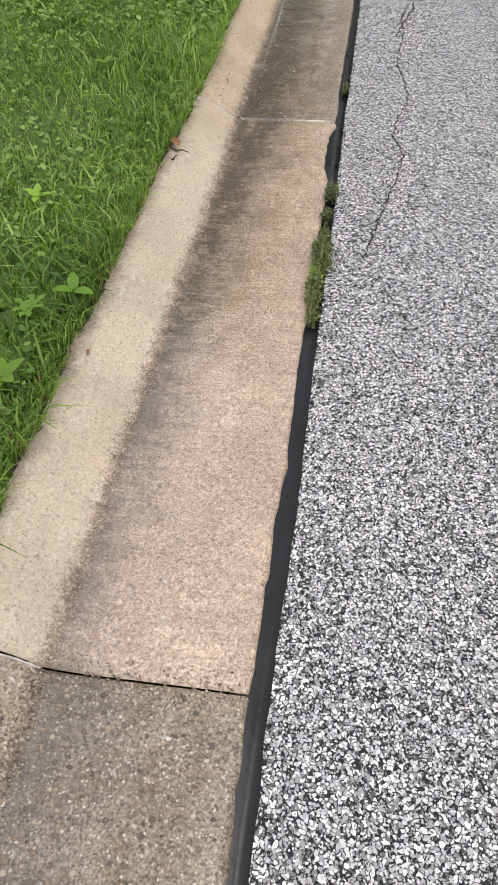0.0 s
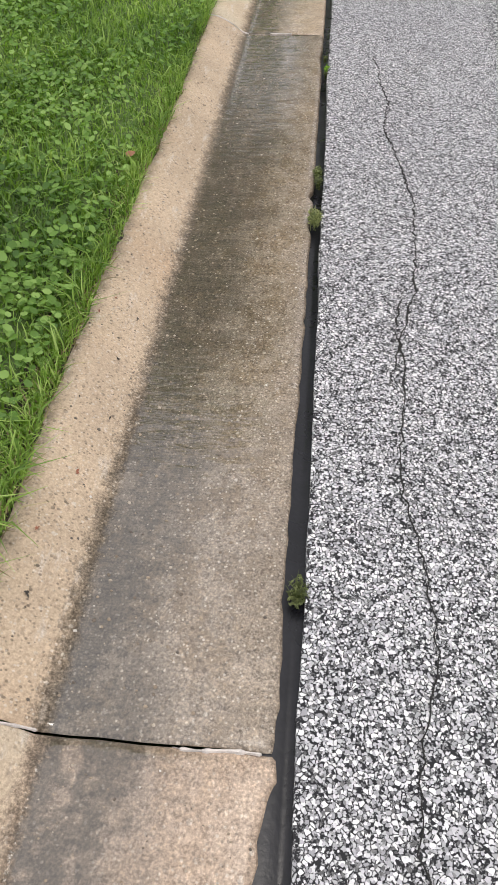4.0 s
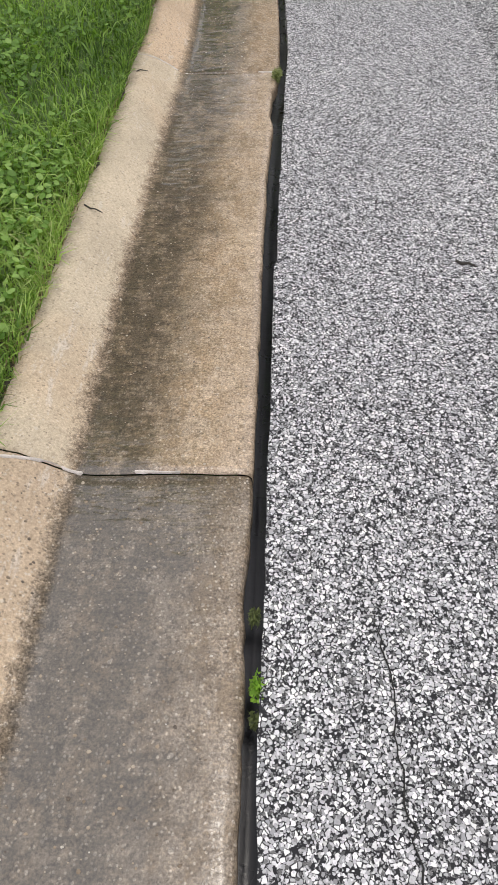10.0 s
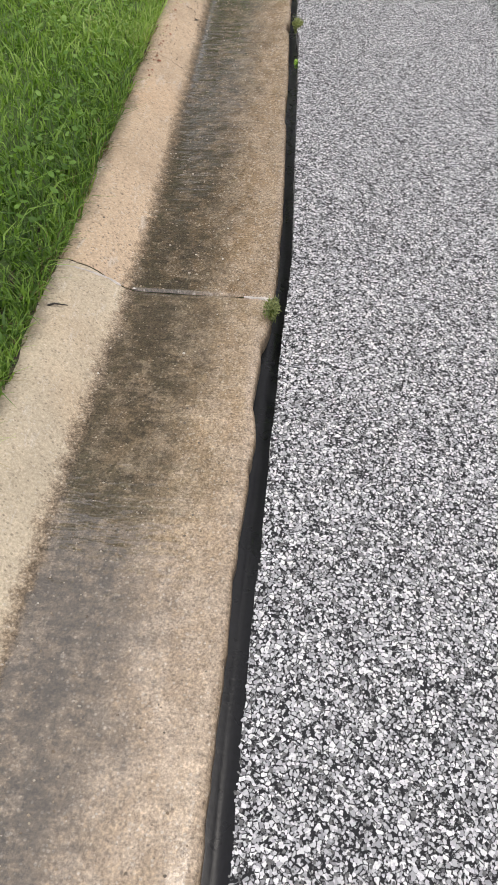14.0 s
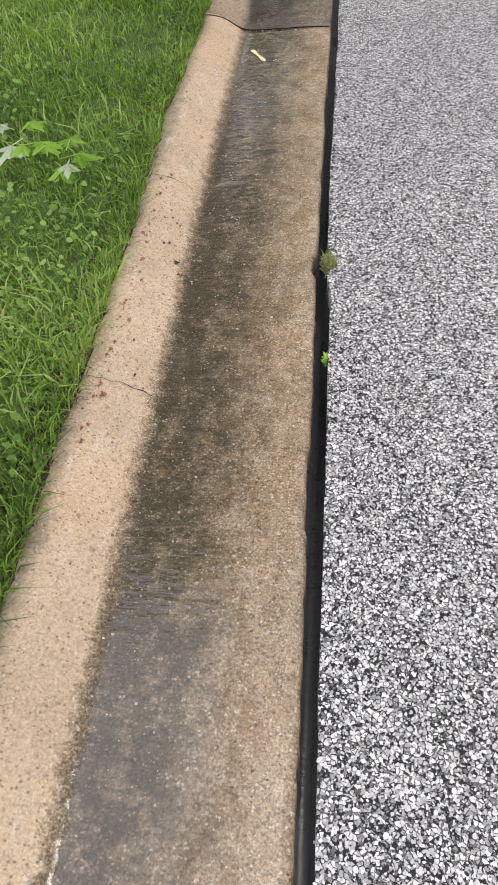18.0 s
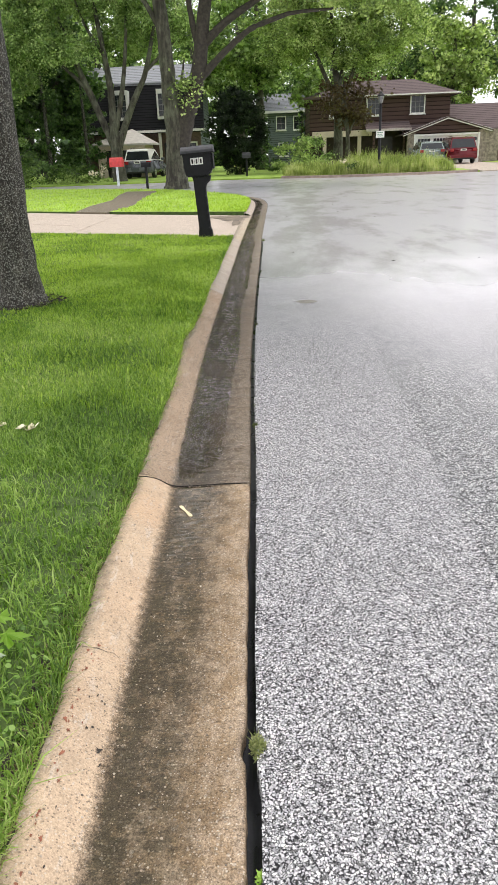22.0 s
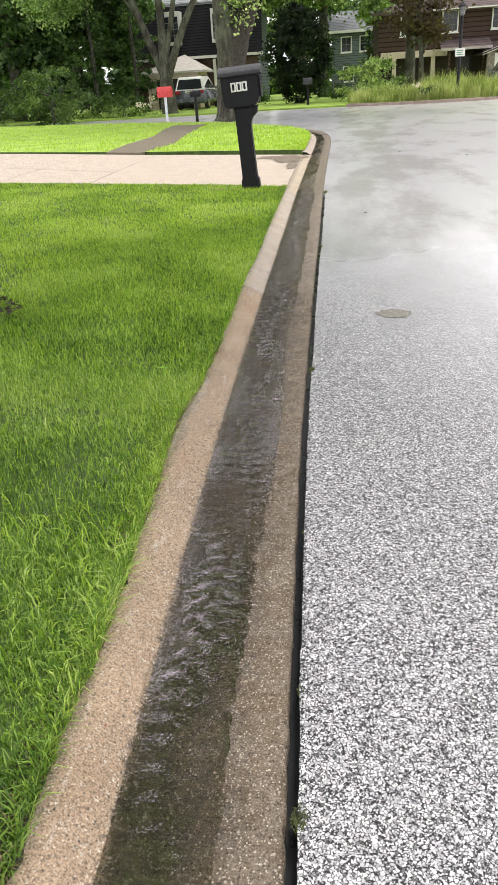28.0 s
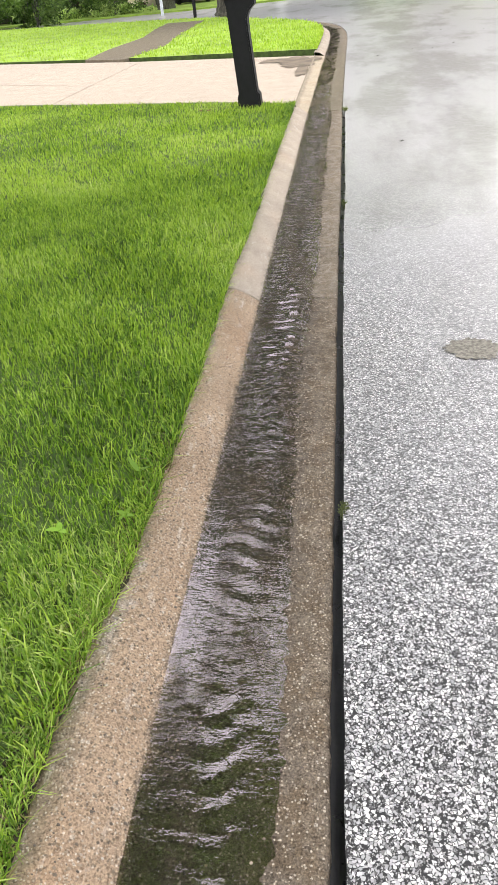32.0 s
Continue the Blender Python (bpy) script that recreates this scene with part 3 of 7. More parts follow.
# across the pour: distance to the left of the road's edge, and height
PROFILE = [(0.0, -0.10), (0.0, -0.03), (0.001, -0.018), (0.007, -0.0125), (0.02, -0.011), (0.06, -0.0115), (0.11, -0.013), (0.17, -0.016), (0.22, -0.018), (0.262, -0.0195),
           (0.285, -0.019), (0.302, -0.014), (0.32, -0.003), (0.338, 0.010), (0.356, 0.022), (0.374, 0.032), (0.392, 0.039), (0.412, 0.0435), (0.435, 0.0455), (0.455, 0.044), (0.46, -0.1)]
GUTTER = tagged(new("gutter"), "worn concrete kerb and gutter pan with a damp flow line", "gutter", kind="structure")


def across(me, count):
    """Stores how far each corner lies from the road's edge, for the materials of the pour."""
    ids = np.empty(len(me.loops), np.int32)
    me.loops.foreach_get("vertex_index", ids)
    u = np.tile([q[0] for q in PROFILE], count)[ids]
    me.uv_layers.new(name="across").data.foreach_set("uv", np.stack([u, u * 0], 1).astype(np.float32).ravel())


def notch(y):
    """How far the road side of the pan is broken away."""
    d = 0.007 * max(0.0, wave(y, 8.0)) + 0.0042 * noise.noise((y * 60, 2, 2)) + 0.009 * max(0.0, noise.noise((y * 24, 6, 2)) - 0.15)
    for a, b, deep in ((2.72, 3.02, 0.022), (2.2, 2.5, 0.006), (4.25, 4.36, 0.006), (4.42, 4.47, 0.014), (6.9, 7.16, 0.017), (8.66, 8.74, 0.012), (8.0, 8.2, 0.006), (9.4, 9.6, 0.006)):
        if a < y < b:
            d += deep * min(1.0, 6 * min(y - a, b - y) / (b - a)) * (0.7 + 0.3 * noise.noise((y * 40, 1, 1)))
    return d


def slab(y0, y1, m, flat=False):
    y0, y1 = y0 - 0.0016, y1 + 0.0016
    ys = [y0, y0 + 0.004] + list(np.arange(y0 + 0.014, y1 - 0.01, 0.022 if y0 < 12 else 0.06)) + [y1 - 0.004, y1]
    verts = []
    for j, y in enumerate(ys):
        p, nrm = along(y)
        p = Vector((p.x, y, 0))
        end = 0.004 if j in (0, len(ys) - 1) else 0.0
        for i, (u, z) in enumerate(PROFILE):
            if i < 5:
                u += notch(y) * (1.0 if i < 3 else 0.8)
            if 0.29 < u < 0.45:
                z += 0.0022 * noise.noise((u * 20, y * 3.3, 4)) + 0.0008 * noise.noise((u * 60, y * 40, 2))
            if flat and u > 0.29:
                z = min(z, -0.012 + 0.1 * (u - 0.29)) if z > -0.05 else z
            z += 0.0007 * noise.noise((u * 50, y * 50, 7))
            if u > 0.4:
                u += 0.008 * wave(y, 11.0)
            q = p + nrm * u
            if j in (0, 1, len(ys) - 2, len(ys) - 1):
                q.y += (0.003 * noise.noise((u * 35, y, 3)) + 0.002 * noise.noise((u * 120, y, 8)))
            verts.append((q.x, q.y, z - end * (z > -0.05) * (0.6 + abs(noise.noise((u * 50, y, 1))))))
    k = len(PROFILE)
    faces = [(j * k + i, (j + 1) * k + i, (j + 1) * k + i + 1, j * k + i + 1) for j in range(len(ys) - 1) for i in range(k - 1)]
    me = mesh_of("slab", verts, faces, m)
    across(me, len(ys))
    me.polygons.foreach_set("use_smooth", [True] * len(me.polygons))
    ob = new("slab", me)
    ob.parent = GUTTER
    return ob


for y0, y1, m in SLABS:
    slab(y0, y1, m)
APRON = concrete("gutter_concrete_apron", (0.44, 0.37, 0.28), (0.30, 0.26, 0.20), (0.13, 0.115, 0.08), 0.1, 0.4, 0.0, 14, 0.7, 0.3)
slab(18.315, 23.0, APRON, True)
slab(23.015, 28.0, SLABS[-1][2])


def bend_slab(a, b):
    """The gutter round the corner, beyond the second lawn."""
    rows = [r[0] for r in RUN[::60] if r[0][0].y > a and r[0][0].y < b]
    verts = [((p + n * u).x, (p + n * u).y, z) for p, n in rows for u, z in PROFILE]
    k = len(PROFILE)
    faces = [(j * k + i, (j + 1) * k + i, (j + 1) * k + i + 1, j * k + i + 1) for j in range(len(rows) - 1) for i in range(k - 1)]
    me = mesh_of("slab", verts, faces, SLABS[-1][2])
    across(me, len(rows))
    ob = new("slab", me)
    ob.parent = GUTTER


bend_slab(28.015, 33.0)
bend_slab(33.05, 45.9)


def filler(y, a, b, seed):
    """Pale, crumbling joint filler across the kerb and part of the pan."""
    bm = bmesh.new()
    rows = []
    us = [u for u in np.linspace(a, b, 40)]
    x0 = edge_x(y)
    for i, u in enumerate(us):
        z = float(np.interp(u, [q[0] for q in PROFILE[4:-1]], [q[1] for q in PROFILE[4:-1]]))
        o = 0.006 * noise.noise((u * 14, seed, 0)) - (0.02 * max(0, u - 0.33) / 0.1 if seed % 2 else 0.012 * max(0, u - 0.3) / 0.1)
        w = 0.0042 * (0.1 if noise.noise((u * 26, seed, 6)) < -0.12 else 1.0) * (0.42 + 0.9 * max(0.0, noise.noise((u * 75, seed, 9))) + abs(noise.noise((u * 30, seed, 3)))) * (0.2 if i in (0, len(us) - 1) else 1)
        rows.append([bm.verts.new((x0 - u, y + o + q * w, z + h)) for q, h in ((-1, -0.001), (-0.4, 0.0022), (0.4, 0.0024), (1, -0.001))])
    for r, s in zip(rows, rows[1:]):
        for i in range(3):
            bm.faces.new((r[i], r[i + 1], s[i + 1], s[i]))
    part("joint_filler", bm, CAULK, GUTTER, "pale crumbling joint filler")


filler(1.31, 0.30, 0.43, 1)
filler(3.052, 0.30, 0.44, 2)
filler(3.05, 0.02, 0.13, 4)
filler(5.646, 0.28, 0.43, 3)
filler(5.648, 0.12, 0.2, 6)
filler(7.238, 0.31, 0.43, 5)
filler(7.236, 0.0, 0.06, 8)
for y, seed, u0 in ((8.29, 2, 0.3), (8.99, 5, 0.32)):
    pts = [(edge_x(y) - u, y + 0.012 * noise.noise((u * 9, seed, 0)) + 0.006 * noise.noise((u * 55, seed, 0)) - 0.12 * (u - u0)) for u in np.linspace(u0, 0.42, 30)]
    bm = bmesh.new()
    rows = []
    for x, yy in pts:
        z = float(np.interp(edge_x(y) - x, [q[0] for q in PROFILE[4:-1]], [q[1] for q in PROFILE[4:-1]])) + 0.0022
        w = 0.0005 + 0.0009 * abs(noise.noise((x * 40, seed, 2)))
        rows.append((bm.verts.new((x, yy - w, z)), bm.verts.new((x, yy + w, z))))
    for a, b in zip(rows, rows[1:]):
        bm.faces.new((a[0], a[1], b[1], b[0]))
    part("crack", bm, CRACK, GUTTER)

# the open joint where the wet stretch begins
bm = bmesh.new()
rows = []
for u in np.linspace(0.012, 0.435, 70):
    yy = 10.0228 - 0.045 * max(0.0, (u - 0.29) / 0.145) ** 1.3 + 0.003 * noise.noise((u * 30, 3.0, 1.0)) + 0.0015 * noise.noise((u * 110, 3.0, 4.0))
    z = float(np.interp(u, [q[0] for q in PROFILE[4:-1]], [q[1] for q in PROFILE[4:-1]])) + 0.0024
    w = 0.0014 + 0.0022 * abs(noise.noise((u * 25, 7.0, 2.0)))
    rows.append((bm.verts.new((edge_x(yy) - u, yy - w, z)), bm.verts.new((edge_x(yy) - u, yy, z - 0.003)), bm.verts.new((edge_x(yy) - u, yy + w, z))))
for a, b in zip(rows, rows[1:]):
    bm.faces.new((a[0], a[1], b[1], b[0]))
    bm.faces.new((a[1], a[2], b[2], b[1]))
part("crack", bm, CRACK, GUTTER)

# tar in the gap between pan and road
bm = bmesh.new()
rows = []
for y in np.arange(-3, 18.3, 0.03):
    x = edge_x(y)
    z = -0.017 - 0.03 * min(1.0, max(0.0, (y - 3.6) / 2.0)) - 0.005 * abs(noise.noise((y * 2.1, 4, 4))) - (0.006 if 7.0 < y < 10.0 else 0.0)
    rows.append([bm.verts.new((x + u, y, z + dz + 0.0012 * noise.noise((y * 25, u * 90, 1)))) for u, dz in ((-0.03, 0), (-0.004, 0.001), (0.006, -0.002), (0.014, -0.003), (0.022, -0.001), (0.034, 0.002))])
for a, b in zip(rows, rows[1:]):
    for i in range(5):
        bm.faces.new((a[i], a[i + 1], b[i + 1], b[i]))
tagged(finish("joint_sealant", bm, TAR, None, "", True), "black tar filling the gap between gutter and road", "sealant", kind="structure")


# ---- lawns ----
def lawn_z(u):
    """Height of the turf at a distance u behind the kerb."""
    return 0.058 + 0.012 * min(1.0, max(0.0, u) / 0.5) + 0.05 * min(1.0, max(0.0, u) / 4.0)


def trench(y):
    """How far the turf stands back from the kerb."""
    return 0.02 * min(1.0, max(0.0, min(y - 11.7, 12.5 - y) / 0.4))


def lawn_sheet(name, y0, y1, x1, m, label, skew=0.0):
    bm = bmesh.new()
    us = [0.0, 0.012, 0.08, 0.16, 0.3, 0.5, 0.8, 1.2, 2, 3, 5, 9, 16, 30]
    rows = []
    for y in np.arange(y0, y1 + 0.001, 0.05):
        p, nrm = along(y)
        row = []
        for u in us:
            yy = y + skew * min(u, 12) * max(0.0, (y - y1 + 3.0) / 3.0)
            ragged = (0.017 * wave(y, 21.0) + 0.014 * noise.noise((y * 17, 3, 3)) - trench(y)) if u < 0.1 else 0.0
            row.append(bm.verts.new((edge_x(y) - 0.412 - u * x1 / 30 + ragged, yy, lawn_z(u * x1 / 30) - (0.05 if u == 0 else 0.012) + 0.006 * noise.noise((u * 3, y * 3, 1)))))
        rows.append(row)
    for a, b in zip(rows, rows[1:]):
        for i in range(len(us) - 1):
            bm.faces.new((a[i], b[i], b[i + 1], a[i + 1])).material_index = 1 if i < 2 else 0
    ob = finish(name, bm, m, None, "", True)
    ob.data.materials.append(EARTH)
    return tagged(ob, label, "lawn", kind="structure")


lawn_sheet("lawn_front", -4, 18.5, 30, SOIL, "mown front lawn with weeds along the kerb", 0.35)


def blades(name, m, n, spots, height, width, label, seed, lean=0.6):
    """Tapered, bent blades of grass; spots gives x, y and z of n roots."""
    rng = np.random.default_rng(seed)
    x, y, z, s = spots(rng, n)
    n = len(x)
    a = rng.uniform(0, 2 * math.pi, n)
    b = rng.uniform(0, 2 * math.pi, n)
    h = height * rng.uniform(0.45, 1.15, n) * s
    w = width * rng.uniform(0.7, 1.2, n) * np.sqrt(s)
    ln = h * rng.uniform(0.15, 1.0, n) * lean
    fx, fy, wx, wy = np.cos(a) * ln, np.sin(a) * ln, np.cos(b) * w / 2, np.sin(b) * w / 2
    drop = rng.uniform(0.55, 1.0, n)
    v = np.zeros((n, 5, 3), np.float32)
    v[:, 0] = np.stack([x - wx, y - wy, z - 0.01], 1)
    v[:, 1] = np.stack([x + wx, y + wy, z - 0.01], 1)
    v[:, 2] = np.stack([x + fx * 0.35 + wx * 0.8, y + fy * 0.35 + wy * 0.8, z + h * 0.6], 1)
    v[:, 3] = np.stack([x + fx * 0.35 - wx * 0.8, y + fy * 0.35 - wy * 0.8, z + h * 0.6], 1)
    v[:, 4] = np.stack([x + fx, y + fy, z + h * drop], 1)
    base = (np.arange(n) * 5)[:, None, None]
    f = (base + np.array([[0, 1, 2], [0, 2, 3], [3, 2, 4]])[None]).reshape(-1, 3)
    return tagged(new(name, mesh_of(name, v.reshape(-1, 3), f, m)), label, "grass", kind="stuff")


EDGE_Y = np.arange(-4, 46, 0.1)
EDGE_X = np.array([edge_x(y) for y in EDGE_Y])
WAVE_Y = np.array([0.017 * wave(y, 21.0) - trench(y) for y in EDGE_Y])


def strip(y0, y1, u1, power=1.0, skew=0.0):
    def spots(rng, n):
        y = rng.uniform(y0, y1, n)
        u = rng.uniform(0, 1, n) ** power * u1
        x = np.interp(y, EDGE_Y, EDGE_X) - 0.424 + np.interp(y, EDGE_Y, WAVE_Y) - u
        z = 0.052 + 0.012 * np.clip(u / 0.5, 0, 1) + 0.05 * np.clip(u / 4, 0, 1) - 0.01
        s = 0.75 + 0.5 * np.sin(x * 7 + np.sin(y * 5)) * np.sin(y * 6.3) * 0.5 + rng.uniform(0, 0.4, n)
        y = y + skew * u * np.clip((y - y1 + 3) / 3, 0, 1)
        return x, y, z, s
    return spots


blades("grass", TURF, 96000, strip(1.0, 11.3, 1.2, 1.2), 0.045, 0.0046, "uneven green grass with clover and straw", 1, 1.3)
blades("grass", LUSH, 115000, strip(10.6, 18.45, 4.8, 1.0, 0.32), 0.045, 0.0055, "thick bright green mown grass", 2, 0.9)
blades("grass", TURF, 48000, strip(10.0, 12.6, 1.3, 1.0), 0.045, 0.0032, "fine green grass along the kerb", 17, 1.0)
blades("grass", LUSH, 65000, strip(12.2, 15.8, 1.4, 1.0), 0.045, 0.0032, "fine bright green grass along the kerb", 7, 1.0)
blades("grass", TURF, 16000, strip(0.5, 10.2, 1.2, 1.2), 0.062, 0.0055, "long bent blades lying over the lawn", 8, 2.0)
blades("grass", TURF, 12000, strip(0.5, 10.2, 0.06, 1.0), 0.040, 0.0045, "short grass along the back of the kerb", 9, 0.8)
blades("grass", LUSH, 9000, strip(10.0, 18.4, 0.07, 1.0), 0.036, 0.0045, "short grass along the back of the kerb", 10, 0.8)
blades("grass", TURF, 7000, strip(0.9, 11.5, 0.02, 1.0), 0.06, 0.003, "loose blades hanging over the kerb", 3, 1.4)
blades("grass", LUSH, 5500, strip(10.6, 18.4, 0.02, 1.0), 0.062, 0.003, "loose blades hanging over the kerb", 16, 1.6)


# The far lawn's brighter light is put into these paler blades.
blades("grass", SUNNY, 50000, strip(13.4, 18.45, 4.8, 1.1, 0.32), 0.05, 0.006, "paler yellow-green tips that colour the far front lawn as sunlit", 14, 0.9)
blades("grass", SUNNY, 30000, strip(10.7, 16.5, 3.2, 1.2), 0.06, 0.0034, "longer pale blades standing over the front lawn", 18, 1.2)
blades("dead_grass", STRAW, 8000, strip(0.5, 13.0, 0.04, 1.5), 0.032, 0.003, "straw and dead roots along the kerb", 15, 2.2)


def round_leaves(name, m, n, y0, y1, u0, u1, size, label, seed, up=0.05):
    """Small rounded weed leaves on short stalks, tipped each its own way."""
    rng = np.random.default_rng(seed)
    y = rng.uniform(y0, y1, n)
    u = u0 + rng.uniform(0, 1, n) ** 1.1 * (u1 - u0)
    keep = (np.sin(y * 4.1 + 1) * np.sin(u * 9 + y) + rng.uniform(-0.7, 0.7, n)) > 0.1
    y, u = y[keep], u[keep]
    n = len(y)
    x = np.interp(y, EDGE_Y, EDGE_X) - 0.42 - u
    z = 0.036 + 0.03 * np.clip(u / 0.5, 0, 1) + rng.uniform(0.25, 1.0, n) * up
    r = size * rng.uniform(0.6, 1.3, n)
    a0, t1, t2 = rng.uniform(0, 6.28, n), rng.uniform(-0.6, 0.6, n), rng.uniform(-0.6, 0.6, n)
    v = np.zeros((n, 7, 3), np.float32)
    for i in range(6):
        a = a0 + i * math.pi / 3
        dx, dy = r * np.cos(a) * (1.25 if i in (0, 3) else 1), r * np.sin(a)
        v[:, i] = np.stack([x + dx, y + dy, z + dx * t1 + dy * t2 + 0.15 * r], 1)
    v[:, 6] = np.stack([x, y, z - 0.15 * r], 1)
    f = (np.arange(n) * 7)[:, None, None] + np.array([[i, (i + 1) % 6, 6] for i in range(6)])[None]
    return tagged(new(name, mesh_of(name, v.reshape(-1, 3), f.reshape(-1, 3), m)), label, "weeds", kind="stuff")


round_leaves("clover", CLOVER, 27000, 3.4, 7.4, 0.03, 1.1, 0.0072, "low clover and creeping weeds among the grass", 4)
round_leaves("clover", CLOVER, 5500, 0.8, 3.4, 0.04, 1.0, 0.0062, "scattered clover leaves among the grass", 5)
round_leaves("clover", CLOVER, 4500, 7.4, 9.5, 0.05, 0.9, 0.0062, "scattered clover leaves among the grass", 6)

# ---- materials of the things ----
def bark_material():
    n = Nodes("ridged_grey_bark")
    p = n.pos()
    ridge = n.noise(1.0, 6.0, 0.65, n.scaled(p, (26, 26, 6)))
    spots = n.noise(60.0, 3.0, 0.6)
    lichen = n.step(n.noise(9.0, 5.0, 0.7), 0.5, 0.72)
    c = n.ramp(ridge, [(0.3, (0.008, 0.007, 0.005)), (0.5, (0.026, 0.022, 0.016)), (0.7, (0.075, 0.066, 0.05))])
    c = n.mix(n.math("MULTIPLY", lichen, 0.22), c, n.mix(spots, (0.16, 0.18, 0.12), (0.34, 0.34, 0.28)))
    fleck = n.math("MULTIPLY", n.step(n.noise(85.0, 4.0, 0.75), 0.52, 0.58), n.step(n.noise(5.0, 4.0, 0.6), 0.22, 0.45))
    c = n.mix(n.math("MULTIPLY", fleck, 0.6), c, (0.4, 0.4, 0.35))
    return n.done(c, 0.92, n.math("ADD", ridge, n.math("MULTIPLY", spots, 0.3)), 1.0, 0.03)


def old_bark():
    n = Nodes("furrowed_lichen_bark")
    p = n.pos()
    ridge = n.noise(1.0, 7.0, 0.7, n.scaled(p, (9, 9, 1.6)))
    lichen = n.step(n.noise(1.4, 6.0, 0.7), 0.42, 0.62)
    c = n.ramp(ridge, [(0.3, (0.014, 0.012, 0.009)), (0.5, (0.05, 0.046, 0.034)), (0.7, (0.14, 0.13, 0.095))])
    c = n.mix(n.math("MULTIPLY", lichen, 0.6), c, n.mix(ridge, (0.045, 0.05, 0.03), (0.27, 0.29, 0.2)))
    return n.done(c, 0.92, ridge, 1.0, 0.08)


def leaf_material(name, lo, mid, hi):
    return grass_material(name, [(0.12, lo), (0.32, tuple(0.55 * v for v in mid)), (0.55, mid), (0.8, hi)], 0.42, 0.55)


def banded(name, lo, hi, per_metre, rough=0.8):
    """Boards or shingle courses too far off to be pieces: fine level bands with streaks."""
    n = Nodes(name)
    z = n.add("SeparateXYZ", 2, Vector=n.pos())
    saw = n.math("FRACT", n.math("MULTIPLY", z, per_metre))
    grain = n.noise(1.0, 5.0, 0.6, n.scaled(n.pos(), (1.2, 1.2, 9)))
    c = n.mix(grain, lo, hi)
    c = n.mix(n.math("SUBTRACT", 1.0, n.step(saw, 0.05, 0.3)), c, tuple(v * 0.22 for v in lo))
    return n.done(c, rough, saw, 0.6, 0.02, spec=0.2)


BARK = bark_material()
BARK_OLD = old_bark()
LEAF = leaf_material("maple_foliage", (0.06, 0.11, 0.035), (0.28, 0.41, 0.14), (0.64, 0.75, 0.36))
LEAF_PALE = leaf_material("pale_foliage", (0.07, 0.12, 0.035), (0.35, 0.47, 0.15), (0.70, 0.78, 0.37))
LEAF_DARK = leaf_material("dark_foliage", (0.022, 0.05, 0.017), (0.08, 0.15, 0.05), (0.2, 0.31, 0.115))
LEAF_MID = leaf_material("shrub_foliage", (0.03, 0.06, 0.015), (0.085, 0.15, 0.035), (0.2, 0.29, 0.09))
LEAF_YEW = leaf_material("yew_foliage", (0.006, 0.014, 0.006), (0.018, 0.034, 0.014), (0.04, 0.065, 0.028))
LEAF_BROWN = leaf_material("browning_foliage", (0.05, 0.03, 0.018), (0.10, 0.065, 0.035), (0.14, 0.12, 0.05))
MEADOW = leaf_material("tall_meadow_grass", (0.2, 0.27, 0.06), (0.42, 0.5, 0.15), (0.68, 0.68, 0.36))
SIDING = banded("dark_brown_boards", (0.06, 0.036, 0.032), (0.115, 0.072, 0.062), 3.4)
SHINGLE = banded("brown_roof_shingles", (0.10, 0.075, 0.075), (0.16, 0.125, 0.12), 7.0, 0.95)
GREY_SHINGLE = banded("grey_roof_shingles", (0.24, 0.25, 0.27), (0.36, 0.37, 0.39), 7.0, 0.95)
BLACK_SHINGLE = banded("black_mansard_shingles", (0.012, 0.012, 0.014), (0.03, 0.03, 0.033), 6.0, 0.9)
BLACK_SHINGLE.node_tree.nodes["Principled BSDF"].inputs["Specular IOR Level"].default_value = 0.12
GREY_SIDING = banded("slate_grey_boards", (0.13, 0.16, 0.17), (0.19, 0.22, 0.23), 5.0)
WHITE = plain("white_paint", (0.78, 0.77, 0.73), 0.5, 0.06, 3.0)
CREAM = plain("cream_paint", (0.62, 0.52, 0.42), 0.6, 0.12, 3.0)
STONE = plain("rubble_stone", (0.26, 0.22, 0.18), 0.9, 0.5, 5.0, bump=1.0)
BRICK = plain("red_brown_brick", (0.12, 0.08, 0.065), 0.85, 0.3, 12.0, bump=0.5)
PANE = plain("dark_window_glass", (0.02, 0.024, 0.028), 0.08, 0.2, 1.0, bump=0.02)
BARK_DARK = plain("dark_limb_bark", (0.045, 0.038, 0.03), 0.9, 0.5, 9.0, bump=1.0)
BLACK = plain("black_plastic", (0.010, 0.010, 0.012), 0.55, 0.3, 20.0, bump=0.2)
BLACK.node_tree.nodes["Principled BSDF"].inputs["Specular IOR Level"].default_value = 0.25
GREYLID = plain("worn_grey_black_plastic", (0.035, 0.035, 0.042), 0.5, 0.3, 20.0, bump=0.2)
REDBOX = plain("faded_red_paint", (0.55, 0.05, 0.05), 0.5, 0.2, 10.0)
CARRED = plain("dark_red_car_paint", (0.13, 0.008, 0.014), 0.22, 0.1, 2.0, 0.3, 0.02)
CARSILVER = plain("silver_green_car_paint", (0.26, 0.31, 0.29), 0.25, 0.1, 2.0, 0.4, 0.02)
CARPALE = plain("dark_silver_car_paint", (0.11, 0.12, 0.135), 0.25, 0.1, 2.0, 0.3, 0.02)
TAIL = plain("red_tail_lamp", (0.28, 0.01, 0.012), 0.2, 0.1, 5.0)
RUBBER = plain("tyre_rubber", (0.015, 0.015, 0.015), 0.85, 0.2, 20.0)
ALLOY = plain("alloy_metal", (0.5, 0.5, 0.52), 0.3, 0.1, 10.0, 0.9)
SPOONWOOD = plain("pale_birch_wood", (0.72, 0.60, 0.38), 0.6, 0.1, 40.0, bump=0.2)
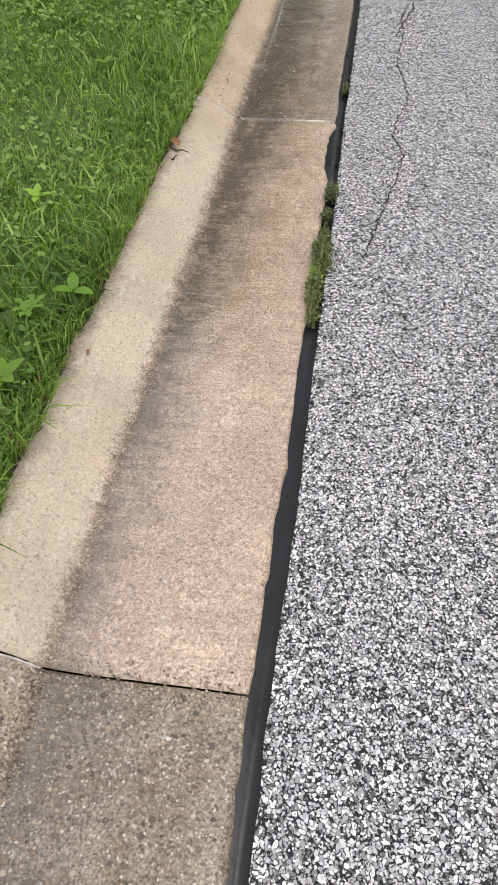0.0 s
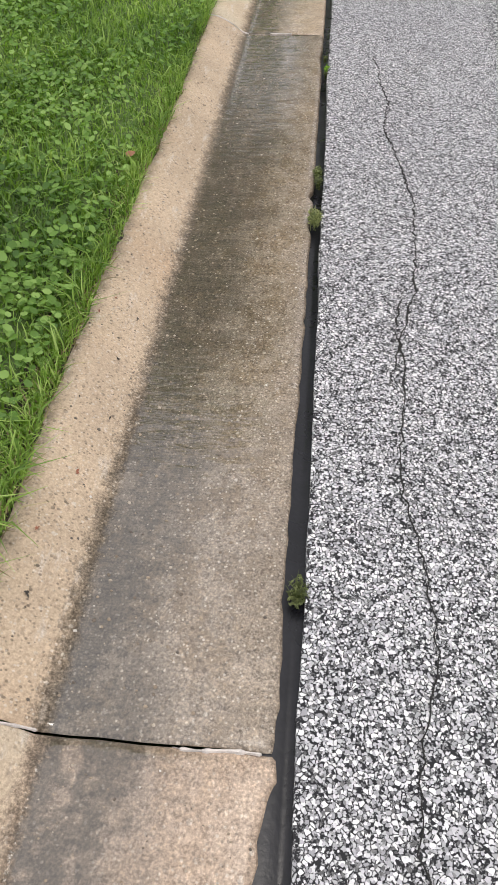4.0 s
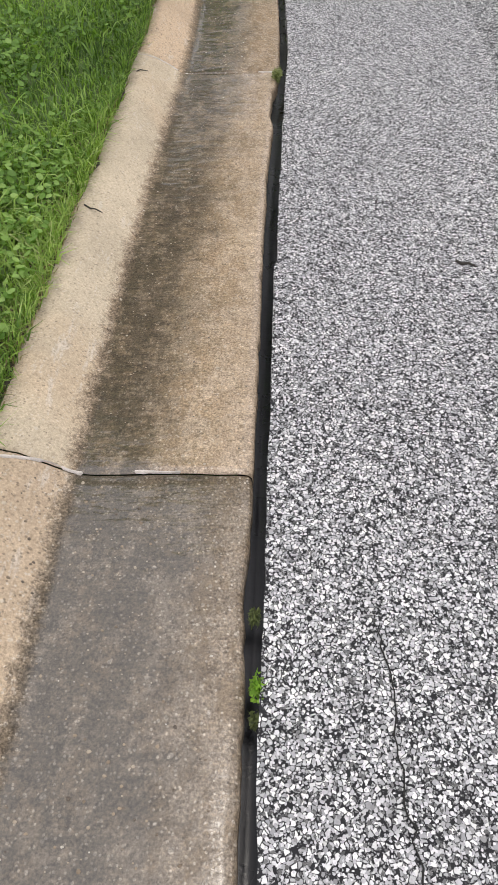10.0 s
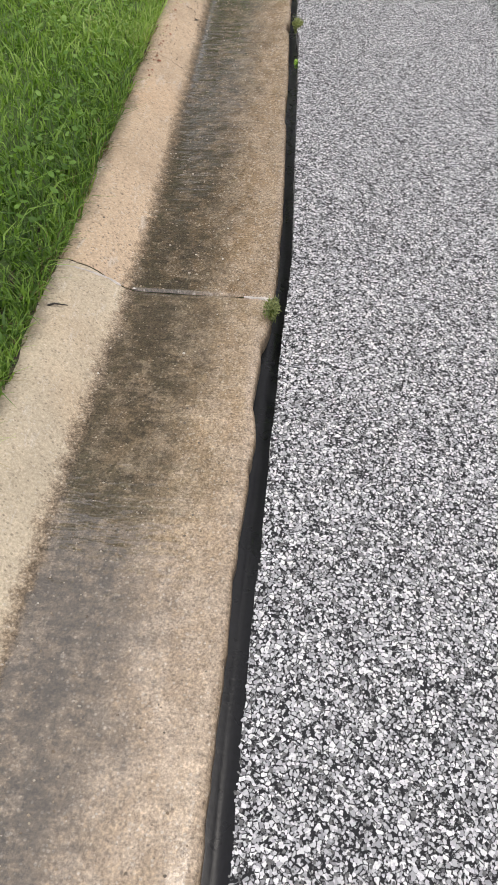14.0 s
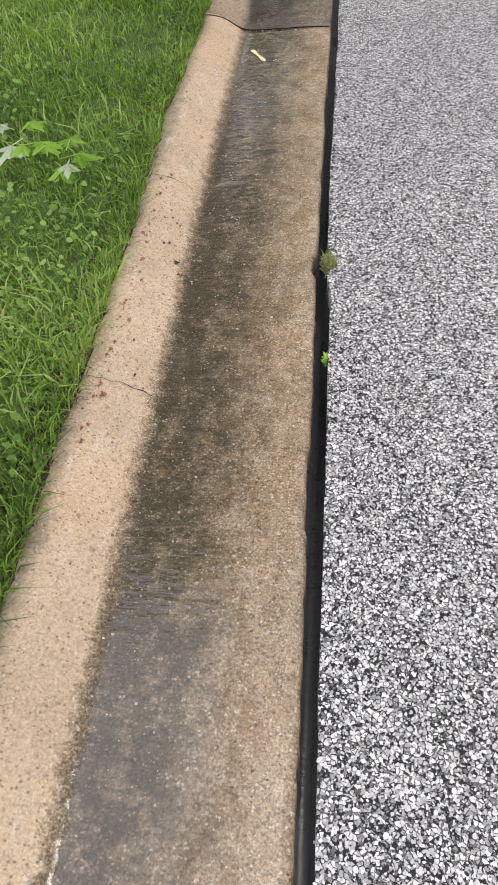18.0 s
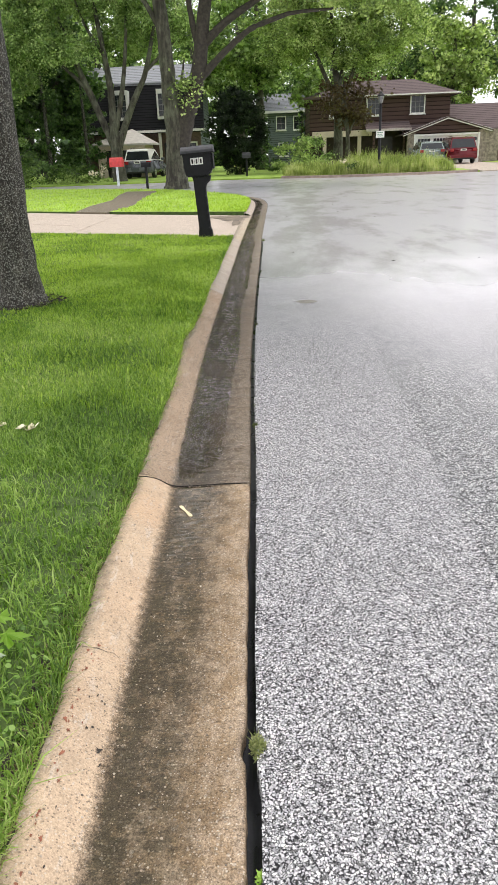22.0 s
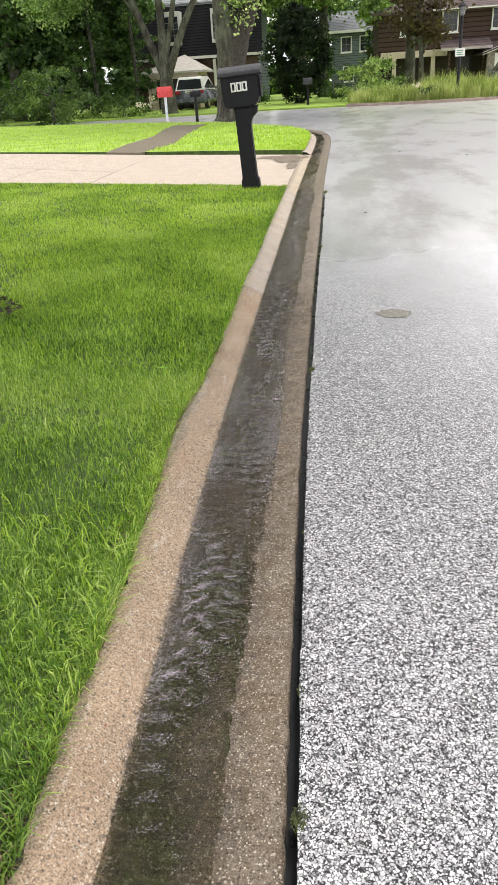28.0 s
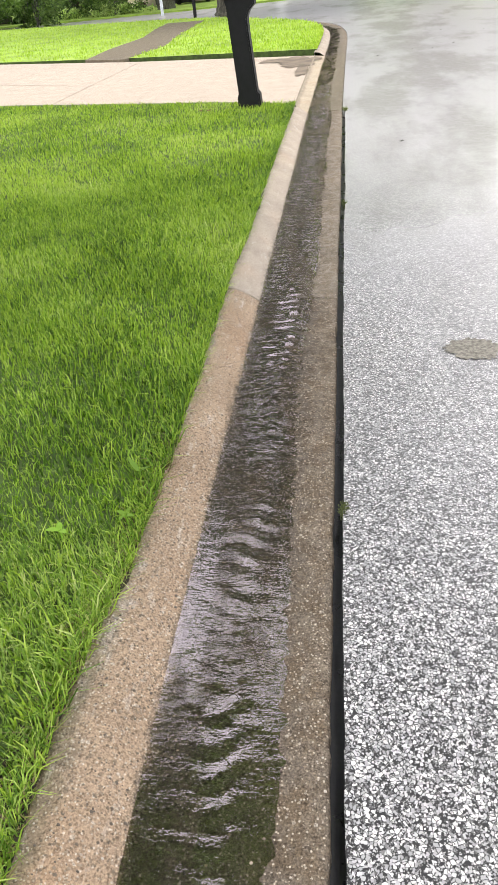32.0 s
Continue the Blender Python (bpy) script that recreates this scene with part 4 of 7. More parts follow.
PETAL = plain("cream_petals", (0.75, 0.68, 0.5), 0.7, 0.15, 40.0)
DRYLEAF = plain("dry_brown_leaf", (0.25, 0.11, 0.05), 0.8, 0.35, 40.0)
FRESH = leaf_material("fresh_weed_leaf", (0.14, 0.3, 0.03), (0.30, 0.52, 0.06), (0.5, 0.68, 0.16))
MOSS = leaf_material("mossy_weed", (0.05, 0.065, 0.028), (0.15, 0.18, 0.065), (0.34, 0.36, 0.16))
MULCH = plain("dark_mulch", (0.035, 0.026, 0.02), 0.95, 0.4, 20.0, bump=1.0)


def water_material():
    n = Nodes("clear_running_water")
    p = n.pos()
    tr = n.t.nodes.new("ShaderNodeBsdfTransparent")
    tr.inputs[0].default_value = (0.80, 0.79, 0.76, 1)
    n.t.nodes["Principled BSDF"].inputs["Roughness"].default_value = 0.05
    gl = n.t.nodes.new("ShaderNodeBsdfGlossy")
    gl.inputs["Roughness"].default_value = 0.06
    gl.inputs["Color"].default_value = (0.92, 0.83, 0.88, 1)
    fr = n.t.nodes.new("ShaderNodeFresnel")
    fr.inputs[0].default_value = 3.4
    b = n.t.nodes.new("ShaderNodeBump")
    b.inputs["Strength"].default_value, b.inputs["Distance"].default_value = 0.2, 0.010
    n.put(b.inputs["Height"], n.noise(1.0, 4.0, 0.6, n.scaled(p, (20, 44, 1))))
    n.t.links.new(b.outputs[0], gl.inputs["Normal"])
    n.t.links.new(b.outputs[0], fr.inputs["Normal"])
    mx = n.t.nodes.new("ShaderNodeMixShader")
    thin = n.step(n.add("SeparateXYZ", 1, Vector=p), 10.2, 11.2, 0.75, 1.0)
    n.put(mx.inputs[0], n.math("MULTIPLY", n.math("MULTIPLY", n.math("MINIMUM", fr.outputs[0], 0.66), thin), n.step(n.noise(1.0, 4.0, 0.6, n.scaled(p, (9.0, 2.2, 1.0))), 0.40, 0.58, 0.3, 1.0)))
    n.t.links.new(tr.outputs[0], mx.inputs[1])
    n.t.links.new(gl.outputs[0], mx.inputs[2])
    n.t.links.new(mx.outputs[0], n.t.nodes["Material Output"].inputs[0])
    return n.m


# ---- water running in the gutter, with small cross ripples ----
def water():
    """A level sheet that meets the sloping pan; small cross ripples run along it."""
    ys = list(np.arange(9.8, 20.0, 0.010)) + list(np.arange(20.0, 30.2, 0.05))
    us = np.linspace(0.03, 0.312, 26)
    verts = []
    for y in ys:
        x = edge_x(y)
        near = min(1.0, max(0.0, (y - 10.05) / 0.25))
        level = -0.0212 + 0.0084 * near ** 0.6 + 0.0009 * noise.noise((y * 0.7, 31.0, 0.4)) - 0.0015 * min(1.0, max(0.0, y - 18.0))
        level -= 0.008 * max(0.0, (y - 28.0) / 2.2)
        for d in us:
            side = min(1.0, max(0.0, (d - 0.1) / 0.06)) * min(1.0, max(0.0, (0.305 - d) / 0.06))
            swell = (0.75 + 0.9 * max(0.0, noise.noise((y * 0.9, d * 6, 2.0)) + 0.4)) * (1.0 + 1.1 * min(1.0, max(0.0, (0.25 - d) / 0.07)))
            rip = math.sin(y * 104 + 5 * noise.noise((y * 2.1, d * 14, 8)) + 40 * (d - 0.2) ** 2) * 0.0005
            rip += 0.0007 * noise.noise((d * 26, y * 34, 3)) + 0.0003 * noise.noise((d * 70, y * 80, 6))
            verts.append((x - d, y, level + rip * side * swell * (0.4 + 0.6 * near) * (1.0 + 1.4 * min(1.0, max(0.0, (y - 12.9) / 0.9)))))
    k = len(us)
    faces = [(j * k + i, (j + 1) * k + i, (j + 1) * k + i + 1, j * k + i + 1) for j in range(len(ys) - 1) for i in range(k - 1)]
    me = mesh_of("water", verts, faces, water_material())
    me.polygons.foreach_set("use_smooth", [True] * len(me.polygons))
    tagged(new("water", me), "thin clear water running along the gutter in ripples", "water", kind="structure")


water()


# ---- driveway, second lawn, path and far grounds ----
def lerp(a, b, f):
    return tuple(p + (q - p) * f for p, q in zip(a, b))


NEAR_EDGE = [(-0.46, 18.42), (-2.0, 18.75), (-4.1, 19.9), (-7.5, 22.2), (-13, 26), (-30, 37)]
FAR_EDGE = [(-0.36, 23.1), (-3.3, 24.4), (-5.8, 25.8), (-9.0, 27.7), (-14, 30.7), (-30, 41)]
DRIVEWAY = tagged(new("driveway"), "pinkish concrete driveway of large joined panels", "driveway", kind="structure")
JOINTS = [-0.385, -3.33, -4.95, -6.6, -8.4, -10.6, -13.4, -18.0, -24.0, -30.0]


def drive_y(x, line):
    """Where an edge of the driveway passes x."""
    return float(np.interp(-x, [-p[0] for p in line], [p[1] for p in line]))


for a, b in zip(JOINTS, JOINTS[1:]):
    lo = [drive_y(a, NEAR_EDGE), drive_y(b, NEAR_EDGE)]
    hi = [drive_y(a, FAR_EDGE), drive_y(b, FAR_EDGE)]
    cut = [y + 0.42 * (z - y) for y, z in zip(lo, hi)]
    rows = [(lo, hi)] if a > -3 else [(lo, cut), (cut, hi)]
    for low_y, high_y in rows:
        q = [(a, low_y[0]), (a, high_y[0]), (b, high_y[1]), (b, low_y[1])]
        c = (sum(p[0] for p in q) / 4, sum(p[1] for p in q) / 4)
        q = [lerp(p, c, 0.014 / max(0.3, math.dist(p, c))) for p in q]
        bm = bmesh.new()
        top = [bm.verts.new((x, y, -0.006 + 0.05 * min(1.0, max(0.0, -x - 0.4) / 6))) for x, y in q]
        low = [bm.verts.new((x, y, -0.1)) for x, y in q]
        bm.faces.new(top)
        for k in range(4):
            bm.faces.new((top[k], low[k], low[(k + 1) % 4], top[(k + 1) % 4]))
        bmesh.ops.recalc_face_normals(bm, faces=bm.faces[:])
        part("panel", bm, DRIVE, DRIVEWAY)


def sheet(name, outline, z, m, label, category, kind="structure", deep=0.1, side=None):
    bm = bmesh.new()
    top = [bm.verts.new((x, y, z)) for x, y in outline]
    low = [bm.verts.new((x, y, z - deep)) for x, y in outline]
    bm.faces.new(top)
    for i in range(len(top)):
        j = (i + 1) % len(top)
        bm.faces.new((top[i], low[i], low[j], top[j])).material_index = 1 if side else 0
    bmesh.ops.recalc_face_normals(bm, faces=bm.faces[:])
    bmesh.ops.triangulate(bm, faces=[f for f in bm.faces if len(f.verts) > 4])
    ob = finish(name, bm, m)
    if side:
        ob.data.materials.append(side)
    return tagged(ob, label, category, kind=kind)


BEND = [(r[0][0] + r[0][1] * 0.43) for r in RUN[::50] if 23.25 < r[0][0].y < 45.8]
LAWN2 = [(p.x, p.y) for p in BEND] + [(-30, 55), (-30, 41.2), (-14, 30.9), (-9.0, 27.9), (-5.8, 26.0), (-3.3, 24.6)]
# Dark soil sides also put the grass edge's shade line into the colour.
sheet("lawn_side", LAWN2, 0.06, FARGRASS, "mown lawn between driveway and street corner", "lawn", side=SOIL)
PATH_OUT = [(-3.65, 24.55), (-4.5, 25.1), (-4.65, 27.2), (-4.6, 29.9), (-5.0, 33.0), (-5.2, 35.6), (-4.0, 35.2), (-3.85, 32.6), (-3.65, 29.3), (-3.4, 26.6)]
WETPATH = concrete("wet_path_concrete", (0.2, 0.17, 0.125), (0.2, 0.17, 0.125), (0.08, 0.065, 0.045), -5, 0.3, 0, 0, 0.8, 0.3, 0.0)
sheet("path", PATH_OUT, 0.064, WETPATH, "damp grey concrete footpath crossing the lawn", "path")


def inside(x, y, outline):
    hit = np.zeros(len(x), bool)
    n = len(outline)
    for i in range(n):
        (x0, y0), (x1, y1) = outline[i], outline[(i + 1) % n]
        c = ((y0 > y) != (y1 > y)) & (x < (x1 - x0) * (y - y0) / (y1 - y0 + 1e-12) + x0)
        hit ^= c
    return hit


def over(outline, z, holes=()):
    xs, ys = [p[0] for p in outline], [p[1] for p in outline]
    def spots(rng, n):
        y = min(ys) + rng.uniform(0, 1, n) ** 1.3 * (max(ys) - min(ys))
        x = max(xs) - rng.uniform(0, 1, n) ** 1.6 * (max(xs) - min(xs))
        k = inside(x, y, outline)
        for h in holes:
            k &= ~inside(x, y, h)
        x, y = x[k], y[k]
        return x, y, np.full(len(x), z), rng.uniform(0.7, 1.3, len(x))
    return spots


blades("grass", SUNNY, 90000, over(LAWN2, 0.06, [PATH_OUT]), 0.06, 0.014, "bright green mown grass beside the driveway", 12, 0.8)
FAR_LAWN = [(-24, 51.2), (-12, 47.2), (-6.5, 46.6), (-2.5, 47.2), (0.75, 46.3), (2.0, 45.1), (4.5, 44.1), (8.4, 44.0), (10.4, 45.0), (11.4, 66), (11.4, 150), (-140, 150), (-140, 51)]
sheet("lawn_far", FAR_LAWN, 0.06, FARGRASS, "distant lawns and planting beds across the street", "lawn")
sheet("lawn_right", [(13.4, 46.7), (22, 46.2), (60, 40), (140, 60), (140, 150), (16.3, 150), (16.3, 60)], 0.06, FARGRASS, "lawn beside the far driveway", "lawn")
sheet("driveway_far", [(10.6, 45.1), (13.2, 46.7), (16.2, 60), (16.2, 68), (11.5, 68), (11.5, 66)], 0.03, DRIVE, "pinkish concrete driveway in front of the garage", "driveway")


def smooth_curve(pts, steps=6):
    out = []
    for i in range(len(pts) - 1):
        p0, p1, p2, p3 = [Vector(pts[max(0, min(len(pts) - 1, k))]) for k in (i - 1, i, i + 1, i + 2)]
        for s in range(steps):
            t = s / steps
            out.append(0.5 * (2 * p1 + (p2 - p0) * t + (2 * p0 - 5 * p1 + 4 * p2 - p3) * t * t + (3 * p1 - p0 - 3 * p2 + p3) * t**3))
    return out + [Vector(pts[-1])]


# ---- foliage ----
def leaves(clusters, n, size, seed, spread=0.45, sides=4):
    """Diamond leaves in uneven clumps inside ellipsoids (centre, radii, share)."""
    rng = np.random.default_rng(seed)
    total = sum(c[2] for c in clusters)
    vs = []
    for centre, rad, share in clusters:
        k = max(8, int(n * share / total))
        clumps = max(5, k // 110)
        d = rng.normal(size=(clumps, 3))
        d /= np.linalg.norm(d, axis=1)[:, None]
        heart = np.array(centre) + d * np.array(rad) * rng.uniform(0.35, 1.05, (clumps, 1)) ** 0.6
        pick = rng.integers(0, clumps, k)
        off = rng.normal(size=(k, 3)) * spread * rng.uniform(0.4, 1.3, (clumps, 1))[pick]
        off[:, 2] *= 0.55
        p = heart[pick] + off
        a = rng.uniform(0, 2 * math.pi, k)
        tilt = rng.normal(0, 0.6, k)
        s = size * rng.uniform(0.55, 1.25, k)
        u = np.stack([np.cos(a) * np.cos(tilt), np.sin(a) * np.cos(tilt), np.sin(tilt)], 1)
        w = np.cross(u, rng.normal(size=(k, 3)))
        w /= np.linalg.norm(w, axis=1)[:, None] + 1e-9
        v = np.stack([p - u * s[:, None] * 0.5, p + w * s[:, None] * 0.3, p + u * s[:, None] * 0.5, p - w * s[:, None] * 0.3], 1)
        vs.append(v if sides == 4 else v[:, :3])
    v = np.concatenate(vs).reshape(-1, 3)
    v[:, 2] = np.maximum(v[:, 2], 0.03)
    return v, np.arange(len(v)).reshape(-1, sides)


def leafy(name, clusters, n, size, m, seed, parent=None, at=(0, 0, 0), spread=0.45, sides=4):
    v, f = leaves(clusters, n, size, seed, spread, sides)
    ob = new(name, mesh_of(name, v - np.array(at), f, m))
    if parent:
        ob.parent = parent
    return ob


def tree(at, stems, clusters, n, size, m, label, seed, spread=0.45, sides=10, upper=(), dark=()):
    """Tapered trunk and limbs, given as lists of (x, y, z, radius), and a crown of leaf clumps."""
    e = hold("tree", at, label, "tree")
    rng = random.Random(seed)
    bm = bmesh.new()
    first = True
    for s in [q for k, q in enumerate(stems) if k not in dark]:
        pts = smooth_curve([p[:3] for p in s], 5)
        rad = np.interp(np.linspace(0, len(s) - 1, len(pts)), range(len(s)), [p[3] for p in s])
        tube(bm, [Vector(p) - Vector(at) for p in pts], rad, sides if first else 7, 0.07, rng)
        first = False
    part("trunk", bm, BARK if at[1] < 20 else BARK_OLD, e, "grey ridged bark", True)
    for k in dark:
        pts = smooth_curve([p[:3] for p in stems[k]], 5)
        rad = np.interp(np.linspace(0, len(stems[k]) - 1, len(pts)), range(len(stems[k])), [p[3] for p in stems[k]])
        part("limb", tube(bmesh.new(), [Vector(p) - Vector(at) for p in pts], rad, 9, 0.07, rng), BARK_DARK, e, "dark bark of the limbs", True)
    leafy("crown", clusters, n, size, m, seed, e, at, spread)
    if upper:
        leafy("upper_crown", upper, 13000, 0.62, LEAF_DARK, seed + 500, e, at, 0.8)
    return e


def limb(a, b, r0, r1, sag=0.3, seed=0):
    rng = random.Random(seed)
    m = [(a[i] + b[i]) / 2 + rng.uniform(-sag, sag) for i in range(3)]
    return [(*a, r0), (*m, (r0 + r1) / 2), (*b, r1)]


# the street tree beside the kerb: its crown is high over the lawn
flare = [(-1.98, 13.4, 0.02, 0.285), (-1.985, 13.4, 0.1, 0.21), (-1.99, 13.41, 0.35, 0.158), (-2.0, 13.43, 1.2, 0.145), (-2.0, 13.5, 2.4, 0.145), (-2.12, 13.8, 4.0, 0.14), (-2.25, 14.1, 5.5, 0.12), (-2.2, 14.2, 8.0, 0.05)]
tree((-1.99, 13.4, 0.03), [flare, limb((-2.2, 14, 3.8), (-4.6, 14.8, 6.8), 0.09, 0.03, 0.2, 1), limb((-2.2, 14, 4.2), (-0.6, 15.4, 7.2), 0.08, 0.03, 0.2, 2), limb((-2.2, 14, 4.6), (-3.2, 12.2, 7.4), 0.08, 0.03, 0.2, 3)],
     [((-2.2, 14.2, 7.4), (2.6, 2.1, 1.4), 2.0), ((-0.6, 13.2, 7.7), (1.9, 1.7, 0.9), 1.3), ((-0.4, 15.1, 7.6), (1.8, 1.4, 0.9), 1.3), ((-3.9, 14.4, 7.4), (1.8, 2.4, 1.2), 1.1), ((-2.2, 14.2, 9.3), (2.2, 2.4, 1.3), 1.2), ((0.3, 14.4, 8.3), (1.3, 1.6, 0.8), 0.8), ((-0.9, 14.85, 4.9), (1.9, 0.6, 0.58), 2.4), ((-0.9, 13.9, 6.1), (1.9, 1.1, 0.8), 1.2)], 23000, 0.19, LEAF, "street tree with rough spotted grey bark growing from the lawn", 41, 0.4, 20)
bm = bmesh.new()
rng = random.Random(3)
for k in range(520):
    a, r = rng.uniform(0, 6.28), rng.uniform(0.16, 0.36)
    x, y = -2.0 + r * math.cos(a), 13.4 + r * math.sin(a)
    q = [Vector((x, y, 0.098)) + Vector((rng.uniform(-1, 1), rng.uniform(-1, 1), rng.uniform(0, 0.6))) * 0.03 for i in range(3)]
    bm.faces.new([bm.verts.new(p) for p in q])
tagged(finish("mulch", bm, MULCH), "ring of dark mulch and dead grass at the trunk", "mulch", kind="stuff")

# large double-stemmed tree at the corner
A = (-3.57, 38.0, 0.05)
tree(A, [[(-3.6, 38, 0.0, 0.56), (-3.58, 38, 0.3, 0.45), (-3.55, 38, 1.2, 0.40), (-3.5, 38, 2.1, 0.40), (-3.6, 38, 3.0, 0.31), (-3.66, 38, 4.2, 0.28), (-3.72, 38, 5.6, 0.26), (-3.92, 38, 7.7, 0.22), (-4.2, 38, 11, 0.14), (-4.4, 38, 15, 0.06)],
         [(-3.4, 38, 1.4, 0.36), (-3.1, 38, 2.5, 0.35), (-2.8, 38, 3.2, 0.31), (-2.5, 38, 4.1, 0.29), (-2.28, 38, 5.4, 0.26), (-2.06, 38, 6.6, 0.23), (-1.85, 38, 7.7, 0.19), (-1.5, 38, 11, 0.1)],
         [(-2.2, 38, 5.1, 0.17), (-1.6, 37.9, 5.6, 0.15), (-0.97, 37.8, 6.0, 0.13), (0.08, 37.7, 6.6, 0.11), (0.92, 37.6, 7.55, 0.08), (2.0, 37.5, 8.8, 0.04)],
         [(-2.45, 38, 3.9, 0.15), (-1.9, 37.9, 4.4, 0.14), (-1.32, 37.8, 4.87, 0.12), (-0.46, 37.6, 5.45, 0.10), (0.5, 37.5, 5.75, 0.085), (1.22, 37.4, 5.9, 0.07), (2.68, 37.2, 5.93, 0.035)],
         [(-2.05, 38, 6.5, 0.12), (-1.26, 38.1, 6.93, 0.1), (-0.42, 38.3, 7.25, 0.08), (0.6, 38.4, 7.7, 0.04)],
         [(-2.4, 38, 4.8, 0.13), (-2.6, 38, 5.8, 0.11), (-2.7, 38, 6.7, 0.10), (-2.62, 38, 8.2, 0.05)],
         [(-3.72, 38, 5.4, 0.11), (-4.5, 37.8, 6.8, 0.08), (-6.0, 37.5, 8.4, 0.04)],
         [(-3.3, 38.1, 2.6, 0.07), (-3.2, 38, 3.6, 0.06), (-3.0, 38, 4.6, 0.03)]],
     [((3.4, 37.0, 8.0), (2.6, 2.2, 1.4), 2.2), ((1.2, 37.4, 8.6), (2.2, 2.2, 1.0), 1.4), ((-1.0, 38, 8.5), (3.2, 2.5, 0.85), 1.5), ((-5.3, 38, 9.0), (2.4, 2.5, 1.2), 1.2), ((3.6, 36.8, 6.5), (1.5, 1.2, 0.6), 0.5), ((-2.9, 37.7, 3.5), (0.4, 0.3, 0.7), 0.05), ((1.6, 37.4, 7.0), (1.6, 1.0, 0.5), 0.35), ((-3.2, 39.5, 8.4), (2.0, 1.2, 1.1), 0.9)],
     84000, 0.142, LEAF_PALE, "large old tree with two heavy stems and spreading limbs", 42, 0.34, 14,
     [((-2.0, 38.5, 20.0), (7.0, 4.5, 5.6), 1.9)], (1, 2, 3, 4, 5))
# many-stemmed tree behind the red mailbox
B = (-8.1, 50.0, 0.05)
tree(B, [[(-8.25, 50, 0.0, 0.5), (-8.25, 50, 0.8, 0.36), (-8.28, 50, 2.2, 0.31), (-8.28, 50, 3.6, 0.2), (-8.3, 50, 5.2, 0.17), (-8.75, 50, 9.0, 0.09), (-8.9, 50, 11, 0.05)],
         [(-8.3, 50, 1.7, 0.22), (-8.8, 50, 3.0, 0.2), (-9.35, 50, 4.4, 0.18), (-9.8, 50, 5.6, 0.15), (-10.2, 50, 6.7, 0.12), (-11.0, 50, 9.4, 0.05)],
         [(-8.2, 50, 1.6, 0.22), (-7.52, 50, 3.2, 0.19), (-6.9, 50, 4.4, 0.16), (-6.33, 50, 5.4, 0.14), (-5.75, 50, 7.3, 0.09), (-5.2, 50, 9.4, 0.04)],
         [(-8.2, 50, 2.6, 0.15), (-7.7, 50, 4.4, 0.13), (-7.3, 50, 6.4, 0.1), (-7.0, 50, 9.0, 0.05)],
         [(-9.4, 50, 4.6, 0.12), (-10.6, 50, 5.8, 0.09), (-12.4, 50, 7.0, 0.04)],
         [(-8.5, 50, 6.4, 0.1), (-9.3, 50, 7.8, 0.07), (-9.8, 50, 9.4, 0.03)],
         [(-6.3, 50, 5.5, 0.1), (-5.2, 50, 6.4, 0.07), (-4.2, 50, 7.2, 0.03)]],
     [((-9.0, 50, 9.8), (4.4, 3.0, 1.8), 2.6), ((-12.8, 50, 7.4), (2.4, 2.3, 1.6), 1.6), ((-5.2, 50.5, 8.0), (2.0, 2.0, 1.3), 0.9), ((-10.6, 49.2, 6.6), (1.8, 1.2, 0.7), 0.5), ((-7.4, 51.4, 7.2), (1.6, 1.0, 0.8), 0.4), ((-13.6, 49.5, 5.2), (1.5, 1.2, 0.8), 0.5)],
     75000, 0.155, LEAF, "spreading tree with several slanting grey stems", 43, 0.36, 12, [((-9, 50, 14), (5, 4, 2.5), 1)])
# tree in front of the brown house, and a browning small one below it
tree((4.5, 56, 0.05), [[(4.5, 56, 0.0, 0.36), (4.5, 56, 2.0, 0.27), (4.45, 56, 4.2, 0.24), (4.3, 56, 6, 0.17), (4.0, 56, 9, 0.07)],
                       [(4.5, 56, 3.6, 0.16), (5.3, 56, 5.4, 0.13), (5.9, 56, 7.6, 0.08), (6.5, 56, 10, 0.04)],
                       [(4.45, 56, 4.0, 0.15), (3.4, 56, 6.0, 0.12), (2.5, 56, 8.5, 0.05)],
                       [(4.5, 56, 4.4, 0.12), (4.8, 56, 6.6, 0.1), (5.0, 56, 9.4, 0.04)]],
     [((4.6, 56, 9.4), (3.8, 3.2, 2.6), 2.2), ((1.8, 56, 7.8), (2.2, 2.2, 1.8), 1.0), ((7.4, 56, 8.0), (2.2, 2.2, 1.8), 1.0), ((5.6, 55.6, 6.6), (2.2, 1.5, 0.8), 0.5)],
     62000, 0.165, LEAF_PALE, "tall pale green tree in front of the brown house", 44, 0.42, 12, [((4.6, 56, 14.5), (5.5, 4, 4), 1)])
tree((4.9, 54, 0.05), [[(4.9, 54, 0, 0.16), (4.9, 54, 1.6, 0.13), (4.8, 54, 3.2, 0.09), (4.6, 54, 5, 0.04)], [(4.9, 54, 2.0, 0.07), (5.5, 54, 3.4, 0.05), (6.0, 54, 4.6, 0.02)], [(4.85, 54, 2.4, 0.06), (4.2, 54, 3.6, 0.04), (3.7, 54, 4.4, 0.02)]],
     [((4.8, 54, 4.0), (1.5, 1.0, 1.5), 1.0)], 2800, 0.2, LEAF_BROWN, "small sparse tree with browning leaves", 45, 0.4, 8)


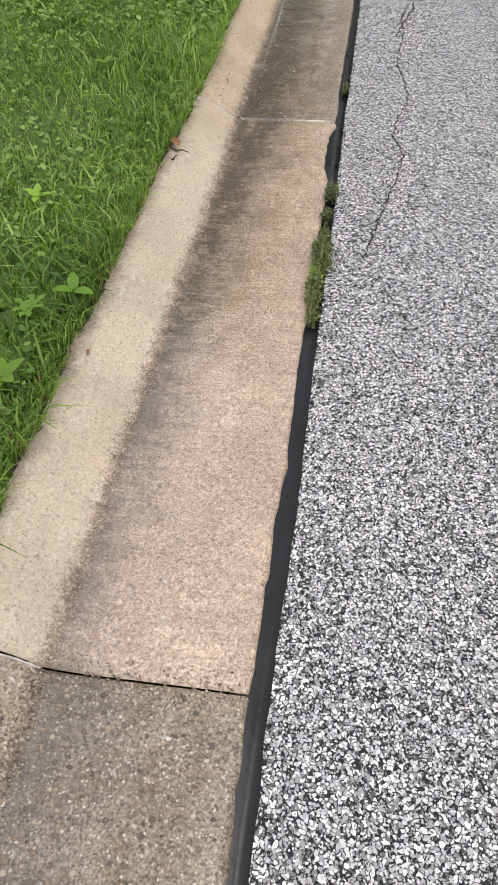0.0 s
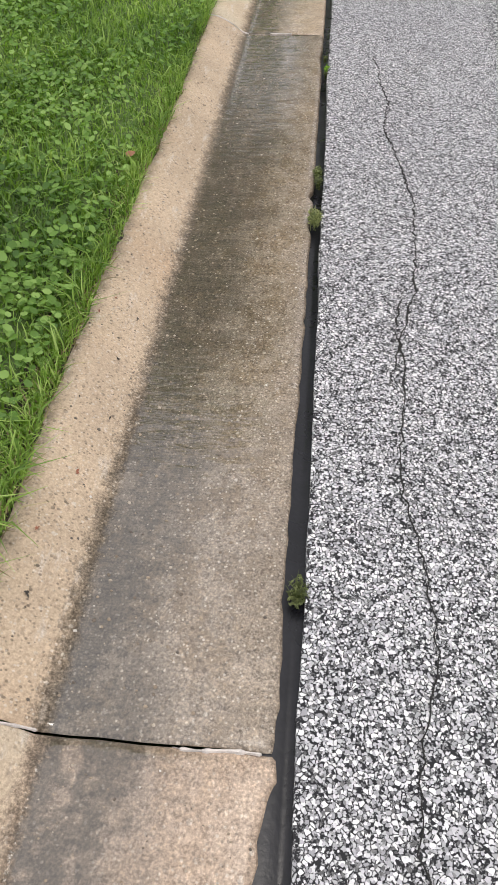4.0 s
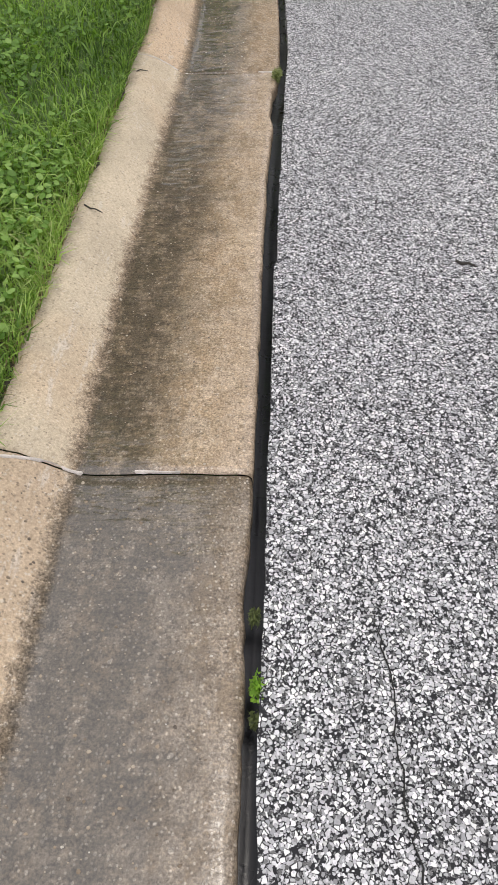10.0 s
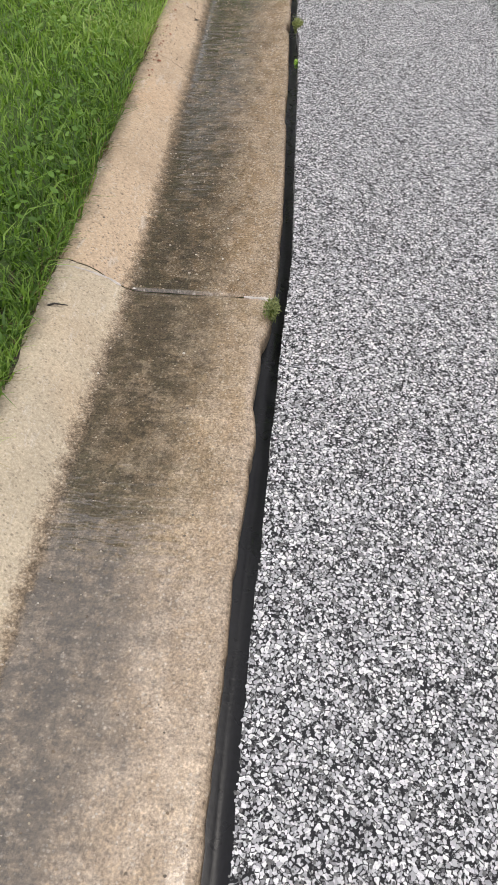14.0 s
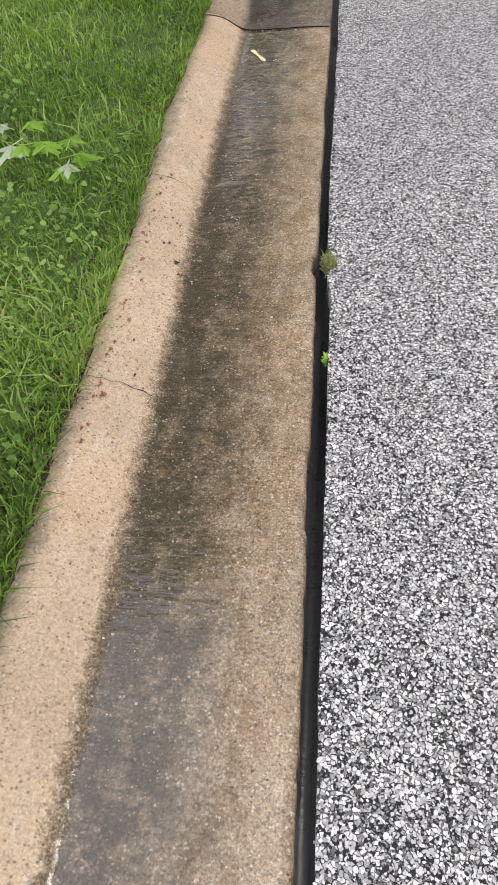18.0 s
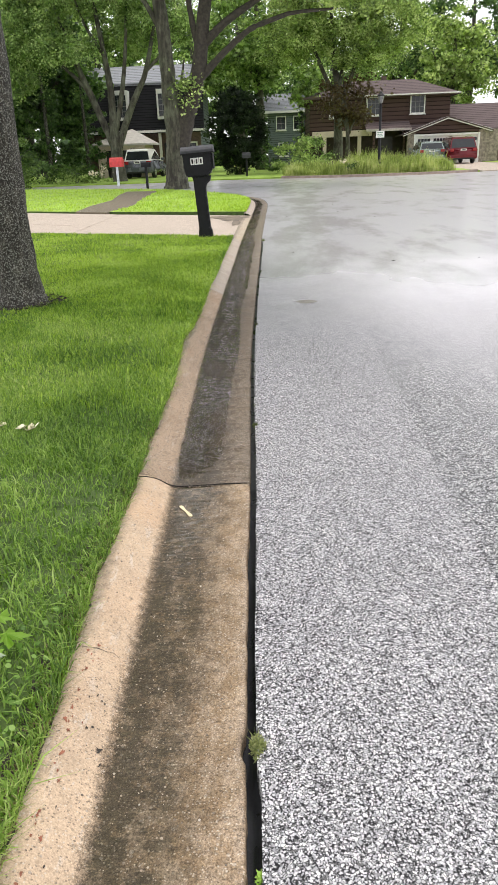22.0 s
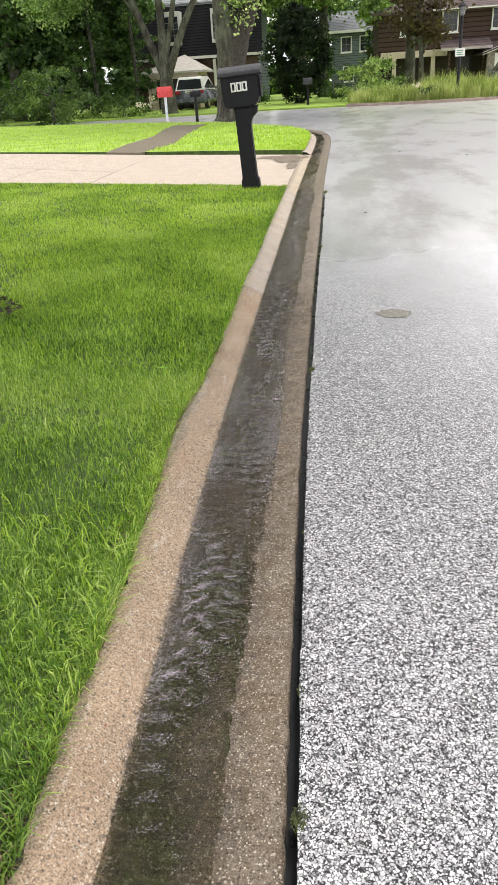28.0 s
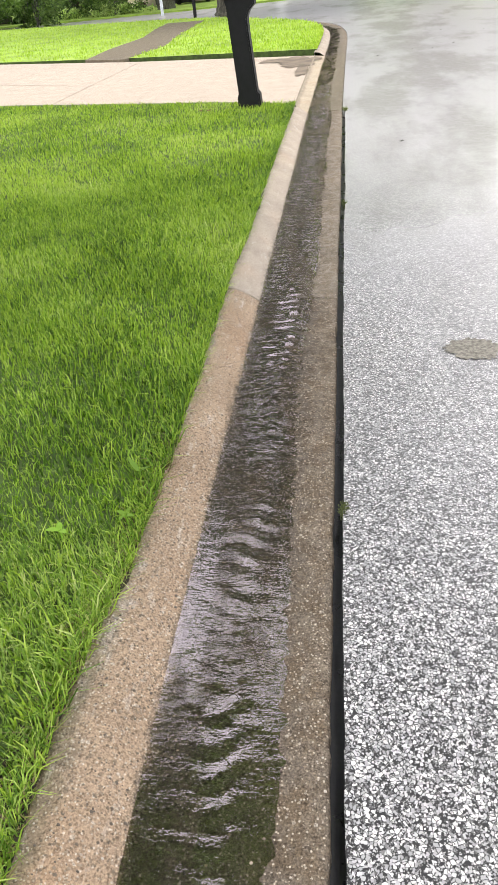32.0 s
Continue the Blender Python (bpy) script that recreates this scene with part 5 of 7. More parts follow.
def backtree(x, y, h, r, m, n, seed, size=0.34, label="tall dense tree behind the houses"):
    tree((x, y, 0.05), [[(x, y, 0, 0.4), (x + 0.1, y, h * 0.4, 0.3), (x, y, h * 0.9, 0.08)], limb((x, y, h * 0.4), (x + r * 0.6, y, h * 0.7), 0.16, 0.05, 0.4, seed), limb((x, y, h * 0.45), (x - r * 0.6, y, h * 0.75), 0.16, 0.05, 0.4, seed + 1)],
         [((x, y, h * 0.72), (r, r * 0.8, h * 0.27), 1.5), ((x - r * 0.5, y, h * 0.5), (r * 0.6, r * 0.6, h * 0.18), 0.6), ((x + r * 0.5, y, h * 0.52), (r * 0.6, r * 0.6, h * 0.2), 0.6)], int(n * 2.2), size * 1.1, m, label, seed, 0.5, 8)


for i, (x, y, h, r, m, n) in enumerate([(20, 86, 17, 6, LEAF_DARK, 6500), (29, 84, 18, 6.5, LEAF_DARK, 6000), (13.5, 88, 15, 5, LEAF, 5000), (16.5, 78, 12, 3.2, LEAF_PALE, 3500), (7, 92, 15, 5.5, LEAF, 4500),
                                        (-0.5, 68, 14.5, 4.6, LEAF, 7500), (-2.5, 84, 17.5, 6, LEAF_DARK, 5500), (-6.5, 80, 14, 5, LEAF, 4500), (-13.5, 72, 15, 5.5, LEAF, 6000), (-18, 66, 14.5, 5.2, LEAF, 8000),
                                        (-14.5, 58, 11, 3.6, LEAF_DARK, 5500), (-22, 58, 12.5, 4.4, LEAF, 6500), (-28, 64, 13, 5.4, LEAF, 5500), (-17.5, 53, 8, 2.8, LEAF_DARK, 4500), (38, 80, 16, 6, LEAF_DARK, 3500)]):
    backtree(x, y, h, r, m, n, 60 + i)
v, f = leaves([((x, 112 + 6 * math.sin(x), 8), (5, 3, 10), 1) for x in range(-75, 80, 6)] + [((x, 100, 2.2), (5, 2, 2.6), 0.8) for x in range(-75, 80, 6)], 32000, 1.25, 99, 1.1)
tagged(new("far_woods", mesh_of("far_woods", v, f, LEAF_DARK)), "dark wooded skyline closing the view", "woods", kind="stuff")


v, f = leaves([((x, 76 + 2 * math.sin(x), 3.5), (3, 1.5, 4), 1) for x in range(-44, -11, 4)], 9000, 0.75, 98, 0.7)
tagged(new("far_hedge", mesh_of("far_hedge", v, f, LEAF_DARK)), "dense dark undergrowth behind the front gardens", "undergrowth", kind="stuff")


def conifer(x, y, h, r, m, n, seed, label):
    e = hold("conifer", (x, y, 0.05), label, "tree")
    bm = tube(bmesh.new(), [(0, 0, -0.05), (0, 0, h * 0.5), (0, 0, h * 0.97)], [0.14, 0.09, 0.02], 8)
    part("trunk", bm, BARK, e, "", True)
    rows = [((x, y, h * (0.06 + 0.9 * k / 9)), (r * (1 - k / 10) ** 0.75, r * (1 - k / 10) ** 0.75, h * 0.06), (1 - k / 10)) for k in range(10)]
    leafy("crown", rows, n, 0.17, m, seed, e, (x, y, 0.05), 0.16)


conifer(3.1, 74, 5.0, 1.3, LEAF_DARK, 1800, 81, "small dark conifer between two houses")
conifer(-13.0, 53.5, 9, 1.9, LEAF_DARK, 3500, 82, "tall dark conifer beside the drive")
conifer(-11.3, 56, 8, 1.6, LEAF_DARK, 3000, 83, "tall dark conifer beside the drive")


def bush(x, y, r, h, m, n, seed, label, size=0.14, name="shrub"):
    e = hold(name, (x, y, 0.04), label, "shrub")
    rng = random.Random(seed)
    for k in range(5):
        bm = bmesh.new()
        tube(bm, [(0, 0, -0.02), (rng.uniform(-.4, .4) * r, rng.uniform(-.4, .4) * r, h * 0.4), (rng.uniform(-.8, .8) * r, rng.uniform(-.8, .8) * r, h * 0.8)], [0.03, 0.02, 0.008], 5)
        part("stem", bm, BARK, e)
    leafy("foliage", [((x, y, h * 0.5), (r, r, h * 0.5), 1)], n, size, m, seed, e, (x, y, 0.04), min(0.2, r * 0.18))


for k, (x, y, r, h) in enumerate(((-20.5, 56, 2.2, 5.0), (-17.2, 57.5, 2.2, 5.5), (-14.2, 55.5, 1.8, 4.2), (-11.8, 59, 1.8, 4.5), (-14.8, 60, 2.4, 6.0), (-18.5, 61, 2.6, 6.5), (-22.5, 60, 2.6, 6.0), (-23.5, 54, 2.4, 4.5), (-15.6, 50.8, 1.3, 2.2), (-19.0, 50.5, 1.8, 2.6))):
    bush(x, y, r, h, LEAF_DARK, 4200, 110 + k, "tall dark evergreen shrub in a dense hedge", 0.2)
bush(-1.7, 55, 1.8, 4.9, LEAF_YEW, 30000, 91, "tall rounded dark yew on the lawn", 0.15, "yew")
bush(-12.6, 44.6, 1.5, 2.3, LEAF_MID, 5000, 92, "round clipped green shrub at the street")
bush(-16.2, 46.5, 1.5, 2.0, LEAF_MID, 3500, 93, "round clipped green shrub at the street")
bush(-10.6, 49.5, 1.4, 1.1, LEAF_MID, 2200, 94, "low shrub in a planting bed")
bush(-12.8, 50.5, 1.5, 1.3, LEAF_DARK, 2200, 95, "low shrub in a planting bed")
bush(1.6, 52, 1.3, 1.7, LEAF_PALE, 2600, 96, "loose green shrub behind the tall grass")
bush(2.9, 55, 1.4, 2.3, LEAF, 2600, 97, "loose green shrub behind the tall grass")
bush(-4.6, 58, 0.9, 1.2, LEAF_DARK, 1500, 98, "clipped dark shrub by the house front")
bush(0.4, 60, 1.6, 2.2, LEAF_DARK, 2600, 89, "dark shrub beside the far lawn")
v, f = leaves([((-9.6, 47.9, 0.25), (1.8, 0.7, 0.2), 1), ((-13, 48.9, 0.25), (2, 0.7, 0.2), 1)], 2600, 0.12, 77, 0.15)
tagged(new("groundcover", mesh_of("groundcover", v, f, LEAF_PALE)), "pale low groundcover in the bed behind the mailbox", "plants", kind="stuff")

# ---- island with tall grass, lamp post ----
ISLAND = [(0.75, 46.2), (2.0, 45.0), (4.5, 44.0), (8.4, 43.9), (10.3, 45.0)]
bm = bmesh.new()
rows = []
for p in smooth_curve([(x, y, 0) for x, y in ISLAND], 10):
    rows.append([bm.verts.new((p.x, p.y + d, z)) for d, z in ((-0.06, -0.02), (-0.05, 0.10), (-0.03, 0.115), (0.14, 0.115), (0.16, 0.10), (0.16, 0.0))])
for a, b in zip(rows, rows[1:]):
    for i in range(5):
        bm.faces.new((a[i], a[i + 1], b[i + 1], b[i]))
tagged(finish("island_kerb", bm, plain("brown_kerb_concrete", (0.28, 0.22, 0.18), 0.9, 0.25, 6.0)), "low brownish concrete kerb round the planted island", "kerb", kind="structure")


def meadow(rng, n):
    x = rng.uniform(0.9, 9.1, n)
    front = np.interp(x, [p[0] for p in ISLAND], [p[1] for p in ISLAND]) + 0.2
    y = front + rng.uniform(0, 1, n) ** 1.2 * 3.6
    hump = (0.55 + 0.45 * np.exp(-((x - 5.8) / 2.4) ** 2) + 0.25 * np.sin(x * 3.1) * np.sin(x * 1.3 + y)) * rng.uniform(0.55, 1.25, n)
    return x, y, np.full(n, 0.05), np.clip(hump, 0.35, 1.4) * (0.75 + 0.25 * np.clip((y - front) * 2, 0, 1))


blades("meadow_grass", MEADOW, 34000, meadow, 1.0, 0.024, "tall uncut meadow grass covering the island", 13, 0.45)
bush(4.2, 44.9, 0.55, 0.75, LEAF_DARK, 700, 101, "low shrub with white flowers among tall grass", 0.1)
v, f = leaves([((4.2, 44.75, 0.55), (0.6, 0.35, 0.28), 1)], 220, 0.09, 102, 0.1)
tagged(new("flowers", mesh_of("flowers", v, f, PETAL)), "small white blossoms on the island shrub", "flowers", kind="stuff")
v, f = leaves([((-8.9, 47.6, 0.75), (1.0, 0.5, 0.35), 1)], 160, 0.1, 103, 0.12)
tagged(new("flowers", mesh_of("flowers", v, f, PETAL)), "white blossoms behind the red mailbox", "flowers", kind="stuff")

lamp = hold("street_lamp", (5.47, 44.8, 0.08), "black post lamp with a small sign standing in tall grass", "lamp post")
part("post", tube(bmesh.new(), [(0, 0, -0.05), (0, 0, 0.5), (0, 0, 0.55), (0, 0, 3.1)], [0.085, 0.085, 0.065, 0.06], 12), BLACK, lamp, "", True)
part("lantern", tube(bmesh.new(), [(0, 0, 3.1), (0, 0, 3.16), (0, 0, 3.42)], [0.05, 0.10, 0.15], 6), plain("grey_lantern_glass", (0.16, 0.16, 0.16), 0.3), lamp, "pale glass lantern")
part("cap", tube(bmesh.new(), [(0, 0, 3.42), (0, 0, 3.46), (0, 0, 3.56), (0, 0, 3.62)], [0.18, 0.17, 0.07, 0.015], 6), BLACK, lamp)
part("sign", boxed((-0.2, -0.08, 1.62), (0.2, -0.055, 1.92), 0.006), WHITE, lamp, "small white sign plate")
bm = bmesh.new()
for k in range(3):
    bbox(bm, (-0.13, -0.086, 1.68 + k * 0.075), (0.13 - 0.04 * (k == 1), -0.079, 1.71 + k * 0.075))
part("lettering", bm, plain("green_lettering", (0.1, 0.25, 0.15), 0.6), lamp)


# ---- houses ----
MUNTIN = plain("grey_muntin_paint", (0.2, 0.2, 0.19), 0.6)
def window(parent, x, z, w, h, y, bars=(3, 3), name="window", frame_m=None):
    """A framed window on a wall that faces -y; x, z is its lower left corner."""
    t = 0.09
    fr = frame_m or WHITE
    bm = bmesh.new()
    for lo, hi in (((x, z), (x + t, z + h)), ((x + w - t, z), (x + w, z + h)), ((x + t, z), (x + w - t, z + t)), ((x + t, z + h - t), (x + w - t, z + h))):
        bbox(bm, (lo[0], y - 0.07, lo[1]), (hi[0], y + 0.06, hi[1]), 0.008)
    win = part(name, bm, fr, parent, "white framed window")
    bm = boxed((x + t, y - 0.005, z + t), (x + w - t, y + 0.02, z + h - t))
    part("pane", bm, PANE, win, "dark glass")
    bm = bmesh.new()
    for k in range(1, bars[0]):
        xx = x + t + (w - 2 * t) * k / bars[0]
        bbox(bm, (xx - 0.014, y - 0.03, z + t), (xx + 0.014, y - 0.008, z + h - t))
    for k in range(1, bars[1]):
        zz = z + t + (h - 2 * t) * k / bars[1]
        bbox(bm, (x + t, y - 0.03, zz - 0.014), (x + w - t, y - 0.008, zz + 0.014))
    part("muntins", bm, MUNTIN, win)
    part("window_sill", boxed((x - 0.06, y - 0.13, z - 0.07), (x + w + 0.06, y + 0.02, z - 0.005), 0.01), fr, win)
    return win


def lap_wall(lo, hi, y, step=0.2, depth=0.2):
    """A boarded wall from x0, z0 to x1, z1 that faces -y."""
    return boxed((lo[0], y - 0.02, lo[1]), (hi[0], y + depth, hi[1]))


def roof_poly(bm, corners, thick=0.14):
    top = [bm.verts.new(c) for c in corners]
    low = [bm.verts.new((c[0], c[1], c[2] - thick)) for c in corners]
    bm.faces.new(top)
    bm.faces.new(low[::-1])
    for i in range(len(top)):
        j = (i + 1) % len(top)
        bm.faces.new((top[i], low[i], low[j], top[j]))
    bmesh.ops.recalc_face_normals(bm, faces=bm.faces[:])
    return bm


def brown_house():
    h = hold("house", (0, 0, 0), "two-storey dark brown boarded house with attached garage", "house")
    part("wall", lap_wall((3.4, 2.6), (14.1, 5.05), 68.0), SIDING, h)
    # Recessed ground-floor wall: the porch shade is painted in as darker brown.
    part("wall", boxed((3.5, 69.2, 0), (11.2, 69.4, 2.6)), plain("brown_boards_painted_shade", (0.05, 0.035, 0.03), 0.85, 0.3, 3.0), h)
    part("wall", boxed((13.9, 68.25, 0), (14.1, 76, 5.0)), SIDING, h)
    part("wall", boxed((3.4, 68.25, 0), (3.6, 76, 5.0)), SIDING, h)
    part("wall", boxed((3.6, 75.8, 0), (13.9, 76, 5.0)), SIDING, h)
    part("floor", boxed((3.6, 68.25, 2.55), (13.85, 75.7, 2.68)), SIDING, h)
    bm = bmesh.new()
    for f in ([(2.9, 67.5, 5.0), (14.7, 67.5, 5.0), (12.0, 72, 6.35), (7.0, 72, 6.35)], [(14.7, 67.5, 5.0), (14.7, 76.5, 5.0), (12.0, 72, 6.35)], [(14.7, 76.5, 5.0), (2.9, 76.5, 5.0), (7.0, 72, 6.35), (12.0, 72, 6.35)], [(2.9, 76.5, 5.0), (2.9, 67.5, 5.0), (7.0, 72, 6.35)]):
        roof_poly(bm, f)
    roof = part("roof", bm, SHINGLE, h, "brown shingled hip roof")
    part("fascia", boxed((2.88, 67.44, 4.86), (14.72, 67.495, 5.02)), plain("dark_red_brown_trim", (0.12, 0.08, 0.075), 0.6), roof)
    part("gutter_pipe", boxed((7.0, 67.36, 4.93), (14.74, 67.435, 5.01), 0.01), WHITE, roof, "white rain gutter along the eave")
    part("chimney", boxed((9.6, 73.2, 5.6), (10.0, 73.6, 6.75)), BRICK, roof, "brick chimney")
    for x, z, w, hh in ((7.72, 3.6, 1.12, 1.34), (11.05, 3.62, 1.14, 1.34), (4.9, 3.55, 0.9, 1.3)):
        window(h, x, z, w, hh, 67.93)
    # porch beam, posts and the recessed entrance
    part("beam", boxed((3.6, 67.85, 2.2), (8.2, 68.1, 2.62), 0.02), CREAM, h, "cream painted porch beam")
    for x in (4.55, 7.25):
        part("porch_post", boxed((x - 0.14, 67.9, 0), (x + 0.14, 68.1, 2.2), 0.015), CREAM, h, "cream painted post")
    roof_poly(bm := bmesh.new(), [(7.6, 66.6, 2.62), (11.0, 66.6, 2.62), (11.0, 67.95, 3.15), (7.6, 67.95, 3.15)], 0.12)
    part("porch_roof", bm, SHINGLE, h)
    part("porch_fascia", boxed((7.58, 66.54, 2.46), (11.0, 66.595, 2.62)), plain("pale_trim", (0.45, 0.4, 0.37), 0.6), h)
    part("front_door", boxed((9.0, 69.12, 0.1), (10.0, 69.195, 2.15), 0.01), plain("dark_door_paint", (0.03, 0.02, 0.02), 0.4), h, "dark front door in shade")
    for x in (8.2, 10.5):
        part("porch_post", boxed((x - 0.07, 66.75, 0), (x + 0.07, 66.9, 2.46), 0.01), SIDING, h)
    # garage wing
    part("wall", boxed((10.6, 66.0, 0), (11.2, 66.3, 2.2), 0.02), STONE, h, "rubble stone pier")
    part("wall", boxed((15.9, 66.0, 0), (17.4, 66.3, 2.3), 0.02), STONE, h, "rubble stone wall")
    bm = prism(bmesh.new(), [(10.6, 2.2), (16.6, 2.2), (16.6, 2.3), (13.55, 3.15), (10.6, 2.25)], 0.2, 1, 66.02)
    part("gable_wall", bm, SIDING, h)
    part("gable_wall", lap_wall((11.25, 2.22), (15.85, 2.5), 65.99, 0.14, 0.02), SIDING, h)
    bm = bmesh.new()
    for s in (((10.25, 2.02), (13.55, 3.12)), ((13.55, 3.12), (16.9, 2.12))):
        (x0, z0), (x1, z1) = s
        prism(bm, [(x0, z0), (x1, z1), (x1, z1 + 0.18), (x0, z0 + 0.18)], 0.12, 1, 65.78)
    part("verge_board", bm, WHITE, h, "white painted gable boards")
    bm = bmesh.new()
    roof_poly(bm, [(10.2, 65.75, 2.16), (13.55, 65.75, 3.3), (13.55, 70, 3.3), (10.2, 70, 2.16)], 0.1)
    roof_poly(bm, [(13.55, 65.75, 3.3), (16.95, 65.75, 2.26), (16.95, 70, 2.26), (13.55, 70, 3.3)], 0.1)
    roof_poly(bm, [(10.4, 66.9, 2.4), (26, 66.9, 2.4), (26, 71.5, 4.35), (10.4, 71.5, 4.35)], 0.12)
    roof_poly(bm, [(10.4, 71.5, 4.35), (26, 71.5, 4.35), (26, 76, 2.4), (10.4, 76, 2.4)], 0.12)
    part("garage_roof", bm, SHINGLE, h, "brown shingled garage roof")
    part("wall", boxed((16.6, 67.2, 0), (25.5, 67.4, 2.4)), BRICK, h)
    part("wall", boxed((25.3, 67.4, 0), (25.5, 75.6, 2.4)), BRICK, h)
    door = part("garage_door", boxed((11.2, 66.12, 0.04), (15.9, 66.2, 1.98), 0.01), WHITE, h, "white double garage door")
    bm = bmesh.new()
    for a, b in (((11.1, 0), (11.25, 2.12)), ((15.85, 0), (16.0, 2.12)), ((11.25, 1.98), (15.85, 2.12))):
        bbox(bm, (a[0], 65.96, a[1]), (b[0], 66.11, b[1]), 0.01)
    part("door_frame", bm, WHITE, door)
    for k in range(4):
        for i in range(4):
            x = 11.42 + k * 1.16 + i * 0.235
            part("pane", boxed((x, 66.095, 1.58), (x + 0.2, 66.118, 1.80)), PANE, door)
    for k in range(4):
        for z in (0.18, 0.66, 1.14):
            part("panel", boxed((11.4 + k * 1.16, 66.1, z), (12.36 + k * 1.16, 66.119, z + 0.36), 0.006), WHITE, door)


def dark_house():
    h = hold("house", (0, 0, 0), "house with black mansard roof and white trim", "house")
    part("wall", boxed((-12.6, 62.2, 0), (-4.6, 62.5, 3.0)), BRICK, h, "brown brick ground floor")
    part("wall", boxed((-12.6, 62.5, 0), (-12.3, 71, 6)), GREY_SIDING, h)
    part("wall", boxed((-4.9, 62.5, 0), (-4.6, 71, 6)), GREY_SIDING, h)
    part("wall", boxed((-12.3, 70.7, 0), (-4.9, 71, 6)), GREY_SIDING, h)
    roof_poly(bm := bmesh.new(), [(-12.9, 61.7, 3.0), (-4.3, 61.7, 3.0), (-4.3, 62.9, 6.1), (-12.9, 62.9, 6.1)], 0.2)
    part("mansard", bm, BLACK_SHINGLE, h, "steep black shingled mansard")
    bm = bmesh.new()
    roof_poly(bm, [(-13, 62.8, 6.1), (-4.2, 62.8, 6.1), (-4.2, 67, 7.6), (-13, 67, 7.6)], 0.15)
    roof_poly(bm, [(-13, 67, 7.6), (-4.2, 67, 7.6), (-4.2, 71.3, 6.1), (-13, 71.3, 6.1)], 0.15)
    part("roof", bm, GREY_SHINGLE, h, "pale grey shingled upper roof")
    part("trim", boxed((-12.95, 61.6, 2.86), (-4.25, 61.72, 3.02)), WHITE, h, "white trim board")
    for x in (-10.6, -7.5):
        dm = part("dormer", boxed((x + 0.02, 61.75, 3.7), (x + 1.13, 63.0, 5.6), 0.02), WHITE, h, "white dormer")
        part("pane", boxed((x + 0.15, 61.7, 3.9), (x + 1.0, 61.748, 5.3)), PANE, dm)
        bm = bmesh.new()
        for k in range(1, 3):
            bbox(bm, (x + 0.15 + 0.283 * k - 0.015, 61.68, 3.9), (x + 0.15 + 0.283 * k + 0.015, 61.698, 5.3))
        for k in range(1, 4):
            bbox(bm, (x + 0.15, 61.68, 3.9 + 0.35 * k - 0.015), (x + 1.0, 61.698, 3.9 + 0.35 * k + 0.015))
        part("muntins", bm, MUNTIN, dm)
    window(h, -5.95, 1.0, 1.1, 1.2, 62.16)
    # garage bay with a white hipped roof
    part("wall", boxed((-11.2, 58.4, 0), (-8.0, 62.1, 2.1)), CREAM, h, "cream garage bay")
    # No real opening: a near-black panel paints the shade inside the garage.
    part("garage_shade_panel", boxed((-10.6, 58.36, 0.0), (-8.6, 58.398, 1.75)), plain("painted_garage_shade", (0.02, 0.02, 0.02), 0.8), h, "dark panel painted as the shaded inside of an open garage")
    bm = bmesh.new()
    roof_poly(bm, [(-11.6, 58.0, 2.15), (-7.5, 58.0, 2.15), (-9.3, 61.6, 3.15)], 0.12)
    roof_poly(bm, [(-7.5, 58.0, 2.15), (-7.5, 61.6, 2.15), (-9.3, 61.6, 3.15)], 0.12)
    roof_poly(bm, [(-11.6, 61.6, 2.15), (-11.6, 58.0, 2.15), (-9.3, 61.6, 3.15)], 0.12)
    part("bay_roof", bm, plain("pale_weathered_shingle", (0.5, 0.47, 0.42), 0.9, 0.15, 4.0), h, "pale weathered bay roof")
    part("front_door", boxed((-7.2, 62.14, 0.1), (-6.3, 62.195, 2.2), 0.01), plain("black_door_paint", (0.02, 0.02, 0.022), 0.4), h, "black front door")
    for x in (-7.45, -6.1):
        part("column", boxed((x - 0.09, 61.9, 0), (x + 0.09, 62.1, 2.86), 0.01), WHITE, h, "white column")
    bm = bmesh.new()
    r = bmesh.ops.create_circle(bm, segments=16, radius=0.3)
    for v in r["verts"]:
        v.co = Vector((-6.75 + v.co.x, 62.1, 1.65 + v.co.y))
    ring = bm.edges[:]
    ext = bmesh.ops.extrude_edge_only(bm, edges=ring)
    for v in [g for g in ext["geom"] if isinstance(g, bmesh.types.BMVert)]:
        v.co = Vector((-6.75 + (v.co.x + 6.75) * 0.6, 62.07, 1.65 + (v.co.z - 1.65) * 0.6))
    part("wreath", bm, CREAM, h, "pale wreath on the door")


def grey_house():
    h = hold("house", (0, 0, 0), "slate grey two-storey house behind trees", "house")
    part("wall", lap_wall((0.2, 0), (6.8, 5.1), 85), GREY_SIDING, h)
    part("wall", boxed((0.2, 85.25, 0), (0.4, 93, 5.1)), GREY_SIDING, h)
    part("wall", boxed((6.6, 85.25, 0), (6.8, 93, 5.1)), GREY_SIDING, h)
    bm = bmesh.new()
    roof_poly(bm, [(-0.3, 84.4, 5.05), (7.3, 84.4, 5.05), (7.3, 89, 6.9), (-0.3, 89, 6.9)], 0.15)
    roof_poly(bm, [(-0.3, 89, 6.9), (7.3, 89, 6.9), (7.3, 93.5, 5.05), (-0.3, 93.5, 5.05)], 0.15)
    part("roof", bm, GREY_SHINGLE, h, "grey shingled roof")
    part("trim", boxed((-0.32, 84.34, 4.86), (7.32, 84.4, 5.06)), WHITE, h)
    for x, z in ((1.0, 3.3), (2.7, 3.3), (4.8, 3.3), (1.2, 0.9), (4.4, 0.9)):
        window(h, x, z, 1.0, 1.3, 84.93, (2, 2))


brown_house()
dark_house()
grey_house()


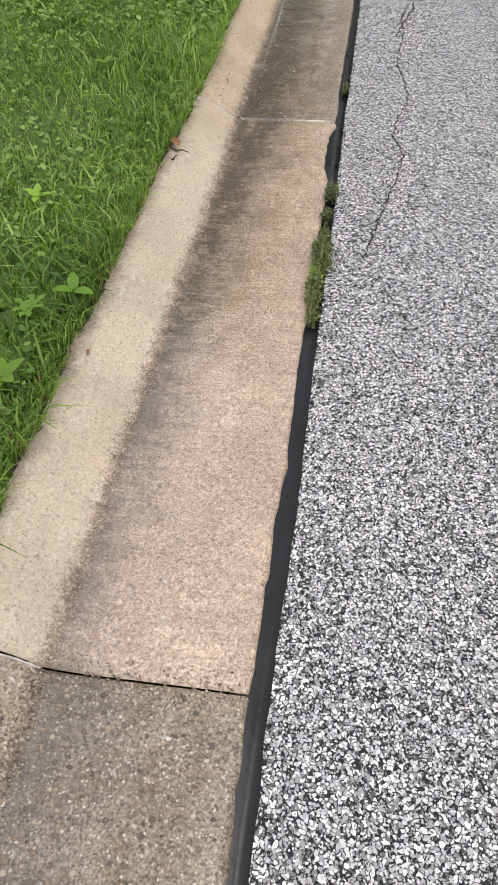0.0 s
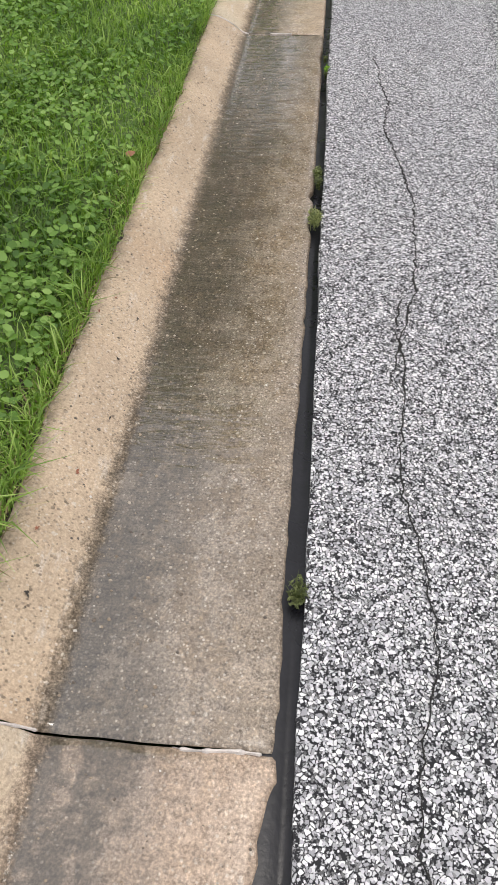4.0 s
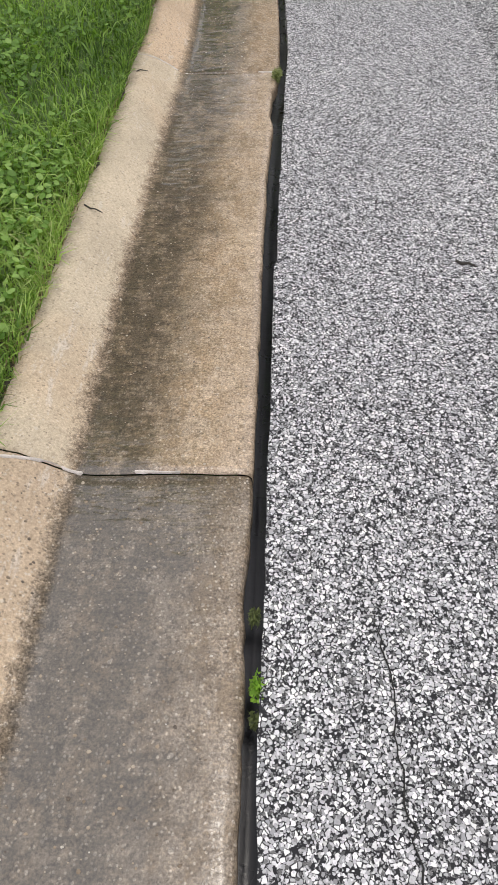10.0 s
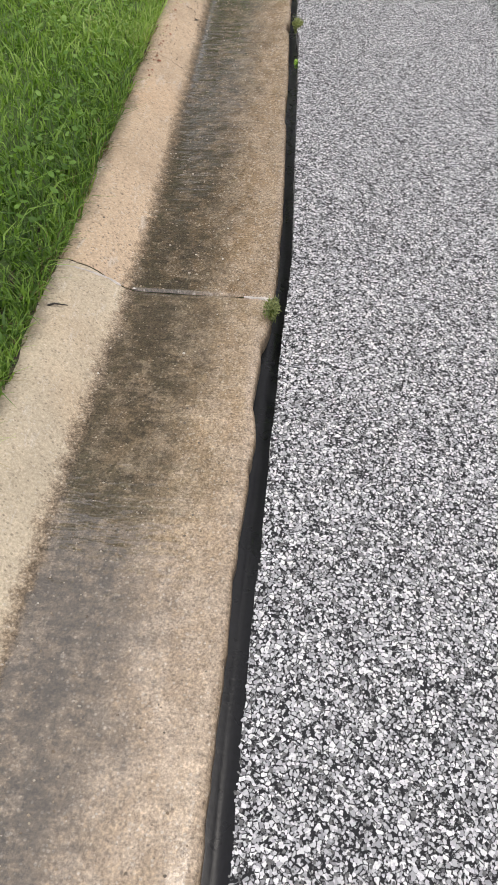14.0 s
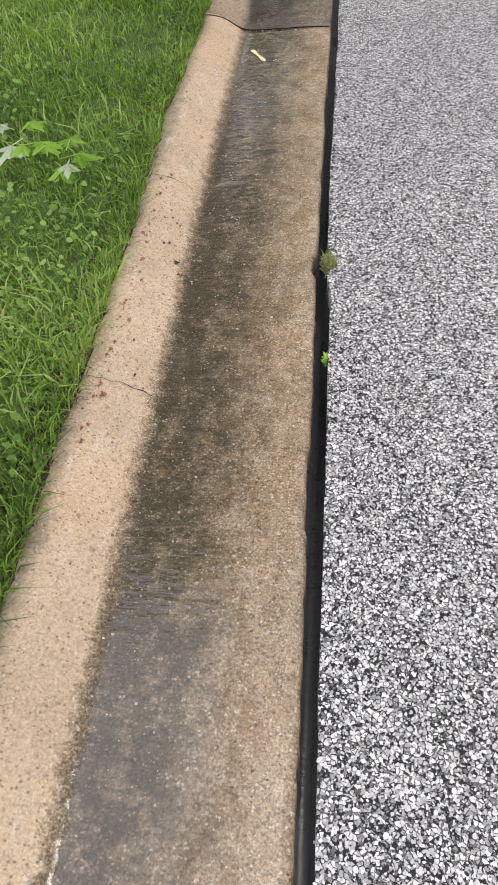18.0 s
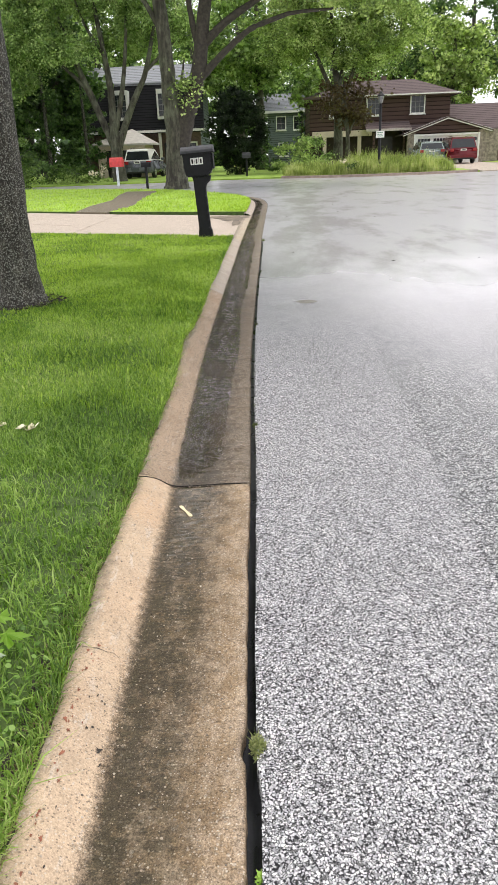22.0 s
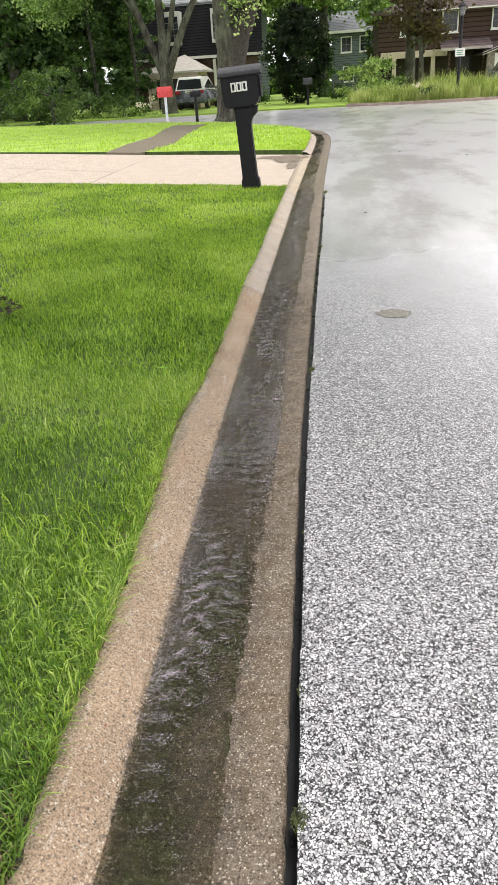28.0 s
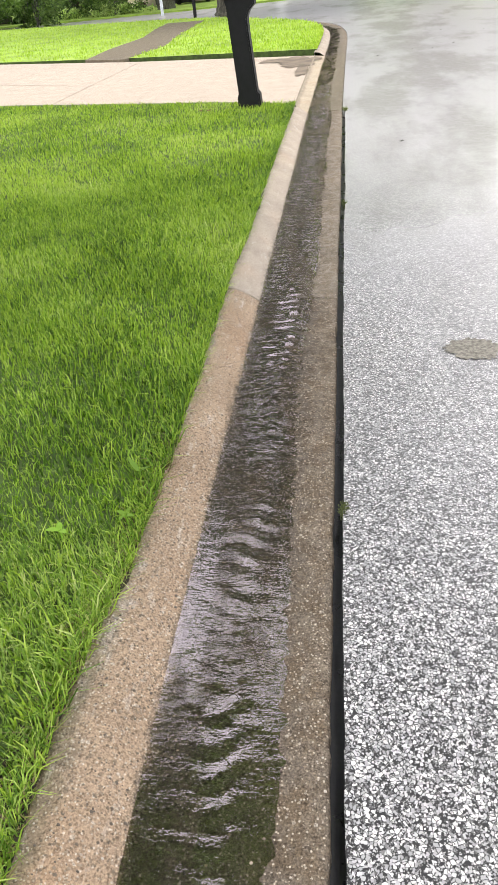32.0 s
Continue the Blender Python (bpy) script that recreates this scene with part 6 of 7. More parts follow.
# ---- vehicles ----
def car(at, paint, label, rz=0.0, tall=1.7, width=1.88, length=4.7, top=None):
    """A parked car seen from behind: its tail looks to -y."""
    c = hold("car", at, label, "car", "", rz)
    L, W, H = length, width / 2, tall
    side = [(0.0, 0.42), (0.02, 0.78), (0.06, 1.0), (0.30, 1.05), (L * 0.42, 1.02), (L * 0.78, 0.95), (L - 0.1, 0.72), (L, 0.5), (L - 0.02, 0.3), (0.04, 0.3)]
    bm = prism(bmesh.new(), side, 2 * W, 0, -W)
    bmesh.ops.bevel(bm, geom=bm.edges[:], offset=0.07, segments=2, affect="EDGES")
    body = part("body", bm, paint, c, "", True)
    bm = bmesh.new()
    ring = [(0.10, 1.0, W - 0.06), (0.34, H - 0.06, W - 0.22), (0.6, H, W - 0.25), (L * 0.5, H - 0.02, W - 0.25), (L * 0.72, 1.0, W - 0.1)]
    a = [bm.verts.new((-w, y, z)) for y, z, w in ring]
    b = [bm.verts.new((w, y, z)) for y, z, w in ring]
    for i in range(len(ring) - 1):
        bm.faces.new((a[i], b[i], b[i + 1], a[i + 1]))
    bm.faces.new(a)
    bm.faces.new(b[::-1])
    bmesh.ops.recalc_face_normals(bm, faces=bm.faces[:])
    part("cabin", bm, top or paint, c)
    bm = bmesh.new()
    q = [(-W + 0.16, 0.115, 1.06), (W - 0.16, 0.115, 1.06), (W - 0.27, 0.305, H - 0.13), (-W + 0.27, 0.305, H - 0.13)]
    bm.faces.new([bm.verts.new((x, y - 0.012, z)) for x, y, z in q])
    part("rear_window", bm, PANE, c, "dark rear window")
    for s in (-1, 1):
        bm = bmesh.new()
        q = [(0.42, 1.08), (0.55, H - 0.12), (L * 0.49, H - 0.13), (L * 0.66, 1.06)]
        bm.faces.new([bm.verts.new((s * (W - 0.085 - 0.15 * (z - 1.05) / (H - 1.17) + 0.012), y, z)) for y, z in q])
        part("side_window", bm, PANE, c, "dark side window")
        part("tail_lamp", boxed((s * (W - 0.2) - 0.14, -0.012, 0.82), (s * (W - 0.2) + 0.14, 0.06, 1.0), 0.015), TAIL, c, "red tail lamp")
        part("wing_mirror", boxed((s * (W + 0.1) - 0.1, L * 0.62, 1.0), (s * (W + 0.1) + 0.1, L * 0.62 + 0.12, 1.16), 0.03), paint, c)
        for y in (0.85, L - 0.9):
            bm = tube(bmesh.new(), [(s * (W - 0.2), y, 0.33), (s * (W - 0.18), y, 0.33), (s * (W - 0.01), y, 0.33), (s * (W + 0.01), y, 0.33)], [0.29, 0.33, 0.33, 0.29], 18)
            wheel = part("wheel", bm, RUBBER, c)
            part("rim", tube(bmesh.new(), [(s * (W + 0.008), y, 0.33), (s * (W + 0.022), y, 0.33)], [0.21, 0.19], 14), ALLOY, wheel, "alloy rim")
    part("bumper", boxed((-W + 0.05, -0.06, 0.34), (W - 0.05, 0.05, 0.6), 0.03), paint, c)
    part("bumper_trim", boxed((-W + 0.25, -0.066, 0.3), (W - 0.25, 0.03, 0.4), 0.015), RUBBER, c)
    plate = part("number_plate", boxed((-0.2, -0.04, 0.86), (0.2, 0.03, 0.98), 0.004), WHITE, c, "white number plate with a plain bar")
    part("plate_bar", boxed((-0.14, -0.046, 0.895), (0.14, -0.038, 0.945)), BLACK, plate)
    for s in (-1, 1):
        bm = tube(bmesh.new(), [(s * (W - 0.34), 0.7, H + 0.0), (s * (W - 0.34), 0.8, H + 0.05), (s * (W - 0.34), L * 0.45, H + 0.04), (s * (W - 0.34), L * 0.48, H - 0.02)], [0.015] * 4, 6)
        part("roof_rail", bm, BLACK, c)
    return c


car((13.75, 61.6, 0.04), CARRED, "dark red people carrier parked before the garage", 2.0, 1.75, 2.0)
car((11.75, 62.4, 0.04), CARSILVER, "silver green car parked before the garage", 0.0, 1.55)
car((-7.9, 54.2, 0.07), CARPALE, "dark silver estate car with a white roof parked on a drive", -6.0, 1.68, 1.8, 4.0, WHITE)


# ---- mailboxes ----
def black_mailbox():
    e = hold("mailbox", (-0.853, 18.38, 0.05), "black plastic mailbox on a leaning moulded post", "mailbox")
    e.matrix_world = pose(-0.853, 18.38, 0.05, 0, -3.5, 0)
    bm = bmesh.new()
    prism(bm, [(-0.10, -0.03), (0.10, -0.03), (0.10, 0.11), (0.08, 0.14), (0.072, 0.62), (0.075, 0.70), (0.10, 0.75), (0.15, 0.79), (0.165, 0.86), (-0.10, 0.86), (-0.088, 0.8), (-0.085, 0.14), (-0.10, 0.11)], 0.17, 1, -0.085)
    bmesh.ops.bevel(bm, geom=[x for x in bm.edges if abs(x.verts[0].co.y - x.verts[1].co.y) < 0.01], offset=0.012, segments=2, affect="EDGES")
    part("post", bm, BLACK, e, "tapered black post with a curved bracket")
    bm = bmesh.new()
    prism(bm, [(-0.165, 0.86), (0.14, 0.86), (0.17, 0.90), (0.20, 0.93), (0.21, 1.17), (-0.2, 1.17), (-0.19, 0.92)], 0.25, 1, -0.135)
    bmesh.ops.bevel(bm, geom=bm.edges[:], offset=0.014, segments=2, affect="EDGES")
    box = part("box", bm, BLACK, e, "black moulded box")
    bm = bmesh.new()
    prof = [(-0.15, 1.165), (-0.15, 1.20), (-0.12, 1.235), (-0.05, 1.26), (0.05, 1.26), (0.12, 1.235), (0.15, 1.20), (0.15, 1.165)]
    prism(bm, prof, 0.46, 0, -0.22)
    bmesh.ops.bevel(bm, geom=bm.edges[:], offset=0.008, segments=1, affect="EDGES")
    part("lid", bm, GREYLID, e, "worn grey-black ribbed lid")
    part("rib", boxed((-0.223, -0.153, 1.155), (0.243, 0.14, 1.172), 0.004), BLACK, e)
    part("door", boxed((0.208, -0.11, 0.94), (0.225, 0.1, 1.15), 0.01), BLACK, e, "black front door")
    part("latch", boxed((0.225, -0.02, 1.10), (0.238, 0.02, 1.14), 0.004), GREYLID, e)
    for k, x in enumerate((-0.065, -0.005, 0.055)):
        d = part("number_tile", boxed((x - 0.028, -0.141, 1.015), (x + 0.028, -0.134, 1.105), 0.002), WHITE, box, "white tile with a dark bar")
        part("number_bar", boxed((x - 0.011, -0.1445, 1.03), (x + 0.011, -0.1395, 1.09)), BLACK, box)


black_mailbox()


def post_mailbox(at, m_box, m_post, label, h=0.9, turn=0.0, box=(0.22, 0.5, 0.24)):
    e = hold("mailbox", at, label, "mailbox", "", turn)
    part("post", boxed((-0.05, -0.05, -0.05), (0.05, 0.05, h), 0.008), m_post, e)
    w, d, hh = box
    bm = prism(bmesh.new(), [(-w / 2, h), (w / 2, h), (w / 2, h + hh * 0.55), (w * 0.35, h + hh * 0.88), (0, h + hh), (-w * 0.35, h + hh * 0.88), (-w / 2, h + hh * 0.55)], d, 1, -d / 2)
    part("box", bm, m_box, e)
    part("door", boxed((-w / 2 + 0.01, -d / 2 - 0.015, h + 0.01), (w / 2 - 0.01, -d / 2 - 0.002, h + hh * 0.8), 0.004), m_box, e)
    part("flag", boxed((w / 2 + 0.004, -0.02, h + 0.05), (w / 2 + 0.016, 0.1, h + 0.16), 0.003), m_post, e)


post_mailbox((-7.15, 44.0, 0.05), REDBOX, plain("pale_blue_post_paint", (0.6, 0.65, 0.68), 0.6), "red mailbox on a pale post at the street", 0.82, 90, (0.34, 0.62, 0.42))
post_mailbox((-4.95, 39.0, 0.05), BLACK, BLACK, "small black mailbox on a black post", 0.8, 90, (0.18, 0.4, 0.2))
post_mailbox((-1.1, 50.3, 0.05), GREYLID, BLACK, "small grey mailbox on a black post", 0.95, 90, (0.3, 0.45, 0.3))


# ---- small things along the gutter ----
def spoon():
    bm = bmesh.new()
    out = []
    n = 40
    for k in range(n):
        a = 2 * math.pi * k / n
        y = 0.0475 * math.copysign(abs(math.cos(a)) ** 0.7, math.cos(a))
        w = 0.0042 + 0.0048 * min(1.0, abs(y) / 0.036) ** 2
        out.append((w * math.copysign(abs(math.sin(a)) ** 0.6, math.sin(a)), y))
    prism(bm, out, 0.0018, 2, 0.0)
    ob = finish("wooden_spoon", bm, SPOONWOOD)
    ob.matrix_world = pose(-0.255, 9.81, -0.0165, 1.0, 2.0, 31)
    tagged(ob, "flat pale wooden ice-cream spoon floating in the gutter", "spoon")


spoon()


def weed(x, y, size, n, m, seed, label, z=-0.012):
    e = hold("weed", (x, y, z), label, "weed")
    rng = random.Random(seed)
    bm, st = bmesh.new(), bmesh.new()
    for k in range(int(n * 1.7)):
        a, r = rng.uniform(0, 6.28), size * rng.uniform(0.1, 1.0)
        p = Vector((math.cos(a) * r * 0.55, math.sin(a) * r, rng.uniform(0.25, 1.0) * size * 0.75))
        if k % 4 == 0:
            tube(st, [(0, 0, -0.01), p * 0.5 + Vector((0, 0, 0.004)), p], [0.0012, 0.001, 0.0006], 4)
        u = Vector((rng.uniform(-1, 1), rng.uniform(-1, 1), rng.uniform(-0.3, 0.8))).normalized()
        w = u.orthogonal().normalized()
        s = rng.uniform(0.002, 0.0044) * (1 + 6 * size)
        bm.faces.new([bm.verts.new(p + d) for d in (-u * s, w * s * 0.45, u * s, -w * s * 0.45)])
    for k in range(int(n * 0.4)):
        a, far = rng.uniform(0, 6.28), size * rng.uniform(0.5, 1.3)
        root, tip = Vector((rng.uniform(-0.3, 0.3) * size, rng.uniform(-0.7, 0.7) * size, -0.01)), Vector((math.cos(a) * far * 0.7, math.sin(a) * far, size * rng.uniform(0.4, 1.1)))
        side = Vector((-math.sin(a), math.cos(a), 0)) * rng.uniform(0.0006, 0.0013)
        mid = (root + tip) / 2 + Vector((0, 0, size * 0.25))
        p = [bm.verts.new(q) for q in (root - side, root + side, mid + side, mid - side, tip)]
        bm.faces.new((p[0], p[1], p[2], p[3]))
        bm.faces.new((p[3], p[2], p[4]))
    part("stem", st, m, e)
    part("foliage", bm, m, e)


WEED = "small green weed growing from the tarred gap"
for x, y, s, k, m in ((0.012, 2.62, 0.04, 110, MOSS), (0.008, 2.43, 0.03, 70, MOSS), (0.006, 2.52, 0.03, 60, MOSS), (0.012, 2.3, 0.045, 140, MOSS), (0.004, 2.22, 0.04, 110, MOSS), (0.006, 2.12, 0.03, 60, MOSS), (0.008, 2.36, 0.045, 150, MOSS), (0.004, 2.17, 0.034, 90, MOSS), (0.002, 2.27, 0.03, 50, FRESH), (0.012, 3.275, 0.025, 70, MOSS),
                      (0.006, 4.306, 0.032, 130, MOSS), (0.006, 4.545, 0.024, 90, MOSS), (0.01, 4.5, 0.02, 60, MOSS), (0.014, 5.25, 0.014, 35, MOSS), (0.017, 5.29, 0.02, 60, FRESH), (0.01, 5.39, 0.016, 40, MOSS), (0.02, 7.19, 0.03, 140, MOSS),
                      (0.028, 8.69, 0.034, 150, MOSS), (0.036, 8.4, 0.014, 36, FRESH), (0.02, 10.63, 0.026, 80, MOSS), (0.02, 10.92, 0.015, 40, MOSS), (0.016, 12.74, 0.025, 70, MOSS), (0.015, 11.5, 0.014, 30, MOSS), (0.01, 15.3, 0.03, 60, MOSS), (0.05, 18.2, 0.05, 90, MOSS)):
    weed(x if y < 8 else edge_x(y) + 0.022, y, s, k, m, int(y * 1000), WEED)


def leaf_shape(bm, at, length, width, turn, rise, m=None, bend=0.3, lobes=0):
    """A broad leaf with a midrib fold; lobes > 0 gives a maple's points."""
    c, s = math.cos(turn), math.sin(turn)
    n = 9
    left, right, mid = [], [], []
    for i in range(n):
        t = i / (n - 1)
        w = width * math.sin(math.pi * min(1.0, t ** 0.75)) ** 0.8 / 2
        if lobes:
            w *= 0.45 + 0.9 * abs(math.sin(t * math.pi * lobes)) 
        z = rise * t * length - bend * t * t * length
        for lst, o, dz in ((left, -w, 0.12 * w), (mid, 0, 0), (right, w, 0.12 * w)):
            x, y = o, t * length
            lst.append(bm.verts.new((at[0] + x * c - y * s, at[1] + x * s + y * c, at[2] + z + dz)))
    for i in range(n - 1):
        bm.faces.new((left[i], mid[i], mid[i + 1], left[i + 1]))
        bm.faces.new((mid[i], right[i], right[i + 1], mid[i + 1]))


def rosette(x, y, z, count, length, width, seed, label, m=FRESH, lobes=0, name="broad_weed", lift=0.7, spin=0.0):
    e = hold(name, (x, y, z), label, "plant")
    rng = random.Random(seed)
    for k in range(count):
        bm = bmesh.new()
        leaf_shape(bm, (0, 0, 0), length * rng.uniform(0.75, 1.1), width, spin + 2 * math.pi * k / count + rng.uniform(-0.4, 0.4), lift * rng.uniform(0.6, 1.2), None, 0.35, lobes)
        part("leaf", bm, m, e, "", True)
    bm = tube(bmesh.new(), [(0, 0, -0.03), (0, 0, 0.004)], [0.003, 0.002], 5)
    part("stem", bm, m, e)


rosette(-0.463, 2.03, 0.082, 3, 0.05, 0.024, 1, "bright green weed with broad leaves beside the kerb")
rosette(-0.51, 1.77, 0.082, 6, 0.045, 0.024, 2, "bright green weed with broad leaves beside the kerb")
rosette(-0.53, 1.96, 0.082, 7, 0.045, 0.014, 3, "feathery green weed in the grass", FRESH, 2)
rosette(-0.713, 3.13, 0.088, 3, 0.045, 0.02, 4, "pale green weed leaf standing in the grass")
rosette(-0.65, 2.35, 0.088, 4, 0.042, 0.018, 6, "pale green weed leaf standing in the grass")
rosette(-0.65, 6.68, 0.088, 2, 0.06, 0.022, 5, "two pale green leaves standing in a V", FRESH, 0, "broad_weed", 1.2, 1.5)
rosette(-0.523, 12.77, 0.09, 2, 0.04, 0.014, 7, "yellow-green leaf standing in the lawn", FRESH, 0, "broad_weed", 1.2, 1.3)
rosette(-0.65, 12.56, 0.088, 3, 0.032, 0.014, 8, "yellow-green weed in the lawn")
rosette(-0.52, 12.62, 0.08, 4, 0.024, 0.012, 9, "small weed at the edge of the kerb")


def maple(x, y, z, size, turn, seed, m):
    """A five-lobed toothed leaf on a stalk."""
    rng = random.Random(seed)
    bm = bmesh.new()
    out = []
    for k, (a, r) in enumerate(((-2.75, 0.25), (-2.2, 0.5), (-1.95, 0.34), (-1.45, 0.82), (-1.2, 0.62), (-1.05, 0.72), (-0.72, 0.33), (-0.38, 0.75), (-0.22, 0.72), (0.0, 1.05), (0.22, 0.72), (0.38, 0.75), (0.72, 0.33), (1.05, 0.72), (1.2, 0.62), (1.45, 0.82), (1.95, 0.34), (2.2, 0.5), (2.75, 0.25))):
        r *= size * rng.uniform(0.9, 1.1)
        out.append(bm.verts.new((x + r * math.cos(a + turn), y + r * math.sin(a + turn), z + rng.uniform(-0.1, 0.12) * size - 0.15 * r)))
    mid = bm.verts.new((x, y, z + 0.012))
    for p, q in zip(out, out[1:] + out[:1]):
        bm.faces.new((mid, p, q))
    tube(bm, [(x, y, z + 0.01), (x - size * 0.9 * math.cos(turn), y - size * 0.9 * math.sin(turn), z + 0.004)], [0.0012, 0.001], 4)
    ob = finish("maple_leaf", bm, m)
    tagged(ob, "fresh green maple leaf lying on the lawn" if m is FRESH else "maple leaf turned over to its pale underside", "leaf", "fallen maple leaves")


UNDERSIDE = leaf_material("pale_leaf_underside", (0.42, 0.5, 0.36), (0.55, 0.62, 0.48), (0.66, 0.72, 0.58))
for k, (x, y, s, a, m) in enumerate(((-0.585, 8.93, 0.055, 0.3, FRESH), (-0.62, 8.99, 0.05, 1.6, FRESH), (-0.60, 8.85, 0.05, -0.9, FRESH), (-0.67, 8.95, 0.05, 2.6, FRESH), (-0.74, 8.92, 0.055, -1.8, UNDERSIDE), (-0.575, 8.83, 0.035, -1.4, UNDERSIDE), (-0.72, 9.01, 0.045, 1.2, FRESH), (-0.64, 8.89, 0.045, 0.9, FRESH), (-0.69, 8.88, 0.04, -2.4, FRESH), (-0.77, 8.96, 0.04, 2.9, UNDERSIDE))):
    maple(x, y, 0.112 + 0.006 * k, s, a, 20 + k, m)


def blossom(x, y, z, seed):
    e = hold("fallen_blossom", (x, y, z), "cream white fallen blossom lying on the grass", "blossom")
    rng = random.Random(seed)
    for k in range(9):
        bm = bmesh.new()
        leaf_shape(bm, (rng.uniform(-0.02, 0.02), rng.uniform(-0.012, 0.012), 0), 0.028, 0.02, rng.uniform(0, 6.28), rng.uniform(0.2, 1.2), None, 0.2)
        part("petal", bm, PETAL, e)


for k, (x, y) in enumerate(((-1.0, 10.42), (-1.03, 10.44), (-1.155, 10.48), (-1.18, 10.46))):
    blossom(x, y, 0.085, k)
for k, (x, y, z, s) in enumerate(((-0.455, 4.39, 0.085, 0.045), (-0.42, 4.335, 0.05, 0.025), (-0.402, 1.905, 0.045, 0.014), (-1.2, 18.02, 0.11, 0.05), (-1.25, 18.05, 0.11, 0.06), (-1.15, 18.06, 0.11, 0.05), (-0.43, 2.74, 0.06, 0.05))):
    bm = bmesh.new()
    leaf_shape(bm, (0, 0, 0), s, s * 0.5, k * 1.7, 0.2, None, 0.3)
    ob = finish("dry_leaf", bm, DRYLEAF)
    ob.location = (x, y, z)
    tagged(ob, "curled dry brown leaf lying on the grass", "leaf", "fallen leaves")


def twig(x, y, z, length, turn, r=0.0018):
    c, s = math.cos(turn), math.sin(turn)
    pts = [(x + c * length * t, y + s * length * t, z + 0.002 + 0.003 * math.sin(9 * t + turn)) for t in (-0.5, -0.2, 0.1, 0.5)]
    ob = finish("twig", tube(bmesh.new(), pts, [r, r * 1.2, r, r * 0.5], 6), plain("dark_twig", (0.03, 0.025, 0.02), 0.8))
    tagged(ob, "short dark twig lying on the street", "twig", "twigs")


twig(0.428, 6.213, 0.002, 0.045, -0.3, 0.003)
twig(-0.394, 2.7, 0.045, 0.05, -0.15)
twig(-0.40, 2.66, 0.045, 0.03, 1.2)
twig(-0.385, 7.1, 0.042, 0.06, 0.2)
twig(-0.38, 6.35, 0.04, 0.05, -0.5)
rng = random.Random(17)
for k in range(16):
    twig(rng.uniform(0.3, 2.6), rng.uniform(11, 26), 0.001, rng.uniform(0.015, 0.05), rng.uniform(0, 3.1), 0.003)
# a worn dark patch in the street
bm = bmesh.new()
ring = []
for k in range(90):
    a = 2 * math.pi * k / 90
    r = 1 + 0.3 * noise.noise((math.cos(a) * 2, math.sin(a) * 2, 4)) + 0.25 * noise.noise((math.cos(a) * 9, math.sin(a) * 9, 4))
    ring.append(bm.verts.new((0.365 + 0.088 * r * math.cos(a), 13.54 + 0.075 * r * math.sin(a), 0.0035)))
bm.faces.new(ring)
part("patch", bm, plain("rough_tar_patch", (0.23, 0.215, 0.185), 0.95, 0.5, 120.0, bump=0.5), ROAD, "dark round tar patch")


# ---- pits and small stones on the concrete ----
def kerb_z(x, y):
    return float(np.interp(edge_x(y) - x, [q[0] for q in PROFILE[4:-1]], [q[1] for q in PROFILE[4:-1]]))


PIT = plain("dark_pit_dirt", (0.05, 0.042, 0.034), 0.95, 0.4, 90.0, bump=0.6)
RUST = plain("rusty_kerb_stain", (0.26, 0.10, 0.06), 0.9, 0.35, 70.0, bump=0.4)


def pit(x, y, r, seed, m=PIT):
    bm = bmesh.new()
    ring = []
    for k in range(14):
        a = 2 * math.pi * k / 14
        q = r * (0.2 + 1.5 * abs(noise.noise((math.cos(a) * 2.3, math.sin(a) * 2.3, seed * 1.37 + 0.4))))
        px, py = x + q * math.cos(a) * 0.6, y + q * math.sin(a)
        ring.append(bm.verts.new((px, py, kerb_z(px, py) + 0.0022)))
    mid = bm.verts.new((x, y, kerb_z(x, y) + 0.0012))
    for k in range(14):
        bm.faces.new((ring[k], ring[(k + 1) % 14], mid))
    part("pit", bm, m, GUTTER)


for k, (x, y, r) in enumerate(((-0.322, 8.69, 0.022), (-0.345, 8.74, 0.014), (-0.312, 8.655, 0.012), (-0.335, 8.82, 0.01), (-0.36, 8.86, 0.008), (-0.33, 4.62, 0.014), (-0.315, 4.64, 0.008), (-0.34, 4.9, 0.007), (-0.31, 9.0, 0.008),
                               (-0.36, 9.3, 0.008), (-0.34, 7.9, 0.006), (-0.33, 11.9, 0.009), (-0.35, 12.3, 0.008), (-0.2, 4.1, 0.012), (-0.235, 4.05, 0.016))):
    pit(x, y, r * 0.6, k * 1.7)
for k, (x, y, r) in enumerate(((-0.385, 8.23, 0.014), (-0.375, 8.3, 0.01), (-0.37, 8.45, 0.012), (-0.38, 8.6, 0.009), (-0.365, 8.74, 0.008), (-0.375, 8.95, 0.007))):
    pit(x, y, r * 0.7, 40 + k * 1.3, RUST)


rng = random.Random(31)
for k in range(34):
    y = 8.1 + 0.9 * rng.random() ** 0.8
    pit(edge_x(y) - 0.385 - rng.gauss(0, 0.006), y, rng.uniform(0.004, 0.011), 300 + k * 0.91, RUST)
rng = random.Random(29)
for k in range(60):
    y = rng.uniform(7.5, 13.5) if k < 42 else rng.uniform(3.2, 5.5)
    pit(edge_x(y) - rng.uniform(0.325, 0.41), y, rng.uniform(0.003, 0.0075), 90 + k * 0.77, PIT if k % 4 else RUST)


